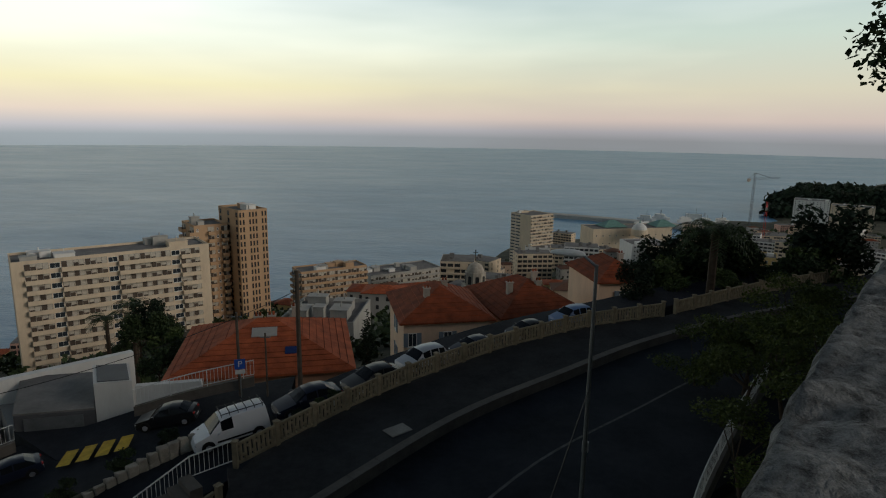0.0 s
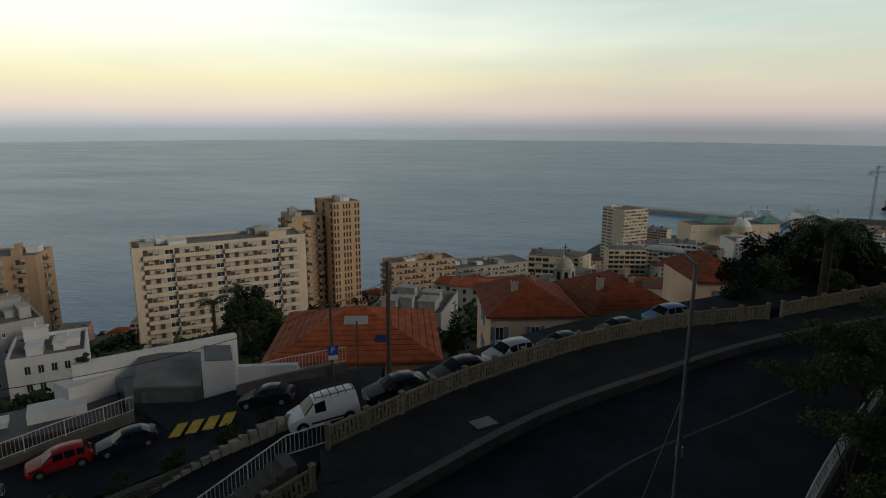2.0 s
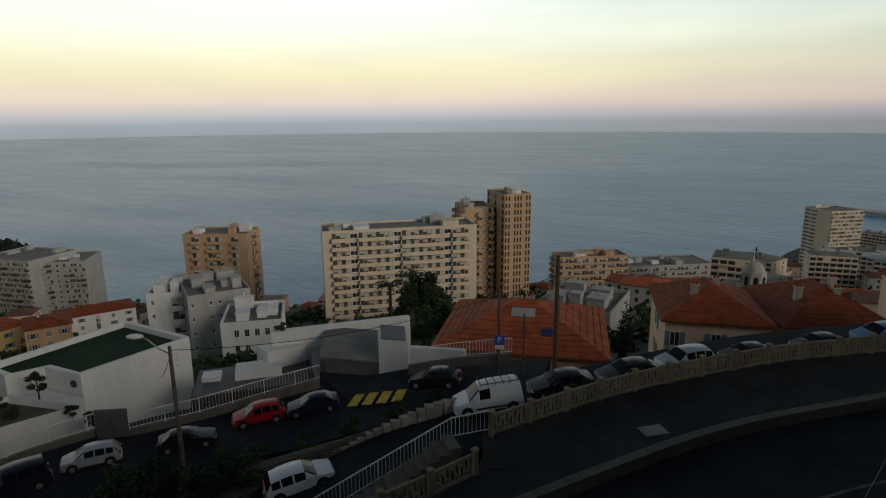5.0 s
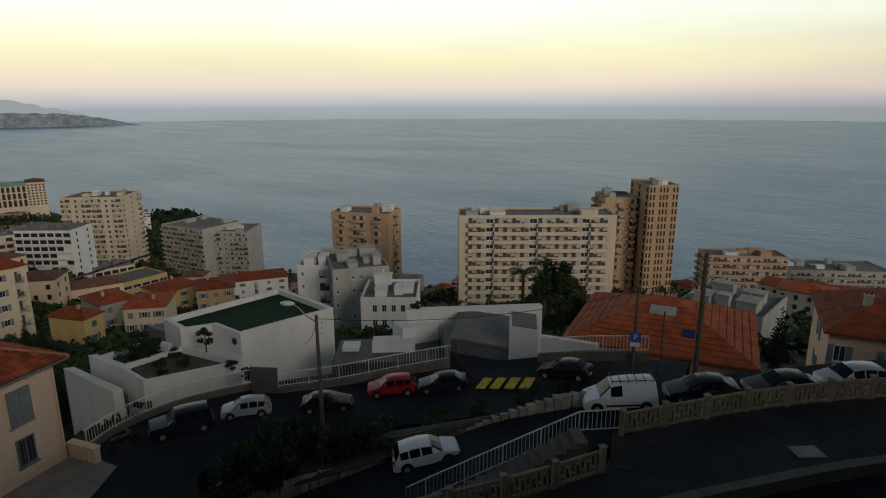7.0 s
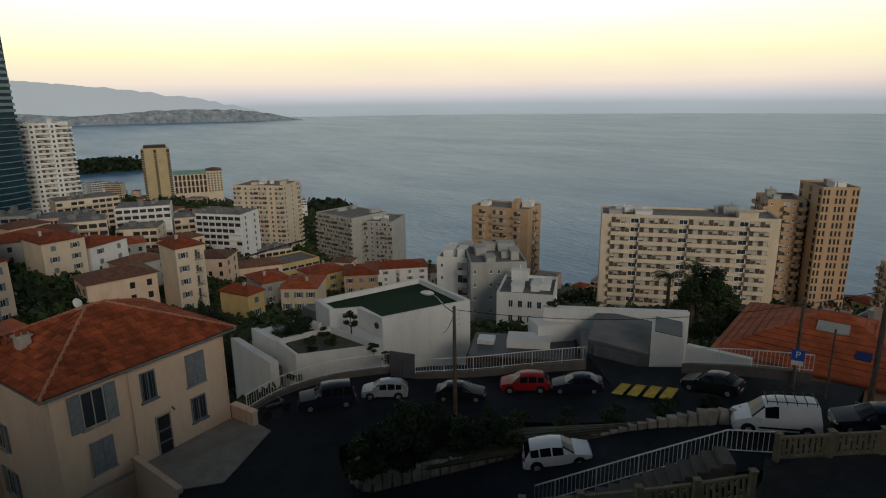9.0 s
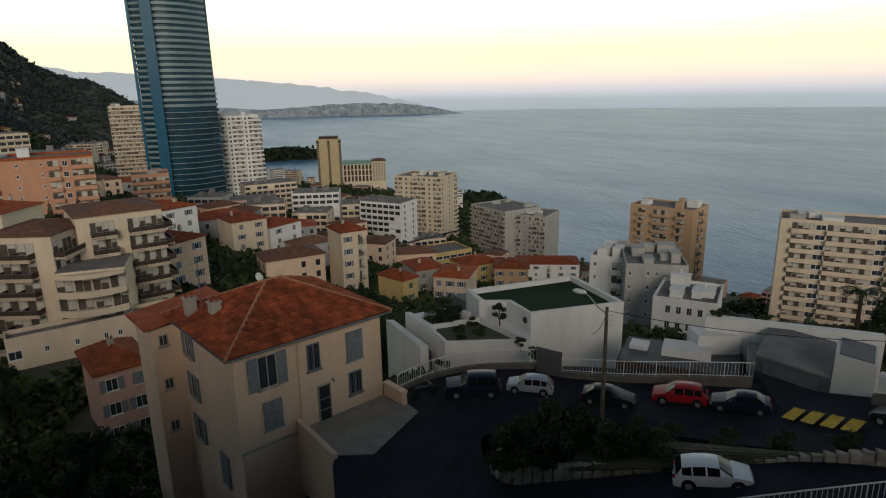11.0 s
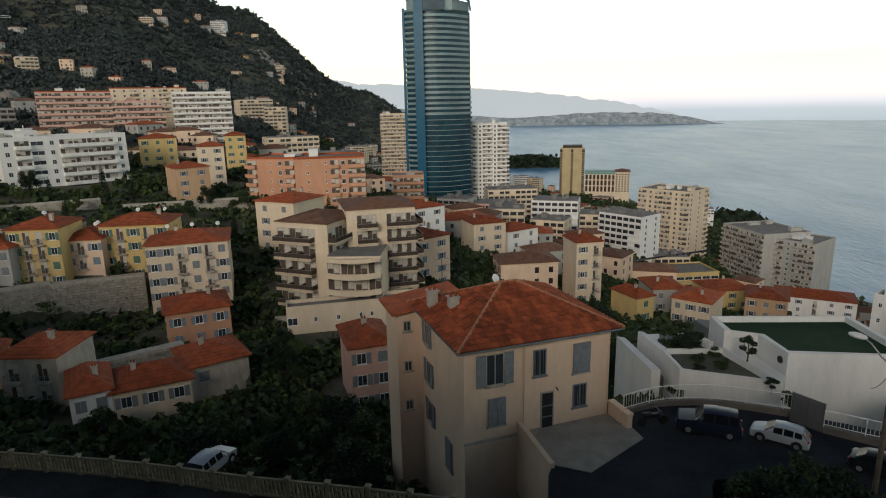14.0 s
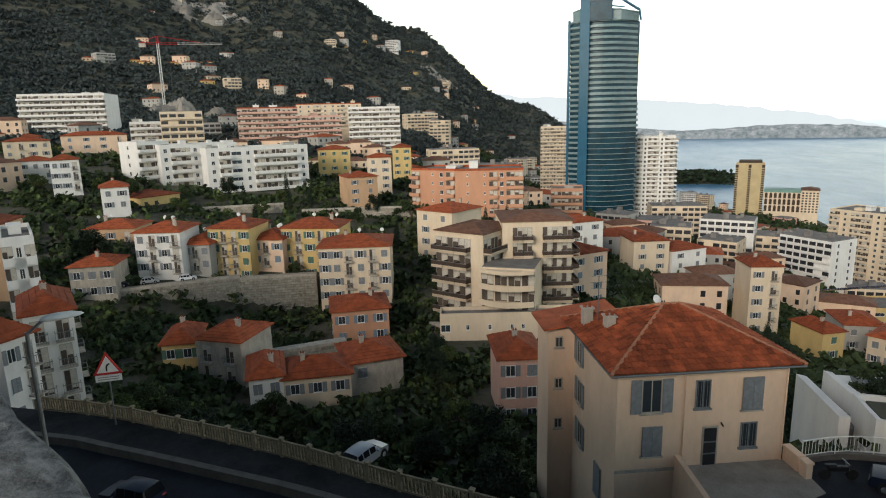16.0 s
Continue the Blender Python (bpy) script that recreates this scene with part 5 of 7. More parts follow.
def car(kind, paint, x, y, z, heading, label, pitch=0.0, name="car", size=1.0):
    key = (kind, paint)
    m = spin(x, y, z, heading) @ pose(0, 0, 0, 0, -pitch, 0) @ Matrix.Diagonal((size, size, size, 1))
    if key in CAR_BUILT:
        return tagged(copy_thing(CAR_BUILT[key], m), label)
    L, W, prof = car_profile(kind)
    thing = CAR_BUILT[key] = tagged(new(name), label, name)
    thing.matrix_basis = m
    hw = W / 2
    body, panes = bmesh.new(), bmesh.new()

    def section(st):
        d, s_, belt, top, _, _ = st
        X = L / 2 - d
        tw = s_ * hw * (1 if top - belt < .1 else .80)
        right = [(X, -s_ * hw * .94, .22), (X, -s_ * hw, .48), (X, -s_ * hw * .97, belt), (X, -tw, max(top - .05, belt)), (X, -tw * .82, top + .01)]
        return right + [(X, 0, top + .035)] + [(a, -b, c) for a, b, c in reversed(right)]

    secs = [section(s_) for s_ in prof]
    for k in range(len(prof) - 1):
        side, top = prof[k][4], prof[k][5]
        rises = prof[k + 1][3] - prof[k + 1][2] > .1 or prof[k][3] - prof[k][2] > .1
        for i in range(10):
            where = {2: side, 7: side, 3: top, 4: top, 5: top, 6: top}.get(i, "b")
            tgt = panes if where == "g" and rises else body
            q = [Vector(secs[k][i]), Vector(secs[k][i + 1]), Vector(secs[k + 1][i + 1]), Vector(secs[k + 1][i])]
            tgt.faces.new([tgt.verts.new(c) for c in q]).smooth = tgt is body
    for sec in (secs[0], secs[-1]):
        body.faces.new([body.verts.new(c) for c in sec])
    under = [body.verts.new(c) for c in (secs[0][0], secs[-1][0], secs[-1][-1], secs[0][-1])]
    body.faces.new(under)
    for b in (body, panes):
        bmesh.ops.remove_doubles(b, verts=b.verts, dist=.0005)
        bmesh.ops.recalc_face_normals(b, faces=b.faces)
        for e in b.edges:
            e.smooth = e.calc_face_angle(0) < .5
    part("body", body, M[paint], thing)
    part("glazing", panes, M["car_glass"], thing, "dark tinted car glass")
    for sgn in (-1, 1):
        bm = bmesh.new()
        box(bm, -L / 2 + 1.1, L / 2 - 1.2, sgn * hw * .95 - .03, sgn * hw * .95 + .03, .2, .33)
        part("sill", bm, M["black"], thing, "black plastic sill")
    for X, w_ in ((L / 2 - .14, .70), (-L / 2 + .05, .84)):
        bm = bmesh.new()
        box(bm, X - .12, X + .12, -hw * w_, hw * w_, .22, .40)
        bmesh.ops.bevel(bm, geom=bm.edges[:], offset=.04, segments=1, affect="EDGES")
        part("bumper", bm, M["black" if kind in ("van", "suv") else paint], thing)

    def wheel(bm):
        bmesh.ops.create_cone(bm, segments=18, radius1=.31, radius2=.31, depth=.2, cap_ends=True, matrix=pose(0, 0, 0, 90))
        for f in bm.faces:
            f.smooth = False
    arch = shared(("wheel_arch",), [M["black"]], lambda bm: bmesh.ops.create_cone(bm, segments=18, radius1=.38, radius2=.38, depth=.18, cap_ends=True, matrix=pose(0, 0, 0, 90)))
    tyre = shared(("tyre",), [M["rubber"]], wheel)

    def hub(bm):
        bmesh.ops.create_cone(bm, segments=14, radius1=.2, radius2=.17, depth=.03, cap_ends=True, matrix=pose(0, 0, 0, 90))
        for k in range(5):
            a = k * math.tau / 5
            tube(bm, (.03 * math.cos(a), -.02, .03 * math.sin(a)), (.19 * math.cos(a), -.02, .19 * math.sin(a)), .022, n=4)
    rim = shared(("rim",), [M["rim"]], hub)
    for X in (L / 2 - .78, -L / 2 + .72):
        for sgn in (-1, 1):
            piece("wheel_arch", arch, thing, pose(X, sgn * (hw - .085), .34))
            t = piece("wheel", tyre, thing, pose(X, sgn * (hw - .06), .31))
            piece("rim", rim, t, pose(0, sgn * .1, 0, 0, 0, 0 if sgn < 0 else 180))
    for X, mat, nm, zz in ((L / 2 - .16, "lamp_clear", "headlight", .60), (-L / 2 + .06, "lamp_red", "tail_light", .78)):
        for sgn in (-1, 1):
            bm = bmesh.new()
            bmesh.ops.create_uvsphere(bm, u_segments=10, v_segments=6, radius=1, matrix=pose(X, sgn * hw * .70, zz) @ Matrix.Diagonal((.12, .19, .10, 1)))
            part(nm, bm, M[mat], thing)
    for sgn in (-1, 1):
        bm = bmesh.new()
        box(bm, L / 2 - 1.55, L / 2 - 1.40, sgn * (hw + .09) - .09, sgn * (hw + .09) + .09, .94, 1.08)
        part("mirror", bm, M[paint], thing)
    for X in (L / 2 + .005, -L / 2 - .005):
        bm = bmesh.new()
        box(bm, X - .015, X + .015, -.26, .26, .38, .49)
        part("plate", bm, M["metal_white"], thing)
    if kind == "van":
        rack = bmesh.new()
        for sgn in (-1, 1):
            tube(rack, (.5, sgn * .62, 1.98), (-2.0, sgn * .62, 1.98), .025, n=6)
        part("rack_rail", rack, M["black"], thing)
        for k in range(6):
            bm = bmesh.new()
            X = .45 - k * .48
            tube(bm, (X, -.66, 1.99), (X, .66, 1.99), .03, n=6)
            for sgn in (-1, 1):
                tube(bm, (X, sgn * .62, 1.80), (X, sgn * .62, 1.98), .02, n=5)
            part("rack_bar", bm, M["black"], thing, "black roof rack bar")
        for sgn in (-1, 1):
            bm = bmesh.new()
            box(bm, -1.5, .9, sgn * (hw + .002) - .02, sgn * (hw + .002) + .02, .46, .56)
            part("side_moulding", bm, M["black"], thing)
    return thing


def lane_heading(a, b):
    return math.degrees(math.atan2(b[1] - a[1], b[0] - a[0]))


car("van", "car_white", -10.55, 28.45, 134.49, 212, "white delivery van with a black roof rack on the lane", -5, "van", 0.84)
car("hatch", "car_white", -17.45, 21.15, 132.3, 47, "small white hatchback on the lane below the steps", 9, "car", 0.86)
car("sedan", "car_navy", -7.25, 31.05, 134.92, 212, "dark blue car parked behind the concrete fence", -4, "car", 0.86)
car("sedan", "car_black", -3.97, 33.31, 135.23, 216, "black car parked behind the concrete fence", -2, "car", 0.86)
car("hatch", "car_silver", -1.18, 35.88, 135.47, 216, "silver hatchback parked behind the concrete fence", -2, "car", 0.86)
car("sedan", "car_navy", 2.04, 37.85, 135.67, 212, "dark blue car with a pale roof line behind the fence", -2, "car", 0.86)
car("sedan", "car_black", 5.95, 40.65, 135.91, 208, "black car parked in front of the red roofs", -2, "car", 0.86)
car("hatch", "car_blue", 9.57, 43.20, 136.08, 206, "pale blue car parked at the end of the fence", -2, "car", 0.86)
car("sedan", "car_black", -15.05, 31.35, 133.75, 188, "black car parked below the railing", -8, "car", 0.88)
car("sedan", "car_navy", -21.90, 28.10, 132.14, 219, "dark blue car parked along the lower lane", -5, "car", 0.86)
car("hatch", "car_red", -24.60, 26.30, 131.72, 224, "red hatchback parked along the lower lane", -3, "car", 0.80)
car("sedan", "car_black", -26.90, 22.90, 131.35, 44, "black car parked beside the utility pole", 2, "car", 0.86)
car("hatch", "car_silver", -30.70, 19.60, 131.09, 232, "silver hatchback parked in the bend", 0, "car", 0.88)
car("suv", "car_navy", -32.15, 16.20, 131.02, 246, "dark blue off-road car parked in the bend", 0, "car", 0.88)
car("suv", "car_navy", -23.3, -22.0, 131.4, 262, "dark blue car driving past under the parapet", -2, size=.93)
car("hatch", "car_silver", -33.2, -13.4, 128.9, 160, "silver-blue car parked below the concrete fence", 0)

bike = tagged(new("motorbike"), "dark motorbike parked in the bend", "motorbike")
bike.matrix_basis = spin(-33.0, 13.2, 131.0, 100)
bm = bmesh.new()
box(bm, -.55, .5, -.14, .14, .5, .8)
box(bm, -.75, -.1, -.13, .13, .78, .9)
bmesh.ops.bevel(bm, geom=bm.edges[:], offset=.05, segments=1, affect="EDGES")
part("body", bm, M["black"], bike)
bm = bmesh.new()
tube(bm, (.35, 0, .75), (.72, 0, .3), .05, n=6)
tube(bm, (.35, -.35, 1.02), (.35, .35, 1.02), .03, n=6)
tube(bm, (.35, 0, .75), (.33, 0, 1.02), .04, n=6)
part("fork", bm, M["metal_grey"], bike)
for X in (.72, -.68):
    bm = bmesh.new()
    bmesh.ops.create_cone(bm, segments=18, radius1=.3, radius2=.3, depth=.12, cap_ends=True, matrix=pose(X, 0, .3, 90))
    part("wheel", bm, M["rubber"], bike)


# ---- the house at the bend ----
def prism(bm, poly, z0, z1, mat=0):
    lo = [bm.verts.new((x, y, z0)) for x, y in poly]
    hi = [bm.verts.new((x, y, z1)) for x, y in poly]
    n = len(poly)
    for k in range(n):
        bm.faces.new((lo[k], lo[(k + 1) % n], hi[(k + 1) % n], hi[k])).material_index = mat
    bm.faces.new(hi).material_index = mat
    bm.faces.new(lo[::-1]).material_index = mat
    bmesh.ops.recalc_face_normals(bm, faces=bm.faces)


def bend_house():
    p, w, deg, low = seat_on((-31.6, 1.8), (-34.5, 10.9), 9)
    base = 123.0
    h = 136.7 - base
    t_ = 131.0 - base
    d = 8.6
    house = tagged(new("bend_house"), "peach plastered house with blue-grey shutters and a red tiled roof", "house")
    house.matrix_basis = spin(p.x, p.y, base, deg)
    bm = bmesh.new()
    box(bm, 0, w, 0, d, 0, h)
    part("wall", bm, M["peach"], house)
    bm = bmesh.new()
    box(bm, -1.7, 3.0, d - .6, d + 2.4, 0, h - .25)
    part("stair_wing", bm, M["peach"], house)
    bm = bmesh.new()
    box(bm, -.04, w * .4, -.06, 0, t_ - .15, t_ + .02)
    part("plinth_band", bm, M["concrete"], house)
    # eaves board, gutter and pipe
    over, rise = .55, 2.15
    bm = bmesh.new()
    hip(bm, w, d, h + .16, over - .1, rise)
    part("roof_deck", bm, M["wood"], house)
    bm = bmesh.new()
    for a, b in (((-over, -over), (w + over, -over)), ((-over, d + over), (-over, -over)), ((w + over, -over), (w + over, d + over))):
        tube(bm, (*a, h + .08), (*b, h + .08), .06, n=6)
    part("gutter", bm, M["metal_grey"], house)
    bm = bmesh.new()
    tube(bm, (3.75, -.07, 0), (3.75, -.07, h), .05, n=6)
    part("downpipe", bm, M["peach"], house)
    bm = bmesh.new()
    tube(bm, (w - .1, -.07, 0), (w - .1, -.07, h), .05, n=6)
    part("downpipe", bm, M["peach"], house)

    # tiles, course by course; the front slope's are single
    def tile(bm_):
        n = 4
        top = []
        for i in range(n + 1):
            x = -.2 + .4 * i / n
            z = .035 + .034 * math.sin(i / n * math.tau)
            top.append((x, z))
        vs = []
        for y, lift in ((-.24, .055), (.2, 0)):
            vs.append([bm_.verts.new((x, y, z + lift)) for x, z in top])
        for i in range(n):
            bm_.faces.new((vs[0][i], vs[0][i + 1], vs[1][i + 1], vs[1][i]))
        foot = [bm_.verts.new((x, -.24, -.01)) for x, z in top]
        for i in range(n):
            bm_.faces.new((foot[i], foot[i + 1], vs[0][i + 1], vs[0][i]))
    roof = part("roof", bmesh.new(), M["tile"], house, "sun-bleached terracotta tile roof")
    rest = bmesh.new()
    rnd_ = random.Random(8)
    half = d / 2 + over
    slope_len = math.hypot(half, rise)
    pitch = math.degrees(math.atan2(rise, half))
    me_tile = shared(("tile",), [M["tile"]], tile)
    singles = 0
    courses = int(slope_len / .40)
    for turn, span, ox, oy in ((0, w + 2 * over, -over, -over), (-90, d + 2 * over, -over, d + over), (90, d + 2 * over, w + over, -over), (180, w + 2 * over, w + over, d + over)):
        for k in range(courses):
            f = (k + .5) / courses
            inset = half * f
            n = int((span - 2 * inset) / .38)
            for i in range(n):
                u = inset + (span - 2 * inset) * (i + .5) / n
                m = spin(ox, oy, h + .18, turn) @ pose(u, inset, rise * f + .035, pitch, rnd_.uniform(-1.5, 1.5), rnd_.uniform(-2, 2))
                if turn == 0 and singles < 300:
                    piece("tile", me_tile, roof, m)
                    singles += 1
                else:
                    tmp = bmesh.new()
                    tile(tmp)
                    bmesh.ops.transform(tmp, matrix=m, verts=tmp.verts)
                    vmap = {v: rest.verts.new(v.co) for v in tmp.verts}
                    for fc in tmp.faces:
                        rest.faces.new([vmap[v] for v in fc.verts])
                    tmp.free()
    ob = part("tile_field", rest, M["tile"], house)
    ob["kind"] = "stuff"
    # ridge and hip caps
    A, B = Vector((d / 2, d / 2, h + .2 + rise)), Vector((w - d / 2, d / 2, h + .2 + rise))
    for a, b in ((A, B), (A, Vector((-over, -over, h + .2))), (B, Vector((w + over, -over, h + .2))), (A, Vector((-over, d + over, h + .2))), (B, Vector((w + over, d + over, h + .2)))):
        bm = bmesh.new()
        n = max(1, int((b - a).length / .45))
        for k in range(n):
            tube(bm, a.lerp(b, k / n), a.lerp(b, (k + 1.08) / n), .12, .10, 7)
        part("ridge_cap", bm, M["tile_pale"], house)
    # wing roof
    bm = bmesh.new()
    v = [bm.verts.new(c) for c in ((-2.1, d - 1.0, h - .2), (3.2, d - 1.0, h + .5), (3.2, d + 2.8, h + .5), (-2.1, d + 2.8, h - .2))]
    v2 = [bm.verts.new(q.co + Vector((0, 0, .14))) for q in v]
    for f in ((v[::-1]), (v2), (v[0], v[1], v2[1], v2[0]), (v[1], v[2], v2[2], v2[1]), (v[2], v[3], v2[3], v2[2]), (v[3], v[0], v2[0], v2[3])):
        bm.faces.new(f)
    part("wing_roof", bm, M["tile"], house)
    for x, y in ((1.2, 4.8), (.4, 6.6)):
        ch = piece("chimney", chimney_mesh(), house, spin(x, y, h + .7, 0) @ Matrix.Diagonal((1, 1, .8, 1)))
    bm = bmesh.new()
    tube(bm, (.9, 6.0, h + .5), (.9, 6.0, h + 4.0), .03, n=5)
    for z in (3.0, 3.4, 3.8):
        tube(bm, (.4, 6.0, h + z), (1.4, 6.0, h + z), .012, n=4)
    part("aerial", bm, M["metal_grey"], house)
    piece("satellite_dish", dish_mesh(), house, spin(4.2, d / 2 + .6, h + rise - .3, 20) @ Matrix.Scale(.7, 4))
    # openings: x, foot over the terrace, width, height, shutters
    for x, z, ww, hh, kind in ((1.9, 3.35, 1.15, 1.95, "open"), (4.75, 3.45, .85, 1.65, "bars"), (7.55, 3.2, 1.15, 1.9, "closed"), (2.0, .8, 1.1, 1.75, "closed"), (7.5, .95, .95, 1.5, "bars")):
        win = piece("window", window_mesh(ww, hh, "shutter_grey" if kind == "bars" else "concrete", "shutter_grey" if kind in ("open", "closed") else "", kind == "open"), house, spin(x, 0, t_ + z, 0))
        if kind == "bars":
            for k in range(5):
                bm = bmesh.new()
                tube(bm, (-ww / 2 + ww * (k + .5) / 5, -.13, .02), (-ww / 2 + ww * (k + .5) / 5, -.13, hh), .011, n=5)
                part("bar", bm, M["metal_grey"], win)
    bm = bmesh.new()
    box(bm, 4.85, 5.75, -.05, .02, t_, t_ + 2.35)
    door = part("door", bm, M["concrete"], house, "dark glazed front door in a pale frame")
    bm = bmesh.new()
    box(bm, 4.95, 5.65, -.075, -.052, t_ + .05, t_ + 2.25)
    part("leaf", bm, M["dark"], door)
    for z in (.7, 1.4):
        bm = bmesh.new()
        box(bm, 4.95, 5.65, -.1, -.077, t_ + z, t_ + z + .08)
        part("glazing_bar", bm, M["metal_grey"], door)
    bm = bmesh.new()
    tube(bm, (5.9, -.25, t_ + 2.4), (5.9, 0, t_ + 2.5), .04, n=6)
    part("wall_lamp", bm, M["black"], house)
    for y, z, ww, hh, op in ((d - 2.0, 3.6, .9, 1.5, True), (d - 2.2, .9, .9, 1.6, True), (d - 2.4, -1.9, .9, 1.6, True), (2.6, -3.2, 1.1, 2.0, False)):
        piece("window", window_mesh(ww, hh, "concrete", "shutter_grey", op), house, spin(0, y, t_ + z, -90))
    for z in (-1.6, 1.3, 4.2):
        piece("window", window_mesh(.55, .75, "concrete"), house, spin(-1.0, d - .6, t_ + z, 0))
    # terrace before the door with its parapets
    m_in = house.matrix_basis
    bm = bmesh.new()
    prism(bm, [(3.6, -.01), (3.6, -3.6), (5.2, -5.0), (w + .3, -3.2), (w + .6, -.01)], t_ - 4.0, t_ + .05)
    part("terrace", bm, M["pavement_pale"], house)
    bm = bmesh.new()
    v = box(bm, 3.35, 3.65, -3.9, 0, t_ - 4, t_ + .75)
    for q in v:
        if q.co.z > t_ and q.co.y < -1:
            q.co.z -= .45
    part("terrace_wall", bm, M["peach"], house)
    for a in ((w + .05, w + .4, -1.3, -.02), (w + .05, w + .4, -2.0, -1.45)):
        bm = bmesh.new()
        box(bm, *a, t_ - 2, t_ + .85)
        box(bm, a[0] - .05, a[1] + .05, a[2] - .03, a[3] + .01, t_ + .85, t_ + .98)
        part("gate_pier", bm, M["peach"], house)
    FOOT.append((-35, 6, 9))


bend_house()


# ---- the white building with the turfed roof, and the garages beside it ----
def ring_wall(bm, poly, z0, z1, t=.3):
    c = Vector((sum(p[0] for p in poly) / len(poly), sum(p[1] for p in poly) / len(poly)))
    n = len(poly)
    inner = [(Vector(p) - (Vector(p) - c).normalized() * t * 1.6) for p in poly]
    for k in range(n):
        a, b = poly[k], poly[(k + 1) % n]
        prism(bm, [a, b, tuple(inner[(k + 1) % n]), tuple(inner[k])], z0, z1)


turf = tagged(new("turf_roofed_building"), "white modern building with a green turfed roof and parapets", "building")
OUT = [(-39.3, 34.6), (-47.7, 35.3), (-48.6, 23.9), (-45.4, 23.6), (-44.2, 25.7), (-40.5, 25.9)]
bm = bmesh.new()
prism(bm, OUT, 116, 131.5)
part("wall", bm, M["white"], turf)
bm = bmesh.new()
prism(bm, [(x * .985 - .62, y * .98 + .6) for x, y in OUT], 131.5, 131.58)
part("turf", bm, M["turf"], turf, "flat green turf on the roof")
bm = bmesh.new()
ring_wall(bm, OUT, 131.51, 132.05)
part("parapet", bm, M["white"], turf)
bm = bmesh.new()
prism(bm, [(-45.5, 23.5), (-44.3, 25.6), (-40.4, 25.8), (-38.4, 24.4), (-40.9, 18.2), (-44.8, 18.3)], 118, 130.3)
part("lower_wall", bm, M["white"], turf)
bm = bmesh.new()
ring_wall(bm, [(-44.6, 23.3), (-38.4, 24.4), (-40.9, 18.2), (-44.8, 18.3)], 130.3, 130.85, .2)
part("planter_edge", bm, M["white"], turf)
bm = bmesh.new()
prism(bm, [(-44.0, 22.7), (-39.4, 23.6), (-41.2, 18.8), (-44.2, 18.9)], 130.3, 130.6)
part("planter_soil", bm, M["earth"], turf, "planted brown soil bed")
for poly, z in (([(-50, 16.4), (-49.6, 17.0), (-42.9, 17.6), (-42.9, 16.9)], 129.9), ([(-49.8, 18.2), (-49.5, 18.7), (-44.4, 19.4), (-44.4, 18.7)], 130.4), ([(-51, 19), (-51, 23), (-46, 23.5), (-46, 19.6)], 129.6)):
    bm = bmesh.new()
    prism(bm, poly, 116, z)
    part("side_wall", bm, M["white"], turf)
bm = bmesh.new()
prism(bm, [(-50.4, 17.0), (-49.6, 18.2), (-44.4, 18.7), (-42.9, 17.5)], 116, 128.8)
part("stair_floor", bm, M["dark_panel"], turf)
bm = bmesh.new()
prism(bm, [(-50.8, 23.6), (-50.2, 27.5), (-48.7, 27.4), (-48.7, 23.8)], 118, 130.9)
part("rear_terrace", bm, M["dark_panel"], turf)
# a dark flat roof with its air unit behind the planter, a dark gate, a round hole
bm = bmesh.new()
prism(bm, [(-47.9, 19.7), (-45.3, 23.4), (-48.6, 23.7), (-50.6, 20.4)], 129.7, 129.78)
part("dark_roof", bm, M["dark_panel"], turf, "dark felt roof behind the planter")
bm = bmesh.new()
box(bm, -.5, .5, -.25, .25, 0, .85)
bmesh.ops.create_cone(bm, segments=16, radius1=.33, radius2=.33, depth=.06, cap_ends=True, matrix=pose(0, -.27, .45, 90))
part("air_unit", bm, M["metal_white"], turf, "white air-conditioning unit", m=spin(-46.8, 22.9, 129.78, 20))
# solid disc for the hole in the wall, its shade put into the colour
bm = bmesh.new()
bmesh.ops.create_cone(bm, segments=18, radius1=.28, radius2=.28, depth=.12, cap_ends=True, matrix=pose(0, 0, 0, 90))
part("round_window", bm, M["dark"], turf, m=spin(-41.3, 25.84, 131.2, 3))
bm = bmesh.new()
for x0 in (0, .95):
    box(bm, x0 + .02, x0 + .93, -.05, .05, 0, 2.0)
    box(bm, x0 + .12, x0 + .83, -.08, -.05, .15, 1.85)
gate = tagged(part("metal_gate", bm, M["dark_panel"], m=spin(-33.0, 21.6, 130.9, 31)), "dark grey double metal gate beside the railing", "gate")
FOOT.append((-44, 27, 14))

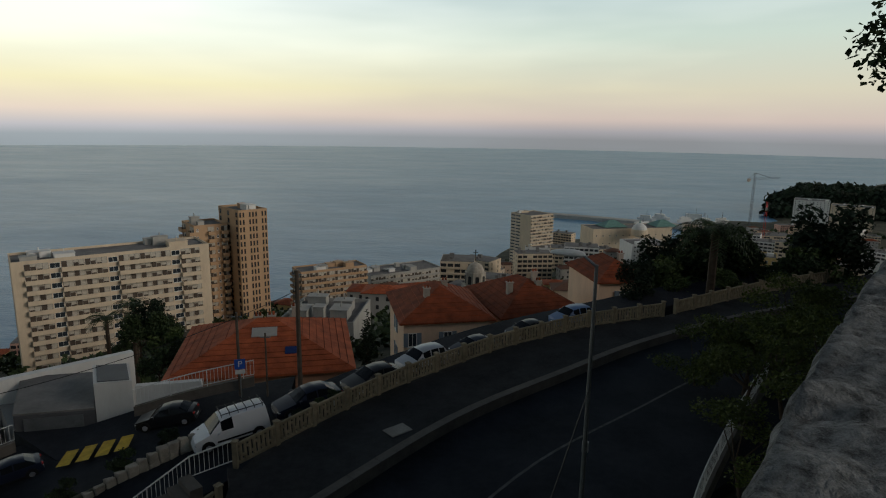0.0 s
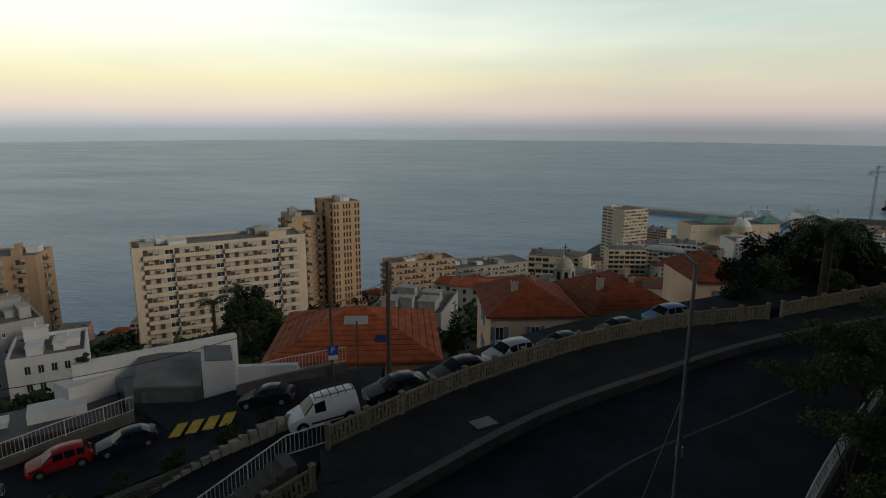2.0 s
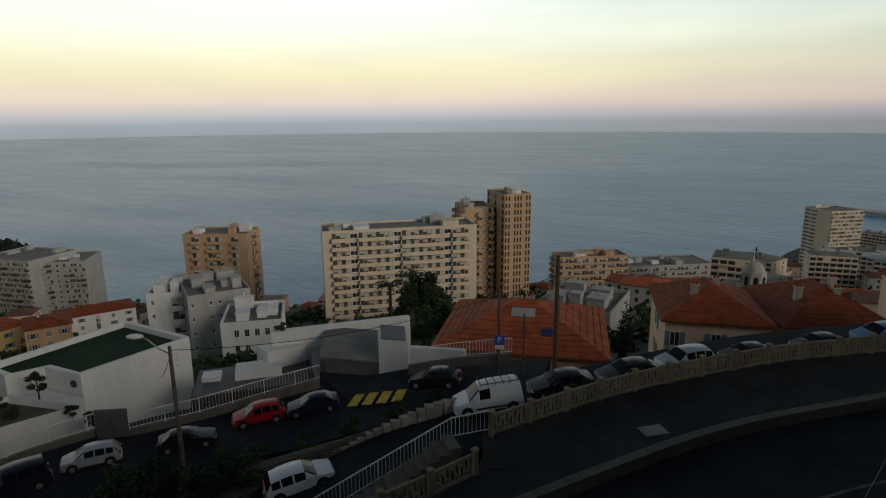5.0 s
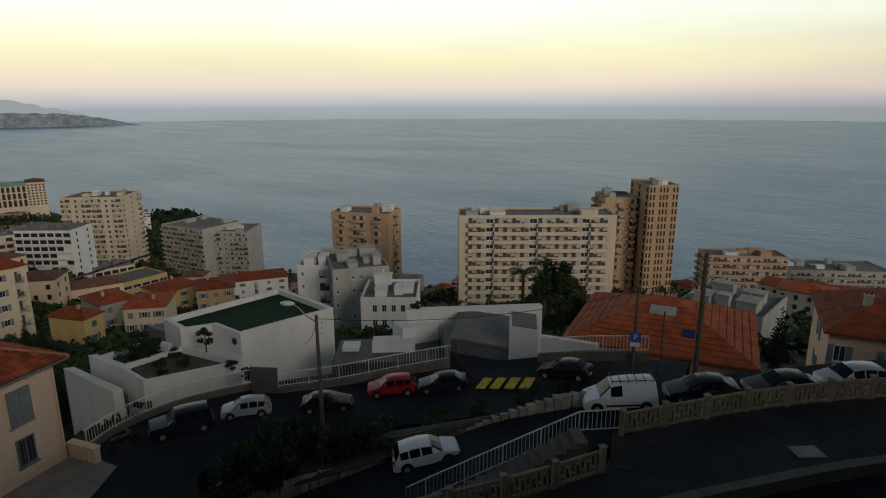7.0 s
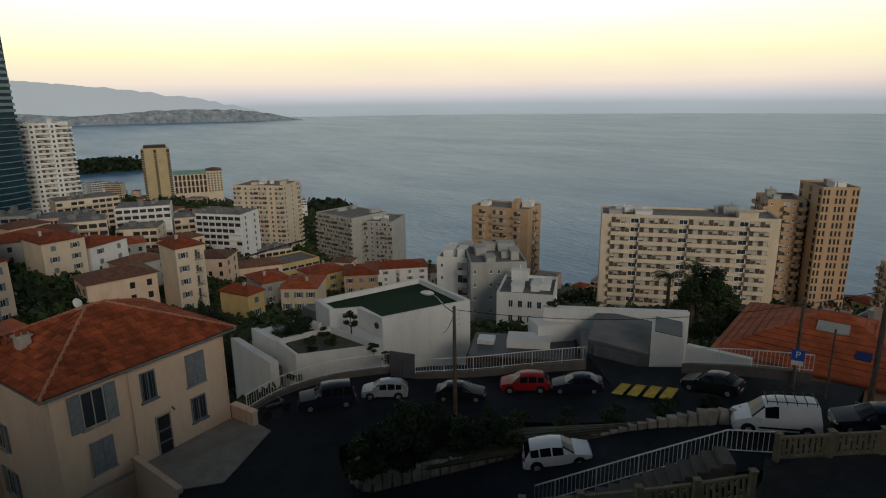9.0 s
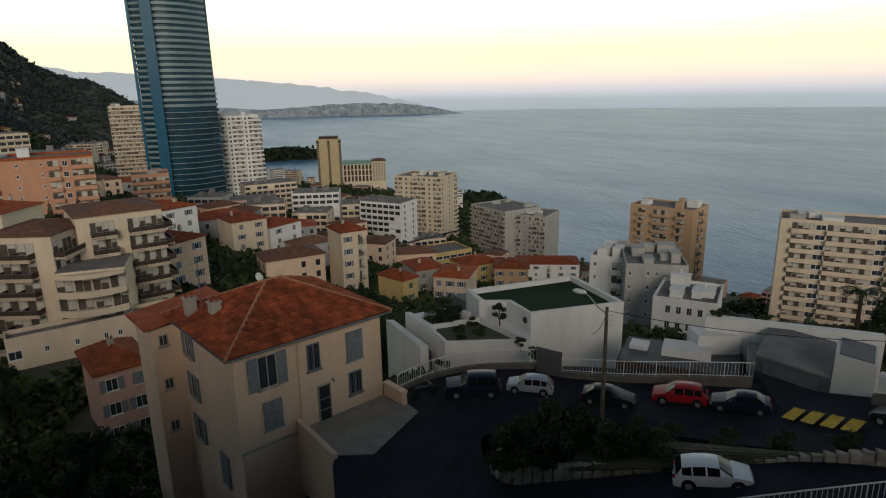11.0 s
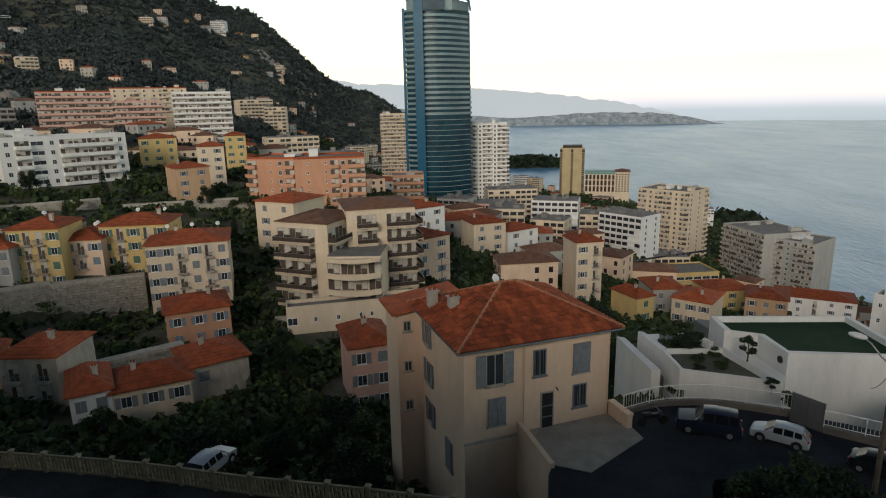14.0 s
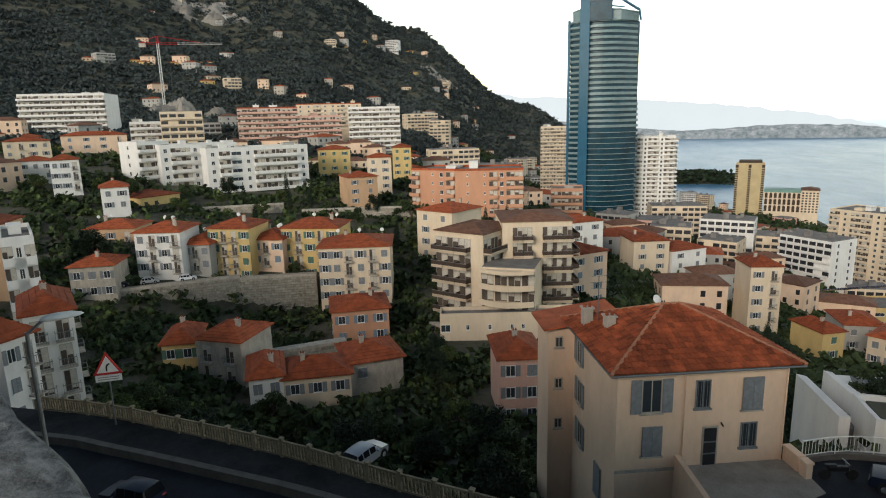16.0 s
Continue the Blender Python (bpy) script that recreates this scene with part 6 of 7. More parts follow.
garage = tagged(new("garage_building"), "white and grey garage building with flat roofs beside the lane", "garage")
for name_, poly, z0, z1, mat in (
        ("garage_front", [(-24.4, 32.3), (-20.3, 33.3), (-23.4, 38.6), (-27.5, 37.6)], 126, 133.5, "dark_panel"),
        ("garage_roof", [(-24.5, 32.35), (-20.35, 33.35), (-23.45, 38.6), (-27.6, 37.6)], 133.504, 133.6, "roof_grey"),
        ("white_block", [(-20.3, 33.4), (-18.3, 33.9), (-19.9, 36.6), (-21.9, 36.1)], 126, 135.1, "white"),
        ("block_roof", [(-20.2, 33.6), (-18.5, 34.0), (-19.9, 36.4), (-21.6, 36.0)], 135.104, 135.16, "dark_panel"),
        ("white_wall", [(-18.2, 34.0), (-14.6, 34.9), (-14.7, 35.3), (-18.3, 34.4)], 126, 134.7, "white"),
        ("rear_wall", [(-30.6, 34.6), (-30.2, 34.2), (-22.2, 41.6), (-22.6, 42.0)], 126, 133.9, "white"),
        ("planter_box", [(-31.4, 33.8), (-29.6, 33.0), (-28.2, 35.6), (-30.2, 36.4)], 124, 132.8, "white"),
        ("low_block", [(-31.6, 27.4), (-25.6, 32.9), (-28.6, 36.4), (-34.6, 31.0)], 122, 131.3, "brown_panel"),
        ("low_roof", [(-31.5, 27.5), (-25.8, 32.8), (-28.6, 36.2), (-34.4, 31.0)], 131.304, 131.38, "dark_panel"),
        ("roof_box", [(-30.6, 30.6), (-28.2, 32.8), (-29.4, 34.2), (-31.8, 32.0)], 131.38, 132.0, "white"),
        ("skylight", [(-32.6, 29.4), (-31.6, 30.2), (-32.4, 31.2), (-33.4, 30.4)], 131.38, 131.7, "metal_white"),
        ("side_roof", [(-25.4, 33.2), (-24.7, 33.8), (-26.6, 36.6), (-28.2, 36.2)], 124, 132.3, "grey"),
        ("apron", [(-24.6, 32.4), (-20.2, 33.4), (-17.2, 30.4), (-20.2, 29.4)], 126, 132.55, "asphalt")):
    bm = bmesh.new()
    prism(bm, poly, z0, z1)
    part(name_, bm, M[mat], garage)
bm = bmesh.new()
prism(bm, [(-23.9, 32.34), (-20.9, 33.1), (-20.92, 33.16), (-23.92, 32.4)], 131, 133.3)
part("garage_door", bm, M["metal_grey"], garage, "grey rolling garage door")
FOOT.append((-24, 36, 9))


# ---- the glass tower ----
def glass_tower():
    cx, cy, top = -418.0, 8.6, 213.0
    low = ground_z(cx, cy)
    FOOT.append((cx, cy, 30))
    t = tagged(new("glass_tower"), "tall teal glass tower with stacked balcony bands and a slanted crown", "skyscraper")
    t.matrix_basis = spin(cx, cy, low - 3, 92) @ Matrix.Diagonal((.95, .95, 1, 1))

    # plan: x to the right, y away; a bowed front and a dark flat flank
    def plan(grow, sway):
        pts = []
        for k in range(13):
            a = k / 12
            pts.append((-13 + 36 * a + sway * a, -14 - 7 * math.sin(a * math.pi) + 9 * a - grow))
        pts += [(23 + sway + grow, 8), (10, 20 + grow), (-16, 18 + grow), (-21 - grow, 6), (-21 - grow, -9)]
        return pts
    n = int((top - low) / 3.35)
    bm = bmesh.new()
    prism(bm, plan(0, 0), 0, n * 3.35)
    part("glass_body", bm, M["teal_glass"], t)
    for k in range(n):
        f = k / n
        grow = 1.25
        bm = bmesh.new()
        prism(bm, plan(grow, 1.2 * math.sin(f * 5)), k * 3.35 + 2.9, k * 3.35 + 3.3)
        part("balcony_slab", bm, M["slab"], t)
        bm = bmesh.new()
        pl = plan(grow + .02, 1.2 * math.sin(f * 5))[:13]
        for a, b in zip(pl, pl[1:]):
            prism(bm, [a, b, (b[0], b[1] + .08), (a[0], a[1] + .08)], k * 3.35 + 3.3, k * 3.35 + 4.5)
        part("glass_balustrade", bm, M["frosted" if k > n * .45 else "teal_glass"], t)
        bm = bmesh.new()
        prism(bm, [(-22.4, -9.5), (-14.2, -15.2), (-14.2, -14.6), (-22.2, -8.9)], k * 3.35 + 3.3, k * 3.35 + 4.3)
        part("side_parapet", bm, M["slab"], t)
    H_ = n * 3.35
    bm = bmesh.new()
    v = [(-20, -8, H_), (-13, -14, H_), (10, -17, H_), (22, -8, H_), (20, 8, H_), (-18, 10, H_)]
    lift = (7, 8, 6, 5, 4, 6)
    lo = [bm.verts.new(c) for c in v]
    hi = [bm.verts.new((c[0], c[1], c[2] + q)) for c, q in zip(v, lift)]
    for k in range(6):
        bm.faces.new((lo[k], lo[(k + 1) % 6], hi[(k + 1) % 6], hi[k]))
    bm.faces.new(hi)
    bmesh.ops.recalc_face_normals(bm, faces=bm.faces)
    part("crown", bm, M["frosted"], t)
    for k in range(6):
        bm = bmesh.new()
        tube(bm, hi_pos(v[k], lift[k]), hi_pos(v[(k + 1) % 6], lift[(k + 1) % 6]), .5, n=5)
        part("crown_beam", bm, M["slab"], t)
    bm = bmesh.new()
    prism(bm, [(-15.6, -16.2), (-9.6, -18.4), (-9.4, -17.6), (-15.2, -14.4)], 0, H_ + 16)
    part("corner_fin", bm, M["blue_fin"], t)
    bm = bmesh.new()
    prism(bm, [(-23.2, -9.8), (-21.6, -10.4), (-21.4, -9.6), (-23, -9)], 0, H_ + 2)
    part("edge_fin", bm, M["blue_fin"], t)
    # the crown's slanted blade, an open frame of glass and beams
    for a, b, r in (((-9.5, -18, H_ + 16), (4, -19.5, H_ + 15), .9), ((4, -19.5, H_ + 15), (22, -10, H_ + 6), .9), ((-9.5, -18, H_ + 10), (12, -17.5, H_ + 7), .5), ((22, -10, H_ + 6), (23, -9, H_), .7), ((4, -19.5, H_ + 15), (4, -19, H_), .4)):
        bm = bmesh.new()
        tube(bm, a, b, r, n=5)
        part("crown_beam", bm, M["blue_fin"], t)
    bm = bmesh.new()
    quad = [(-9.5, -18, H_), (4, -19.4, H_), (4, -19.4, H_ + 15), (-9.5, -18, H_ + 16)]
    front_ = [bm.verts.new(c) for c in quad]
    back_ = [bm.verts.new((c[0], c[1] + .4, c[2])) for c in quad]
    bm.faces.new(front_)
    bm.faces.new(back_[::-1])
    for k in range(4):
        bm.faces.new((front_[k], back_[k], back_[(k + 1) % 4], front_[(k + 1) % 4]))
    part("crown_blade", bm, M["teal_glass"], t)


def hi_pos(c, q):
    return (c[0], c[1], c[2] + q)


M["slab"] = material("pale_green_slab_edge", (.20, .27, .28), .6, vary=.2, scale=.2)
M["blue_fin"] = material("blue_glass_fin", (.02, .10, .17), .2, vary=.2, scale=.2, spec=.6)
glass_tower()


# ---- far shores: plain glowing backdrops, the haze put into their colour ----
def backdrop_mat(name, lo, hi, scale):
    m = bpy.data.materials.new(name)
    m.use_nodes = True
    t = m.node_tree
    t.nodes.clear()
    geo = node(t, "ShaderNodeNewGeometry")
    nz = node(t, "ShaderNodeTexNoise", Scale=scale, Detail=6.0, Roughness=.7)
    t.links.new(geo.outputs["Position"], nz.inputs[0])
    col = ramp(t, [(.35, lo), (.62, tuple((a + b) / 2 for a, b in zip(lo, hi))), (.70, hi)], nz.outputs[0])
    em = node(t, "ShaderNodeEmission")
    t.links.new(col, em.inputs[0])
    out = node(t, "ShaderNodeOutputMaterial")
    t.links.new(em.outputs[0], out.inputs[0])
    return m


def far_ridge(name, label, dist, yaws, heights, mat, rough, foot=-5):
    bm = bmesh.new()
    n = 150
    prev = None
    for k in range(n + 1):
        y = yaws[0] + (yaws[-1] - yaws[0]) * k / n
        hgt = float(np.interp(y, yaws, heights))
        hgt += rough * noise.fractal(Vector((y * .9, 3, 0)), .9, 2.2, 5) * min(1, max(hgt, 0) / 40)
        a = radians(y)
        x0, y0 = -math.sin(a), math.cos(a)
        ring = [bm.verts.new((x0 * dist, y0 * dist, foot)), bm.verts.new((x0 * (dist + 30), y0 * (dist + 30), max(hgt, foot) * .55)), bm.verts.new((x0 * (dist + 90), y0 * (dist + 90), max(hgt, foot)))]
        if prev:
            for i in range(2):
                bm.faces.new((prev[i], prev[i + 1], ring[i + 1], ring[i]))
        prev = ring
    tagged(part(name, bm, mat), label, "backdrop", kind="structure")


far_ridge("backdrop_mountains", "pale mountains far across the bay, haze in their colour", 4840, [66, 72, 78, 84, 90, 96, 102, 108], [20, 140, 215, 268, 305, 330, 420, 480], backdrop_mat("painted_far_haze", (.55, .60, .62), (.60, .65, .67), .002), 14)
far_ridge("backdrop_headland", "long wooded headland across the bay, haze in its colour", 4300, [63.5, 64.6, 67, 70, 75, 79, 82, 86, 90, 94, 98, 104], [-4, 8, 52, 76, 82, 62, 52, 78, 120, 142, 160, 170], backdrop_mat("painted_haze_woods", (.125, .155, .165), (.46, .47, .47), .03), 7)

# ---- harbour ----
arc = [(radians(-8.5 - k * .5), 1075 - 2.5 * k) for k in range(41)]
bm = bmesh.new()
prism(bm, [(-math.sin(a) * d, math.cos(a) * d) for a, d in arc] + [(-math.sin(a) * (d + 24), math.cos(a) * (d + 24)) for a, d in reversed(arc)], -5, 6)
tagged(part("harbour_breakwater", bm, M["grey"]), "long grey stone breakwater across the harbour", "breakwater")
rnd = random.Random(77)
for k in range(16):
    a, d = radians(rnd.uniform(-25.5, -18)), rnd.uniform(985, 1130)
    if k < 5:
        a, d = radians(rnd.uniform(-24, -21)), rnd.uniform(1040, 1090)
    yacht = tagged(new("yacht"), "white motor yacht moored in the harbour", "boat", "yachts in the harbour")
    yacht.matrix_basis = spin(-math.sin(a) * d, math.cos(a) * d, 0.5, rnd.uniform(-30, 30))
    L_ = rnd.uniform(16, 46)
    bm = bmesh.new()
    prism(bm, [(-L_ / 2, -3), (L_ * .3, -3), (L_ / 2, 0), (L_ * .3, 3), (-L_ / 2, 3)], 0, 4 + L_ * .04)
    part("hull", bm, M["white"], yacht)
    bm = bmesh.new()
    box(bm, -L_ * .35, L_ * .2, -2.4, 2.4, 4 + L_ * .04, 7 + L_ * .09)
    part("cabin", bm, M["white"], yacht)
    bm = bmesh.new()
    tube(bm, (0, 0, 6), (0, 0, 12 + L_ * .2), .25, n=5)
    part("mast", bm, M["metal_grey"], yacht)


def crane(x, y, z, h, reach, turn, mat, label):
    c = tagged(new("tower_crane"), label, "crane")
    c.matrix_basis = spin(x, y, z, turn)

    def lattice(a, b, r, name, paint=mat):
        a, b = Vector(a), Vector(b)
        bm_ = bmesh.new()
        q = (b - a).to_track_quat("Z", "Y")
        n = max(2, int((b - a).length / (r * 2.4)))
        for sx, sy in ((-1, -1), (1, -1), (1, 1), (-1, 1)):
            tube(bm_, a + q @ Vector((sx * r, sy * r, 0)), b + q @ Vector((sx * r, sy * r, 0)), r * .22, n=4)
        for k in range(n):
            p0, p1 = a.lerp(b, k / n), a.lerp(b, (k + 1) / n)
            tube(bm_, p0 + q @ Vector((-r, -r, 0)), p1 + q @ Vector((r, -r, 0)), r * .13, n=4)
            tube(bm_, p0 + q @ Vector((-r, r, 0)), p1 + q @ Vector((r, r, 0)), r * .13, n=4)
        part(name, bm_, M[paint], c)
    lattice((0, 0, -3), (0, 0, h), h * .016, "mast", "metal_white" if mat == "red_sign" and reach > 40 else mat)
    lattice((-reach * .28, 0, h), (reach * .3, 0, h), h * .012, "jib")
    lattice((reach * .3, 0, h), (reach, 0, h), h * .012, "jib", "metal_white" if mat == "red_sign" and reach > 40 else mat)
    lattice((0, 0, h), (0, 0, h * 1.12), h * .014, "mast_head")
    bm = bmesh.new()
    box(bm, -reach * .28, -reach * .18, -1, 1, h - h * .06, h)
    part("counterweight", bm, M["concrete"], c)
    bm = bmesh.new()
    tube(bm, (0, 0, h * 1.12), (reach * .7, 0, h + .5), h * .004, n=4)
    tube(bm, (0, 0, h * 1.12), (-reach * .25, 0, h + .5), h * .004, n=4)
    part("tie", bm, M[mat], c)


crane(-414, -314.5, 168, 45, 46, 118, "red_sign", "red and white tower crane on a building site")
crane(478, 935, 10, 72, 50, 20, "metal_grey", "grey harbour crane beside the quay")
crane(331, 617, 28, 48, 16, 60, "red_sign", "red crane above the harbour roofs")

# ---- the domed chapel and the hall's dome ----
chapel = tagged(new("domed_chapel"), "stone chapel with an arched belfry under a dome", "chapel")
chapel.matrix_basis = spin(8.3, 150, 100, 10)
FOOT.append((8.3, 150, 7))
bm = bmesh.new()
prism(bm, [(-3, -3), (3, -3), (3, 3), (-3, 3)], 0, 11.0)
part("tower_wall", bm, M["concrete"], chapel)
bm = bmesh.new()
prism(bm, [(2.7 * math.cos(k * math.tau / 8 + .39), 2.7 * math.sin(k * math.tau / 8 + .39)) for k in range(8)], 11.0, 14.6)
part("drum", bm, M["concrete"], chapel)
for k in range(8):
    a = k * math.tau / 8
    bm = bmesh.new()
    box(bm, -.45, .45, -.08, .05, 0, 1.7)
    bmesh.ops.create_cone(bm, segments=12, radius1=.45, radius2=.45, depth=.12, cap_ends=True, matrix=pose(0, -.02, 1.7, 90))
    part("arch_opening", bm, M["dark"], chapel, m=spin(2.52 * math.sin(a), -2.52 * math.cos(a), 11.6, math.degrees(a)))
bm = bmesh.new()
bmesh.ops.create_uvsphere(bm, u_segments=20, v_segments=10, radius=2.3, matrix=pose(0, 0, 14.4) @ Matrix.Diagonal((1, 1, 1.1, 1)))
part("dome", bm, M["concrete"], chapel)
bm = bmesh.new()
tube(bm, (0, 0, 17.4), (0, 0, 20.2), .12, n=6)
tube(bm, (-.6, 0, 19.5), (.6, 0, 19.5), .09, n=6)
part("cross", bm, M["black"], chapel)
dome = tagged(new("casino_dome"), "pale ribbed dome on the ornate hall", "dome")
dome.matrix_basis = spin(197, 600, 50, 0)
bm = bmesh.new()
bmesh.ops.create_uvsphere(bm, u_segments=20, v_segments=10, radius=7.5, matrix=pose(0, 0, 3))
part("shell", bm, M["white"], dome)
bm = bmesh.new()
tube(bm, (0, 0, -2), (0, 0, 4), 7.9, n=20)
part("drum", bm, M["cream"], dome)
bm = bmesh.new()
tube(bm, (0, 0, 10), (0, 0, 14), .9, .2, n=8)
part("finial", bm, M["copper"], dome)
for x, y, w_, d_ in ((165, 612, 26, 20), (222, 622, 24, 20)):
    r_ = tagged(new("mansard_roof"), "green copper roof of the ornate hall", "roof")
    r_.matrix_basis = spin(x, y, 53, 12)
    bm = bmesh.new()
    hip(bm, w_, d_, .5, .5, 6)
    part("slope", bm, M["copper"], r_)

# solar panels on the long yellow building
solar = tagged(new("solar_roof"), "rows of tilted blue solar panels on a long roof", "solar panels")
a, b = Vector((-231.5, 82.0, 86.5)), Vector((-246.0, 121.0, 86.5))
for k in range(11):
    c = a.lerp(b, (k + .5) / 11)
    bm = bmesh.new()
    box(bm, -1.6, 1.6, -3.2, 3.2, -.06, .06)
    part("panel", bm, M["solar"], solar, m=spin(c.x, c.y, c.z, facing(a, b)) @ pose(0, 3.5, .6, -24))

# ---- the great retaining wall below the row of houses ----
def stone_wall(a, b, z_top, h, label, step=.85):
    a, b = Vector((*a, 0)), Vector((*b, 0))
    wall = tagged(new("wall_retaining"), label, "retaining wall", kind="structure")
    ln = (b - a).length
    wall.matrix_basis = spin(a.x, a.y, z_top - h, facing(a, b))
    bm_ = bmesh.new()
    box(bm_, 0, ln, .12, 1.4, -3, h)
    part("backing", bm_, M["concrete"], wall)
    bm_ = bmesh.new()
    r_ = random.Random(3)
    n = int(h / (step * .6))
    for j in range(n):
        x = 0.0
        while x < ln:
            w_ = step * r_.uniform(.6, 1.5)
            d_ = r_.uniform(0, .12)
            box(bm_, x + .03, min(x + w_, ln) - .03, d_ - .12, .14, j * h / n + .03, (j + 1) * h / n - .03)
            x += w_
    ob = part("stones", bm_, M["pale_stone"], wall)
    ob["kind"] = "stuff"
    bm_ = bmesh.new()
    box(bm_, 0, ln, -.2, 1.4, h + .004, h + .5)
    part("coping", bm_, M["concrete"], wall)


stone_wall((-91.5, -89.5), (-106.9, -68.2), 120.0, 8, "tall old stone retaining wall below the town houses")
stone_wall((-106.9, -68.2), (-112.4, -54.0), 119.6, 8, "tall old stone retaining wall beside the cream house")
stone_wall((-100.5, -27.0), (-106.0, 4.0), 114.0, 5, "pale stone wall below the terraced apartments", 1.3)
stone_wall((-74, -50), (-84, -36), 116.6, 3, "low garden retaining wall among the trees")
stone_wall((-158, -120), (-172, -92), 126, 4, "long garden wall on the slope", 1.3)
stone_wall((-172, -86), (-182, -52), 124, 4, "pale garden wall below the orange block", 1.3)

# small cars on the streets of the town
for k, (x, y, z, hd, paint) in enumerate(((-102.6, -20, 112.9, 100, "car_white"), (-103.2, -15.5, 112.9, 100, "car_white"), (-103.6, -10.5, 112.9, 98, "car_blue"), (-95.2, -87.2, 120.6, 126, "car_navy"), (-98.5, -82.6, 120.6, 126, "car_silver"), (-102.5, -77, 120.4, 126, "car_white"))):
    car("hatch", paint, x, y, z, hd, "small car parked along the street of the town", 0)


# ---- the yellow tower and the arched hotel by the bay ----
def opening_arch(w, h):
    def draw(bm):
        box(bm, -w / 2, w / 2, -.3, .1, 0, h - w / 2, 0)
        bmesh.ops.create_cone(bm, segments=14, radius1=w / 2, radius2=w / 2, depth=.4, cap_ends=True, matrix=pose(0, -.1, h - w / 2, 90))
    return shared(("arch", round(w, 1), round(h, 1)), [M["brown_panel"]], draw)


def banded_tower(L, R, ztop, depth):
    p, w, deg, low = seat_on(L, R, depth)
    t = tagged(new("seaside_tower"), "sand-yellow tower with brown vertical window bands by the bay", "building")
    h = ztop - low + 2
    t.matrix_basis = spin(p.x, p.y, low - 2, deg)
    bm = bmesh.new()
    box(bm, 0, w, 0, depth, 0, h)
    part("wall", bm, M["sand_wall"], t)
    for x0, x1 in ((-.4, w * .09), (w * .44, w * .54), (w * .90, w + .4)):
        bm = bmesh.new()
        box(bm, x0, x1, -.5, .2, 0, h - 2)
        part("window_band", bm, M["brown_panel"], t)
        bm = bmesh.new()
        for k in range(int(h / 3) - 1):
            box(bm, x0 - .1, x1 + .1, -1.1, .1, k * 3 + 1, k * 3 + 1.9)
        ob = part("balcony_rows", bm, M["sand_wall"], t)
        ob["kind"] = "stuff"
    bm = bmesh.new()
    box(bm, w * .1, w * .9, 2, depth - 4, h + .004, h + 3.5)
    part("roof_hut", bm, M["brown_panel"], t)


def arched_hotel(L, R, ztop, depth):
    p, w, deg, low = seat_on(L, R, depth)
    t = tagged(new("seaside_hotel"), "cream hotel with tall arches and a green roof edge", "hotel")
    h = ztop - low + 2
    t.matrix_basis = spin(p.x, p.y, low - 2, deg)
    wing = w * .68
    bm = bmesh.new()
    box(bm, 0, wing, 0, depth, 0, h - 4)
    part("wall", bm, M["cream"], t)
    bm = bmesh.new()
    box(bm, -.3, wing - .2, -.4, depth, h - 3.996, h - 1)
    part("green_roof", bm, M["copper"], t)
    bm = bmesh.new()
    box(bm, wing + .01, w, -4, depth, 0, h)
    part("square_wing", bm, M["cream"], t)
    bm = bmesh.new()
    hip(bm, w - wing, depth + 4, h + .004, .8, 3)
    bmesh.ops.translate(bm, verts=bm.verts, vec=(wing, -4, 0))
    part("wing_roof", bm, M["brown_tile"], t)
    for i in range(8):
        x = wing * (i + .5) / 8
        for z0, tall in ((h - 29, 8), (h - 20, 7.5), (h - 11.5, 7)):
            ob = new("arch", opening_arch(wing / 8 * .62, tall))
            ob.parent = t
            ob.matrix_basis = pose(x, 0, z0)
    for i in range(5):
        for j in range(8):
            x = wing + (w - wing) * (i + .5) / 5
            bm = bmesh.new()
            box(bm, x - 1.1, x + 1.1, -4.2, -3.9, h - 4.5 - j * 3.4, h - 2.6 - j * 3.4)
            part("window", bm, M["dark"], t)


banded_tower((-879.1, 194.8), (-871.1, 227.9), 86.6, 26)
arched_hotel((-870.7, 229.4), (-852.7, 289.2), 53.0, 30)


# ---- the low round-fronted wing between the cream terraces ----
def curved_wing(L, R, ztop, depth, fh=2.9):
    p, w, deg, low = seat_on(L, R, depth)
    t = tagged(new("apartment_wing"), "low cream apartment wing with curved balcony fronts", "building")
    h = ztop - low + 2
    t.matrix_basis = spin(p.x, p.y, low - 2, deg)
    bm = bmesh.new()
    box(bm, 0, w, 0, depth, 0, h - .4)
    part("wall", bm, M["cream"], t)

    def arc(grow, n=12):
        return [(w * k / n, -(.5 + 2.6 * math.sin(math.pi * (.12 + .76 * k / n)) + grow)) for k in range(n + 1)]
    for k in range(int(h / fh)):
        z = h - .7 - k * fh
        bm = bmesh.new()
        prism(bm, [*arc(0), (w, .05), (0, .05)], z - .2, z)
        part("balcony_slab", bm, M["cream"], t)
        bm = bmesh.new()
        a, b = arc(.02), arc(-.13)
        for q in range(12):
            prism(bm, [a[q], a[q + 1], b[q + 1], b[q]], z - .25, z + (.75 if k else .45))
        part("balcony_front", bm, M["cream"], t)
        if k:
            for q in range(4):
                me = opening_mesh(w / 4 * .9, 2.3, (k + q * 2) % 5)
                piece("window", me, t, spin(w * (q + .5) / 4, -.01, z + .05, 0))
    bm = bmesh.new()
    box(bm, .2, w - .2, .1, depth - .2, h - .396, h - .3)
    part("roof", bm, M["roof_grey"], t)


curved_wing((-102.8, -17.8), (-102.1, -8.2), 125.2, 10)


def polar(yaw, d):
    a = radians(yaw)
    return -math.sin(a) * d, math.cos(a) * d


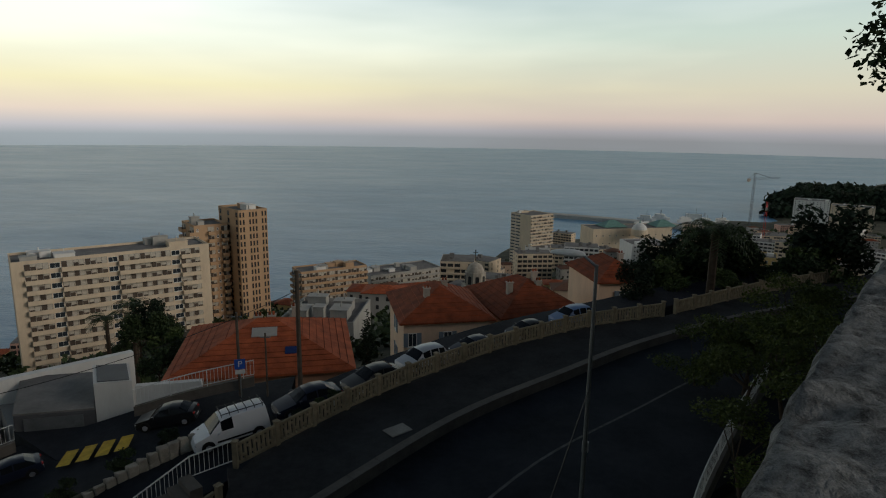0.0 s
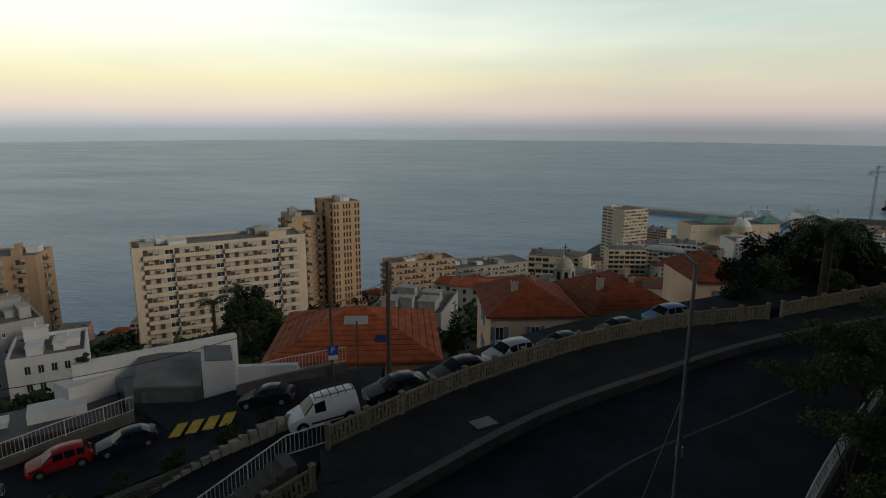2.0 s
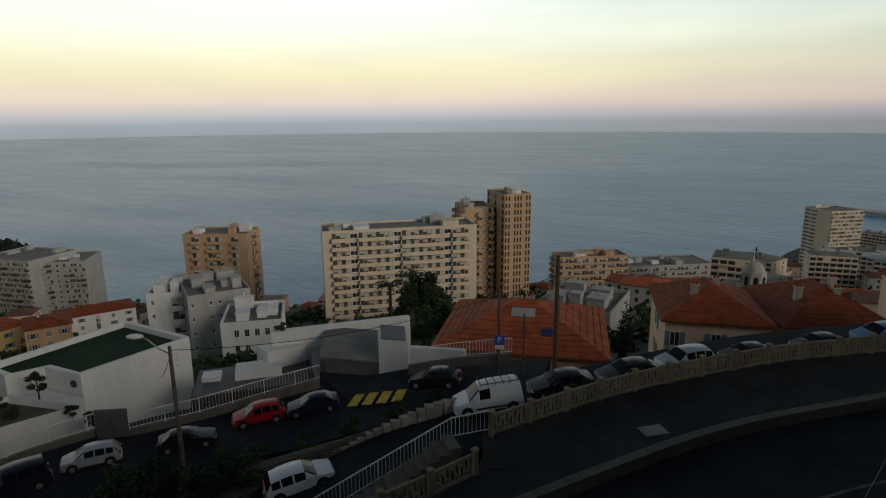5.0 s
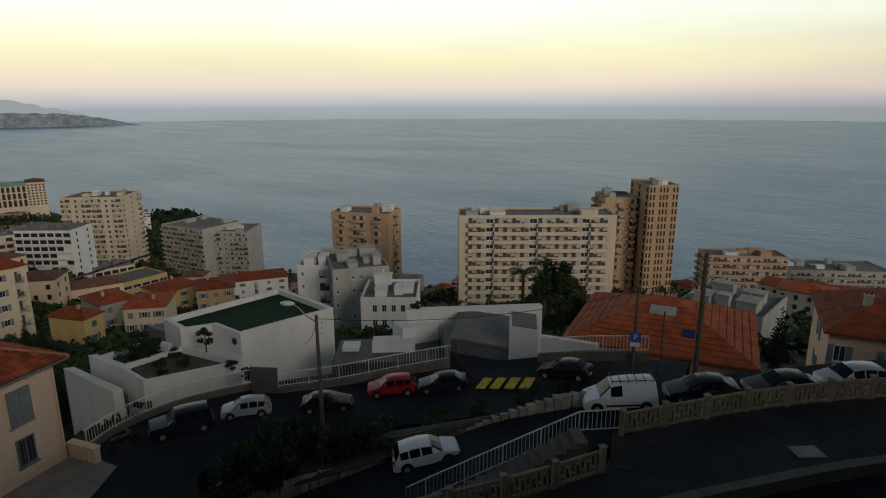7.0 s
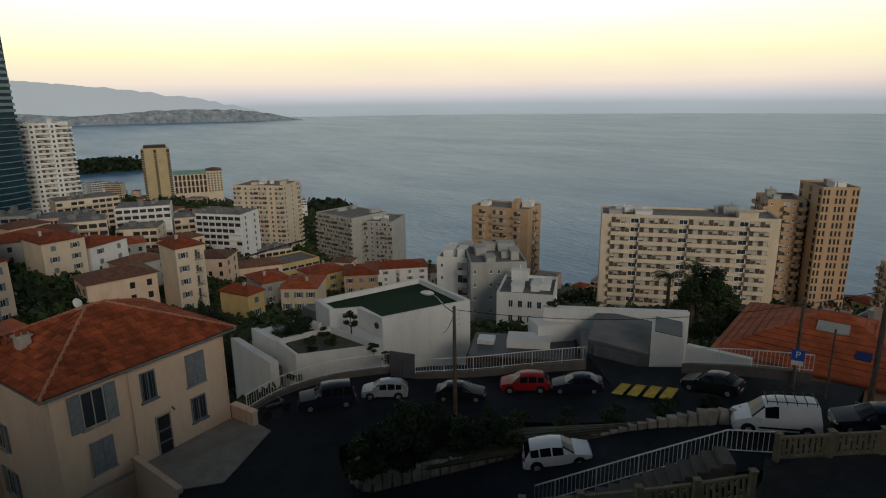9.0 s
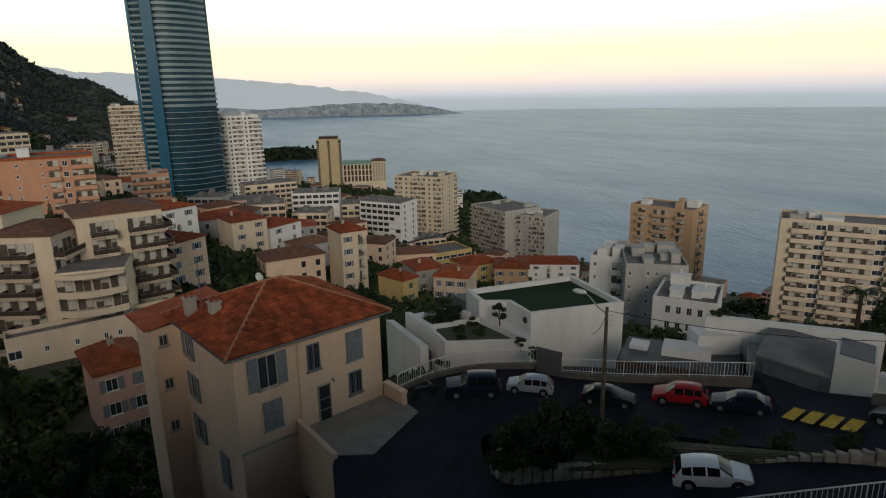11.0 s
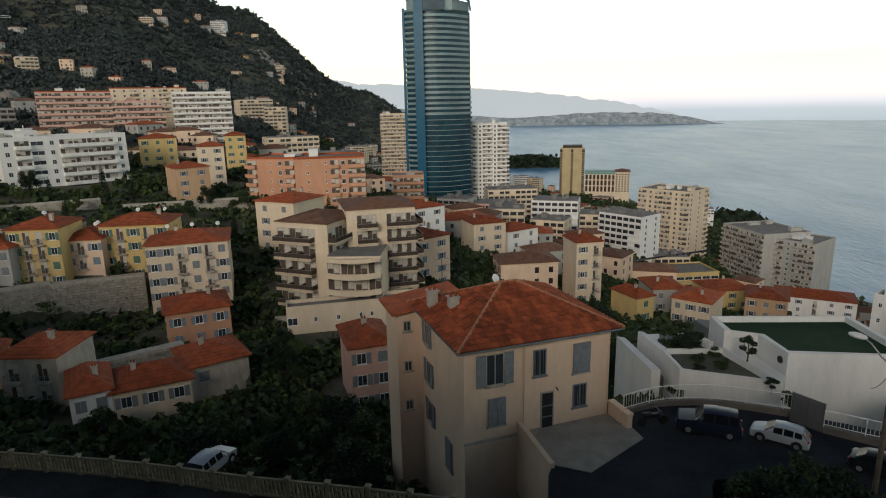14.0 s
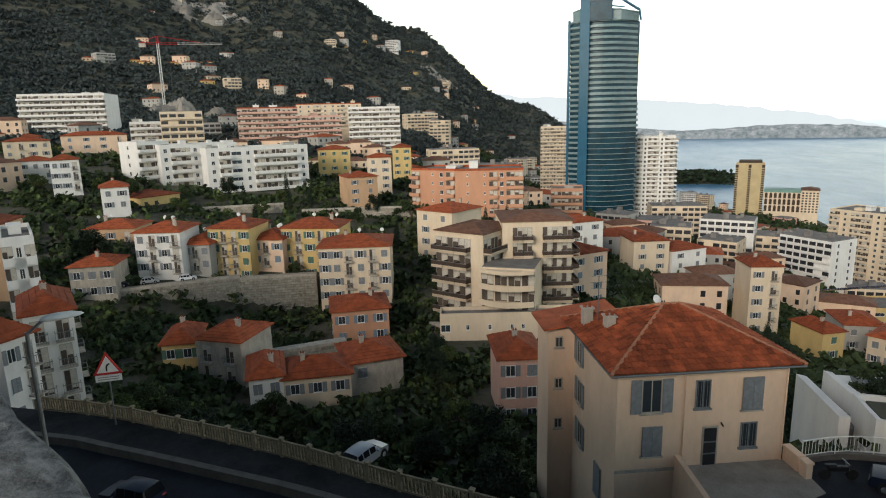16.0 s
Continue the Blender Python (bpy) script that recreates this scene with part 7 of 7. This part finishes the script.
# ---- the far town: plain houses and blocks, a few windows wide ----
def far_house(seed, big):
    r_ = random.Random(seed)
    w = r_.uniform(9, 15) if not big else r_.uniform(16, 34)
    d = r_.uniform(8, 12) if not big else r_.uniform(12, 18)
    fl = r_.randint(1, 3) if not big else r_.randint(3, 7)
    h = fl * 3.0 + .6
    mat = r_.choice(("cream", "white", "grey", "concrete", "yellow", "peach", "grey")) if not big else r_.choice(("white", "cream", "grey", "white", "pink"))
    root = new("far_house" if not big else "far_block")
    bm_ = bmesh.new()
    box(bm_, -w / 2, w / 2, 0, d, -8, h)
    part("wall", bm_, M[mat], root)
    bm_ = bmesh.new()
    if big:
        box(bm_, -w / 2 + .3, w / 2 - .3, .3, d - .3, h + .004, h + .3)
        for k in range(3):
            x = r_.uniform(-w / 2 + 1, w / 2 - 4)
            box(bm_, x, x + r_.uniform(1.5, 3), 2 + k * 3, 4 + k * 3, h + .3, h + r_.uniform(1.2, 3))
    else:
        hip(bm_, w, d, h + .15, .5, 1.7)
        bmesh.ops.translate(bm_, verts=bm_.verts, vec=(-w / 2, 0, 0))
    part("roof", bm_, M["roof_grey" if big else "brown_tile" if seed % 2 else "tile"], root)
    bm_ = bmesh.new()
    n = max(2, int(w / 3.0))
    for j in range(fl):
        for i in range(n):
            x = -w / 2 + w * (i + .5) / n
            if r_.random() < .12:
                continue
            if big:
                box(bm_, x - w / n * .4, x + w / n * .4, -.05, .05, j * 3 + .5, j * 3 + 2.5)
            else:
                box(bm_, x - .55, x + .55, -.05, .05, j * 3 + .8, j * 3 + 2.3)
        for sgn in (-1, 1):
            for i in range(2):
                y = d * (i + .5) / 2
                box(bm_, sgn * w / 2 - .05, sgn * w / 2 + .05, y - .5, y + .5, j * 3 + .8, j * 3 + 2.3)
    ob = part("window_panes", bm_, M["dark"], root)
    ob["kind"] = "stuff"
    if big:
        bm_ = bmesh.new()
        for j in range(1, fl):
            box(bm_, -w / 2, w / 2, -1.1, 0, j * 3 + .1, j * 3 + .25)
            box(bm_, -w / 2, w / 2, -1.1, -1.0, j * 3 + .25, j * 3 + 1.1)
        ob = part("balcony_bands", bm_, M[mat], root)
        ob["kind"] = "stuff"
    col = {"cream": "cream", "white": "white", "pink": "pink", "yellow": "yellow", "peach": "peach", "grey": "pale grey", "concrete": "sand-coloured"}[mat]
    tagged(root, f"{col} house with a red tiled roof in the far town" if not big else f"{col} flat-roofed block with balcony bands in the far town", "house" if not big else "building", "houses of the far town")
    return root


SMALL = [far_house(100 + k, False) for k in range(9)]
LARGE = [far_house(200 + k, True) for k in range(9)]
rnd = random.Random(321)
HAMLETS = (100.2, 103.5, 112.0, 122.0, 127.5)
for lo, hi, d0, d1, n, big in ((60, 98, 150, 320, 30, .35), (60, 98, 320, 1050, 110, .4), (98, 140, 200, 420, 34, .05), (96, 140, 420, 1000, 34, 0), (-36, 8, 130, 260, 18, 0), (-36, 0, 260, 1000, 120, .6), (0, 60, 230, 440, 34, .2), (103, 118, 1150, 1500, 22, .1)):
    for k in range(n):
        for attempt in range(14):
            d = math.sqrt(rnd.uniform(d0 * d0, d1 * d1))
            yaw = rnd.gauss(rnd.choice(HAMLETS), 1.3) if d0 >= 420 and lo > 95 else rnd.uniform(lo, hi)
            x, y = polar(yaw, d)
            is_big = rnd.random() < big
            rad = 11 if is_big else 7
            z = ground_z(x, y)
            if z < 5 or any((x - fx) ** 2 + (y - fy) ** 2 < (fr + rad) ** 2 for fx, fy, fr in FOOT):
                continue
            src = rnd.choice(LARGE if is_big else SMALL)
            copy_thing(src, spin(x, y, z - 1, yaw + rnd.uniform(-35, 35)))
            FOOT.append((x, y, rad))
            break


def meet(yaw, lift, d0=420):
    """Where a line from the eye at that bearing and rise meets the hillside."""
    d = d0
    while d < 3000:
        x, y = polar(yaw, d)
        if ground_z(x, y) > EYE + d * math.tan(radians(lift)):
            return x, y, d
        d += 8
    return None


# villas strung along the mountain roads: bearing and rise seen from the terrace
for k, (yaw, lift) in enumerate(((113.1, 6.8), (111.9, 6.9), (110.2, 7.1), (109.2, 7.3), (108.5, 6.4), (107.6, 6.2), (106.0, 6.1), (104.7, 5.8), (117.4, 7.4), (132.4, 5.4), (131.1, 5.3), (128.4, 5.2),
                                 (125.7, 5.2), (125.0, 4.7), (123.1, 4.0), (121.6, 3.1), (119.1, 3.2), (117.8, 2.5), (115.9, 2.4), (104.5, .2), (105.0, -1.0), (103.5, -2.1), (109.5, 1.6), (106.4, 3.0), (123.6, 3.7), (98.6, 5.3))):
    at = meet(yaw, lift)
    if at:
        copy_thing((LARGE if k % 5 == 0 or lift < 0 else SMALL)[k % 9], spin(at[0], at[1], ground_z(at[0], at[1]) - .5, yaw + rnd.uniform(-25, 25)) @ Matrix.Scale(.8 + at[2] / 2600, 4))
        FOOT.append((at[0], at[1], 9 + at[2] / 300))


def outcrop(yaw, lift, wide, high, label, seed):
    """A bare crag: a steep, broken face of rock on the hillside."""
    at = meet(yaw, lift)
    if not at:
        return
    n, m = 44, 26
    q = Matrix.Translation((at[0], at[1], ground_z(at[0], at[1]))) @ pose(0, 0, 0, 0, 0, yaw)
    bm = bmesh.new()
    grid = []
    for i in range(n + 1):
        col = []
        for j in range(m + 1):
            u, v = i / n * 2 - 1, j / m
            edge = max(0.0, 1 - u * u) ** .5
            p = q @ Vector((u * wide, -14 + v * high * .9, 0))
            craggy = noise.fractal(Vector((u * 2.2, v * 2.5, seed)), .9, 2.1, 5)
            lift_ = (9 + 16 * craggy) * edge * math.sin(math.pi * min(1, v * 1.02)) ** .6
            col.append(bm.verts.new((p.x, p.y, ground_z(p.x, p.y) - 3 + lift_)))
        grid.append(col)
    for i in range(n):
        for j in range(m):
            bm.faces.new((grid[i][j], grid[i + 1][j], grid[i + 1][j + 1], grid[i][j + 1]))
    tagged(part("rock_outcrop", bm, M["rock"]), label, "rock", kind="structure")
    FOOT.append((at[0], at[1], wide * .5))


outcrop(122.9, 8.6, 70, 150, "pale bare cliff high on the mountainside", 3)
outcrop(103.4, 3.6, 55, 190, "grey limestone crag at the end of the mountain", 5)
outcrop(125.4, .9, 34, 40, "bare earth bank of a building site", 9)
for o in SMALL + LARGE:
    for c in [*o.children_recursive, o]:
        bpy.data.objects.remove(c)


# ---- plants ----
def leaf_cloud(blobs, count, size, seed, flat=.5):
    """Leaves strewn through soft blobs: centre, radii."""
    r_ = random.Random(seed)
    verts, faces = [], []
    weights = [b[1][0] * b[1][1] * b[1][2] for b in blobs]
    for k in range(count):
        c, rad = r_.choices(blobs, weights)[0]
        v = Vector((r_.gauss(0, 1), r_.gauss(0, 1), r_.gauss(0, 1))).normalized() * (r_.random() ** .33) * r_.uniform(.8, 1.12)
        p = Vector((c[0] + v.x * rad[0], c[1] + v.y * rad[1], c[2] + v.z * rad[2]))
        q = Euler((r_.uniform(-1, 1), r_.uniform(-1, 1), r_.uniform(0, 6.28))).to_matrix()
        s_ = size * r_.uniform(.6, 1.5)
        i = len(verts)
        for a, b, e in ((-.5, 0, 0), (0, -.32, .1), (.55, 0, -.05), (0, .32, .1)):
            verts.append(p + q @ Vector((a * s_, b * s_, e * s_)))
        faces.append((i, i + 1, i + 2, i + 3))
    return verts, faces


def crown_mesh(name, blobs, count, size, seed, mat):
    v, f = leaf_cloud(blobs, count, size, seed)
    me = bpy.data.meshes.new(name)
    me.from_pydata(v, [], f)
    me.materials.append(M[mat])
    return me


def tree_kind(h, spread, seed, mat, count, leaf, trunk=.35):
    r_ = random.Random(seed)
    root = new("tree")
    bm_ = bmesh.new()
    top = Vector((r_.uniform(-.3, .3), r_.uniform(-.3, .3), h * trunk))
    tube(bm_, (0, 0, -1.2), top, h * .03, h * .02, 8)
    blobs = []
    for k in range(7):
        a = k * 2.4 + r_.random()
        rr = spread * r_.uniform(.25, .6)
        e = Vector((math.cos(a) * rr, math.sin(a) * rr, h * r_.uniform(trunk + .12, .9)))
        tube(bm_, top - Vector((0, 0, h * .05)), e, h * .012, h * .004, 5)
        blobs.append((tuple(e), (spread * r_.uniform(.28, .46), spread * r_.uniform(.28, .46), h * r_.uniform(.12, .2))))
    ob = part("trunk", bm_, M["bark"], root)
    cr = new("crown", crown_mesh("crown", blobs, count, leaf, seed, mat))
    cr.parent = root
    return root


def cypress_kind(h, seed):
    root = new("tree")
    bm_ = bmesh.new()
    tube(bm_, (0, 0, -1), (0, 0, h * .5), h * .02, h * .01, 7)
    part("trunk", bm_, M["bark"], root)
    blobs = [((0, 0, h * (.1 + .85 * k / 8)), (h * .105 * math.sin(math.pi * (.15 + .8 * k / 8)) + .1, h * .105 * math.sin(math.pi * (.15 + .8 * k / 8)) + .1, h * .1)) for k in range(9)]
    cr = new("crown", crown_mesh("crown", blobs, 1500, .22, seed, "leaf_pine"))
    cr.parent = root
    return root


def palm_kind(h, seed, fronds=26):
    r_ = random.Random(seed)
    root = new("palm_tree")
    bm_ = bmesh.new()
    tube(bm_, (0, 0, -1), (0, 0, h), .24, .2, 8)
    part("trunk", bm_, M["bark"], root)
    for k in range(fronds):
        a, lift = r_.uniform(0, 6.28), r_.uniform(-.3, 1.0)
        bm_ = bmesh.new()
        prev, L_ = None, 2.2
        for i in range(9):
            u = i / 8
            p = Vector((math.cos(a) * L_ * u, math.sin(a) * L_ * u, h + lift * L_ * u * .9 - 1.5 * u * u))
            if prev is not None:
                d = (p - prev).normalized()
                s_ = Vector((-d.y, d.x, 0)).normalized()
                for sg in (-1, 1):
                    for q in (0, .5):
                        o = prev.lerp(p, q)
                        tip = o + s_ * sg * (.55 * math.sin(math.pi * min(1, u * .9 + .08))) + d * .25 - Vector((0, 0, .12))
                        bm_.faces.new([bm_.verts.new(c) for c in (o, o + d * .1, tip)])
            prev = p
        part("frond", bm_, M["leaf"], root)
    return root


def near_line(x, y, line, reach):
    return any((p.x - x) ** 2 + (p.y - y) ** 2 < reach * reach for p in line)


KINDS = {
    "round": [tree_kind(6.0, 3.2, 11, "leaf", 2600, .34), tree_kind(7.5, 3.8, 12, "leaf_pine", 2800, .36), tree_kind(5.0, 3.0, 13, "leaf", 2200, .32), tree_kind(4.6, 3.0, 14, "leaf_mid", 2400, .30)],
    "bush": [tree_kind(2.2, 1.9, 21, "leaf", 1500, .22, .12), tree_kind(1.7, 1.5, 22, "leaf_pine", 1300, .2, .12)],
    "light": [tree_kind(3.2, 2.6, 31, "leaf_light", 3600, .13, .2)],
    "cypress": [cypress_kind(7.5, 41)],
    "palm": [palm_kind(5.0, 51)],
}
LABELS = {"round": "dark green broad-crowned tree on the slope", "bush": "low dark green leafy bush", "light": "yellow-green leafy shrub beside the road", "cypress": "tall narrow dark green cypress", "palm": "palm tree with drooping fronds"}
for kind_, obs in KINDS.items():
    for o in obs:
        o.matrix_basis = pose(300, -900, -40)
        tagged(o, LABELS[kind_], "palm tree" if kind_ == "palm" else "tree" if kind_ in ("round", "cypress") else "shrub")
SPARE = [o for obs in KINDS.values() for o in obs]
rnd = random.Random(99)


def plant(kind_, x, y, z=None, s_=1.0, label="", group=""):
    src = KINDS[kind_][rnd.randrange(len(KINDS[kind_]))]
    ob = copy_thing(src, spin(x, y, ground_z(x, y) if z is None else z, rnd.uniform(0, 360)))
    ob.scale = (s_, s_, s_ * rnd.uniform(.9, 1.12))
    return tagged(ob, label or LABELS[kind_], group=group)


# the wooded dip below the lower road and the gardens of the slope
for lo, hi, d0, d1, n, kinds, s0, s1 in ((92, 128, 36, 58, 48, ("round", "round", "bush"), .55, .95), (96, 128, 58, 100, 26, ("round", "bush"), .5, .85), (128, 142, 48, 80, 16, ("round", "bush"), .6, .95),
                                         (60, 90, 52, 120, 22, ("round", "cypress", "bush"), .6, 1.0), (96, 138, 130, 240, 60, ("round", "round", "cypress", "bush"), .7, 1.2), (66, 98, 120, 330, 36, ("round", "cypress"), .7, 1.2),
                                         (8, 60, 58, 150, 18, ("round", "cypress", "bush"), .6, .9), (-36, 4, 70, 260, 26, ("round", "round", "cypress"), .7, 1.2)):
    for k in range(n):
        for attempt in range(12):
            x, y = polar(rnd.uniform(lo, hi), math.sqrt(rnd.uniform(d0 * d0, d1 * d1)))
            if any((x - fx) ** 2 + (y - fy) ** 2 < fr * fr for fx, fy, fr in FOOT) or near_line(x, y, KERB, 11) or near_line(x, y, LANE_A, 6) or near_line(x, y, LANE_B, 7):
                continue
            plant(rnd.choice(kinds), x, y, None, rnd.uniform(s0, s1), group="trees of the slope")
            break
# trees and shrubs that stand out
for x, y, z, s_ in ((24.6, 55.1, 133.6, .85), (29.0, 57.5, 133.4, .8), (21.0, 57.5, 133.5, .85), (31.0, 50.5, 134.2, 1.0), (34.5, 52.5, 134, 1.0), (20.5, 52.0, 134.5, .7), (16.5, 50.2, 134.5, .65), (24, 50.5, 136, .6), (32.6, 53.2, 134.4, 1.35), (35.0, 54.0, 134.2, 1.30), (30.2, 52.2, 134.8, 1.10), (21.3, 54.4, 133.2, 1.15), (24.3, 55.2, 134.3, 1.25), (26.5, 55.3, 133.7, 1.20), (19.4, 54.0, 133.3, 0.90)):
    plant("round", x, y, z, s_, "dark broad-crowned tree beyond the road")
for x, y, z, s_ in ((13.6, 30.6, 137.0, .95), (15.6, 29.6, 137.6, 1.15), (12.2, 23.4, 139.4, .9), (15.0, 25.0, 139.0, 1.1), (17.5, 30.5, 138, 1.2), (9.2, 17.0, 139.8, .8), (12.5, 18.2, 141.0, 1.0), (20.5, 33.5, 138, 1.2), (24, 36, 138, 1.3)):
    plant("light", x, y, z, s_)
for x, y, s_ in ((-7.0, 54.5, .95), (-9.6, 57.5, .5), (-11.0, 58.5, .45), (-3.4, 118, 1.0), (-236, 40, 1.1), (-150, -62, 1.0)):
    plant("cypress", x, y, None, s_)
for x, y, z, s_ in ((-37.7, 65.3, 123.5, 1.0), (-35.3, 66.8, 124.5, 1.05), (-33.5, 63.0, 122.5, .95), (20.8, 45.9, 134.6, 1.45), (-228, -98, 126, 1.0), (-38, -2.0, 120, .7), (-36.0, -4.0, 120.5, .75)):
    plant("palm", x, y, z, s_)
for x, y in ((-29.5, 56.5), (-27.5, 57.5), (-26, 55), (-30, 60), (-25, 50.5), (-24, 53)):
    plant("round", x, y, 127.0, .75, "dark green tree behind the white garage")
# the planted island, the verges and the roof garden
for x, y, z, s_ in ((-13.6, 28.0, 134.3, .45), (-15.3, 26.8, 133.6, .5), (-17.4, 25.4, 132.8, .5), (-19.0, 23.6, 132.2, .6), (-21.0, 21.6, 131.9, .7), (-22.4, 19.6, 131.7, .75), (-23.2, 17.6, 131.6, .75), (-21.6, 18.6, 131.8, .8), (-23.8, 15.6, 131.6, .6), (-20.2, 20.4, 132.0, .7), (-22.8, 21.5, 131.7, .5), (-24.5, 14.7, 131.5, 1.0), (-24.7, 16.4, 131.5, 1.1), (-23.5, 13.7, 131.5, .9), (-23.8, 18.3, 131.6, 1.1), (-22.6, 16.0, 131.6, 1.1), (-21.0, 19.4, 131.8, 1.0)):
    plant("bush", x, y, z, s_, "dark low bush in the planted island")
for x, y, z in ((-41.5, 21.6, 130.5), (-42.8, 20.4, 130.5), (-43.6, 22.0, 130.5), (-40.8, 19.6, 130.5), (-38.0, 23.4, 130.6)):
    plant("bush", x, y, z, .4, "low plant in the white planter")
for x, y, z, s_ in ((-29.8, 34.8, 133.9, .35), (-45.2, 20.6, 129.8, .9), (-46.5, 21.5, 129.6, 1.1), (-48.5, 20.6, 129.0, .9), (-35.2, 23.2, 130.6, .55), (-6.0, 28.6, 136.2, .3), (-5.4, 29.4, 136.2, .3), (-6.9, 27.7, 136.0, .3)):
    plant("bush", x, y, z, s_)
# the overhanging crown near the parapet
near_tree = tagged(new("overhanging_tree"), "dark leafy tree reaching over the parapet", "tree")
near_tree.matrix_basis = spin(5.26, 6.25, 147.45, 0)
bm = bmesh.new()
tube(bm, (0, 0, -6), (-.3, -.3, 3.2), .28, .18, 9)
tube(bm, (-.3, -.3, 2.0), (-2.2, -1.6, 3.4), .09, .03, 6)
part("trunk", bm, M["bark"], near_tree)
cr = new("crown", crown_mesh("crown", [((.6, .3, 3.6), (1.3, 1.3, .9))] + [((-1.75 + .1 * k, -1.2, 3.25), (.52, .5, .42)) for k in range(4)] + [((1.2, -.8, 3.4), (1.0, 1.0, .7))], 15000, .06, 6, "leaf"))
cr.parent = near_tree

# the cloud-pruned tree in the white planter
topiary = tagged(new("topiary_tree"), "small cloud-pruned tree with round leaf pads in the planter", "tree")
topiary.matrix_basis = spin(-41.9, 23.7, 130.6, 0)
bm = bmesh.new()
pads = [(-.55, -.1, 1.1), (-.3, .2, 1.75), (.05, -.1, 2.15), (.5, .1, 1.85), (.75, -.1, 1.35), (.3, .2, 1.25), (-.85, 0, 1.6)]
tube(bm, (0, 0, -.2), (.05, 0, .9), .07, .05, 7)
for c in pads:
    tube(bm, (.05, 0, .8), c, .035, .02, 5)
part("trunk", bm, M["bark"], topiary)
for k, c in enumerate(pads):
    pad = new("leaf_pad", crown_mesh("leaf_pad", [(c, (.28, .28, .2))], 260, .1, 60 + k, "leaf_pine"))
    pad.parent = topiary

for o in SPARE:
    for c in [*o.children_recursive, o]:
        bpy.data.objects.remove(c)


# ---- woods on the mountain and scrub: clumps past counting ----
def clump_field(name, label, spots, size, mat, seed):
    r_ = random.Random(seed)
    verts, faces = [], []
    for x, y in spots:
        s_ = size(x, y) * r_.uniform(.6, 1.4)
        z = ground_z(x, y)
        for b in range(3):
            c = Vector((x + r_.uniform(-.7, .7) * s_, y + r_.uniform(-.7, .7) * s_, z + s_ * r_.uniform(.2, .6)))
            for k in range(7):
                q = Euler((r_.uniform(-1.2, 1.2), r_.uniform(-1.2, 1.2), r_.uniform(0, 6.28))).to_matrix()
                o = c + Vector((r_.gauss(0, .35), r_.gauss(0, .35), r_.gauss(0, .25))) * s_
                i = len(verts)
                for a_, b_ in ((-.4, 0), (0, -.3), (.42, .05), (.02, .32)):
                    verts.append(o + q @ Vector((a_ * s_, b_ * s_, r_.uniform(-.06, .06) * s_)))
                faces.append((i, i + 1, i + 2, i + 3))
    me = bpy.data.meshes.new(name)
    me.from_pydata(verts, [], faces)
    me.materials.append(M[mat])
    tagged(new(name, me), label, "woods", kind="stuff")


def spots_in(lo, hi, d0, d1, n, seed, keep_off=.8):
    r_ = random.Random(seed)
    out = []
    for k in range(n):
        d = math.exp(r_.uniform(math.log(d0), math.log(d1)))
        x, y = polar(r_.uniform(lo, hi), d)
        if ground_z(x, y) < 4:
            continue
        if keep_off and (any((x - fx) ** 2 + (y - fy) ** 2 < (fr * keep_off) ** 2 for fx, fy, fr in FOOT) or near_line(x, y, LANE_A, 5) or near_line(x, y, LANE_B, 6) or near_line(x, y, KERB, 10.5)):
            continue
        out.append((x, y))
    return out


# the mountain woods carry the haze in their leaf colour
clump_field("woods", "dark woods covering the mountainside", spots_in(88, 142, 330, 2600, 24000, 4), lambda x, y: 1.3 + math.hypot(x, y) * .0034, "leaf_hill_haze", 5)
clump_field("garden_green", "patches of lighter garden green on the slope", spots_in(62, 140, 40, 330, 3000, 16), lambda x, y: .7 + math.hypot(x, y) * .004, "leaf_mid", 17)
clump_field("scrub", "dark scrub and garden plants on the slope", spots_in(60, 142, 34, 330, 5200, 6), lambda x, y: .9 + math.hypot(x, y) * .005, "leaf", 7)
clump_field("town_greenery", "scattered trees among the houses by the sea", spots_in(-40, 60, 60, 1000, 2600, 8), lambda x, y: .9 + math.hypot(x, y) * .006, "leaf", 9)
clump_field("rock_woods", "dark pines on the harbour rock", [polar(rnd.uniform(-38, -28.5), rnd.uniform(1240, 1500)) for _ in range(900)], lambda x, y: 11, "leaf_pine", 10)
clump_field("shore_pines", "dark pines on the low headlands of the bay", [polar(rnd.gauss(80.6, 1.6), rnd.gauss(1500, 18)) for _ in range(420)] + [polar(rnd.gauss(62.6, .8), rnd.gauss(790, 8)) for _ in range(150)], lambda x, y: 9 if y > 300 else 11, "leaf_pine", 12)
clump_field("town_trees", "dark trees crowded between the houses of the town", spots_in(60, 100, 90, 900, 9000, 31, .62), lambda x, y: 1.2 + math.hypot(x, y) * .0058, "leaf", 32)
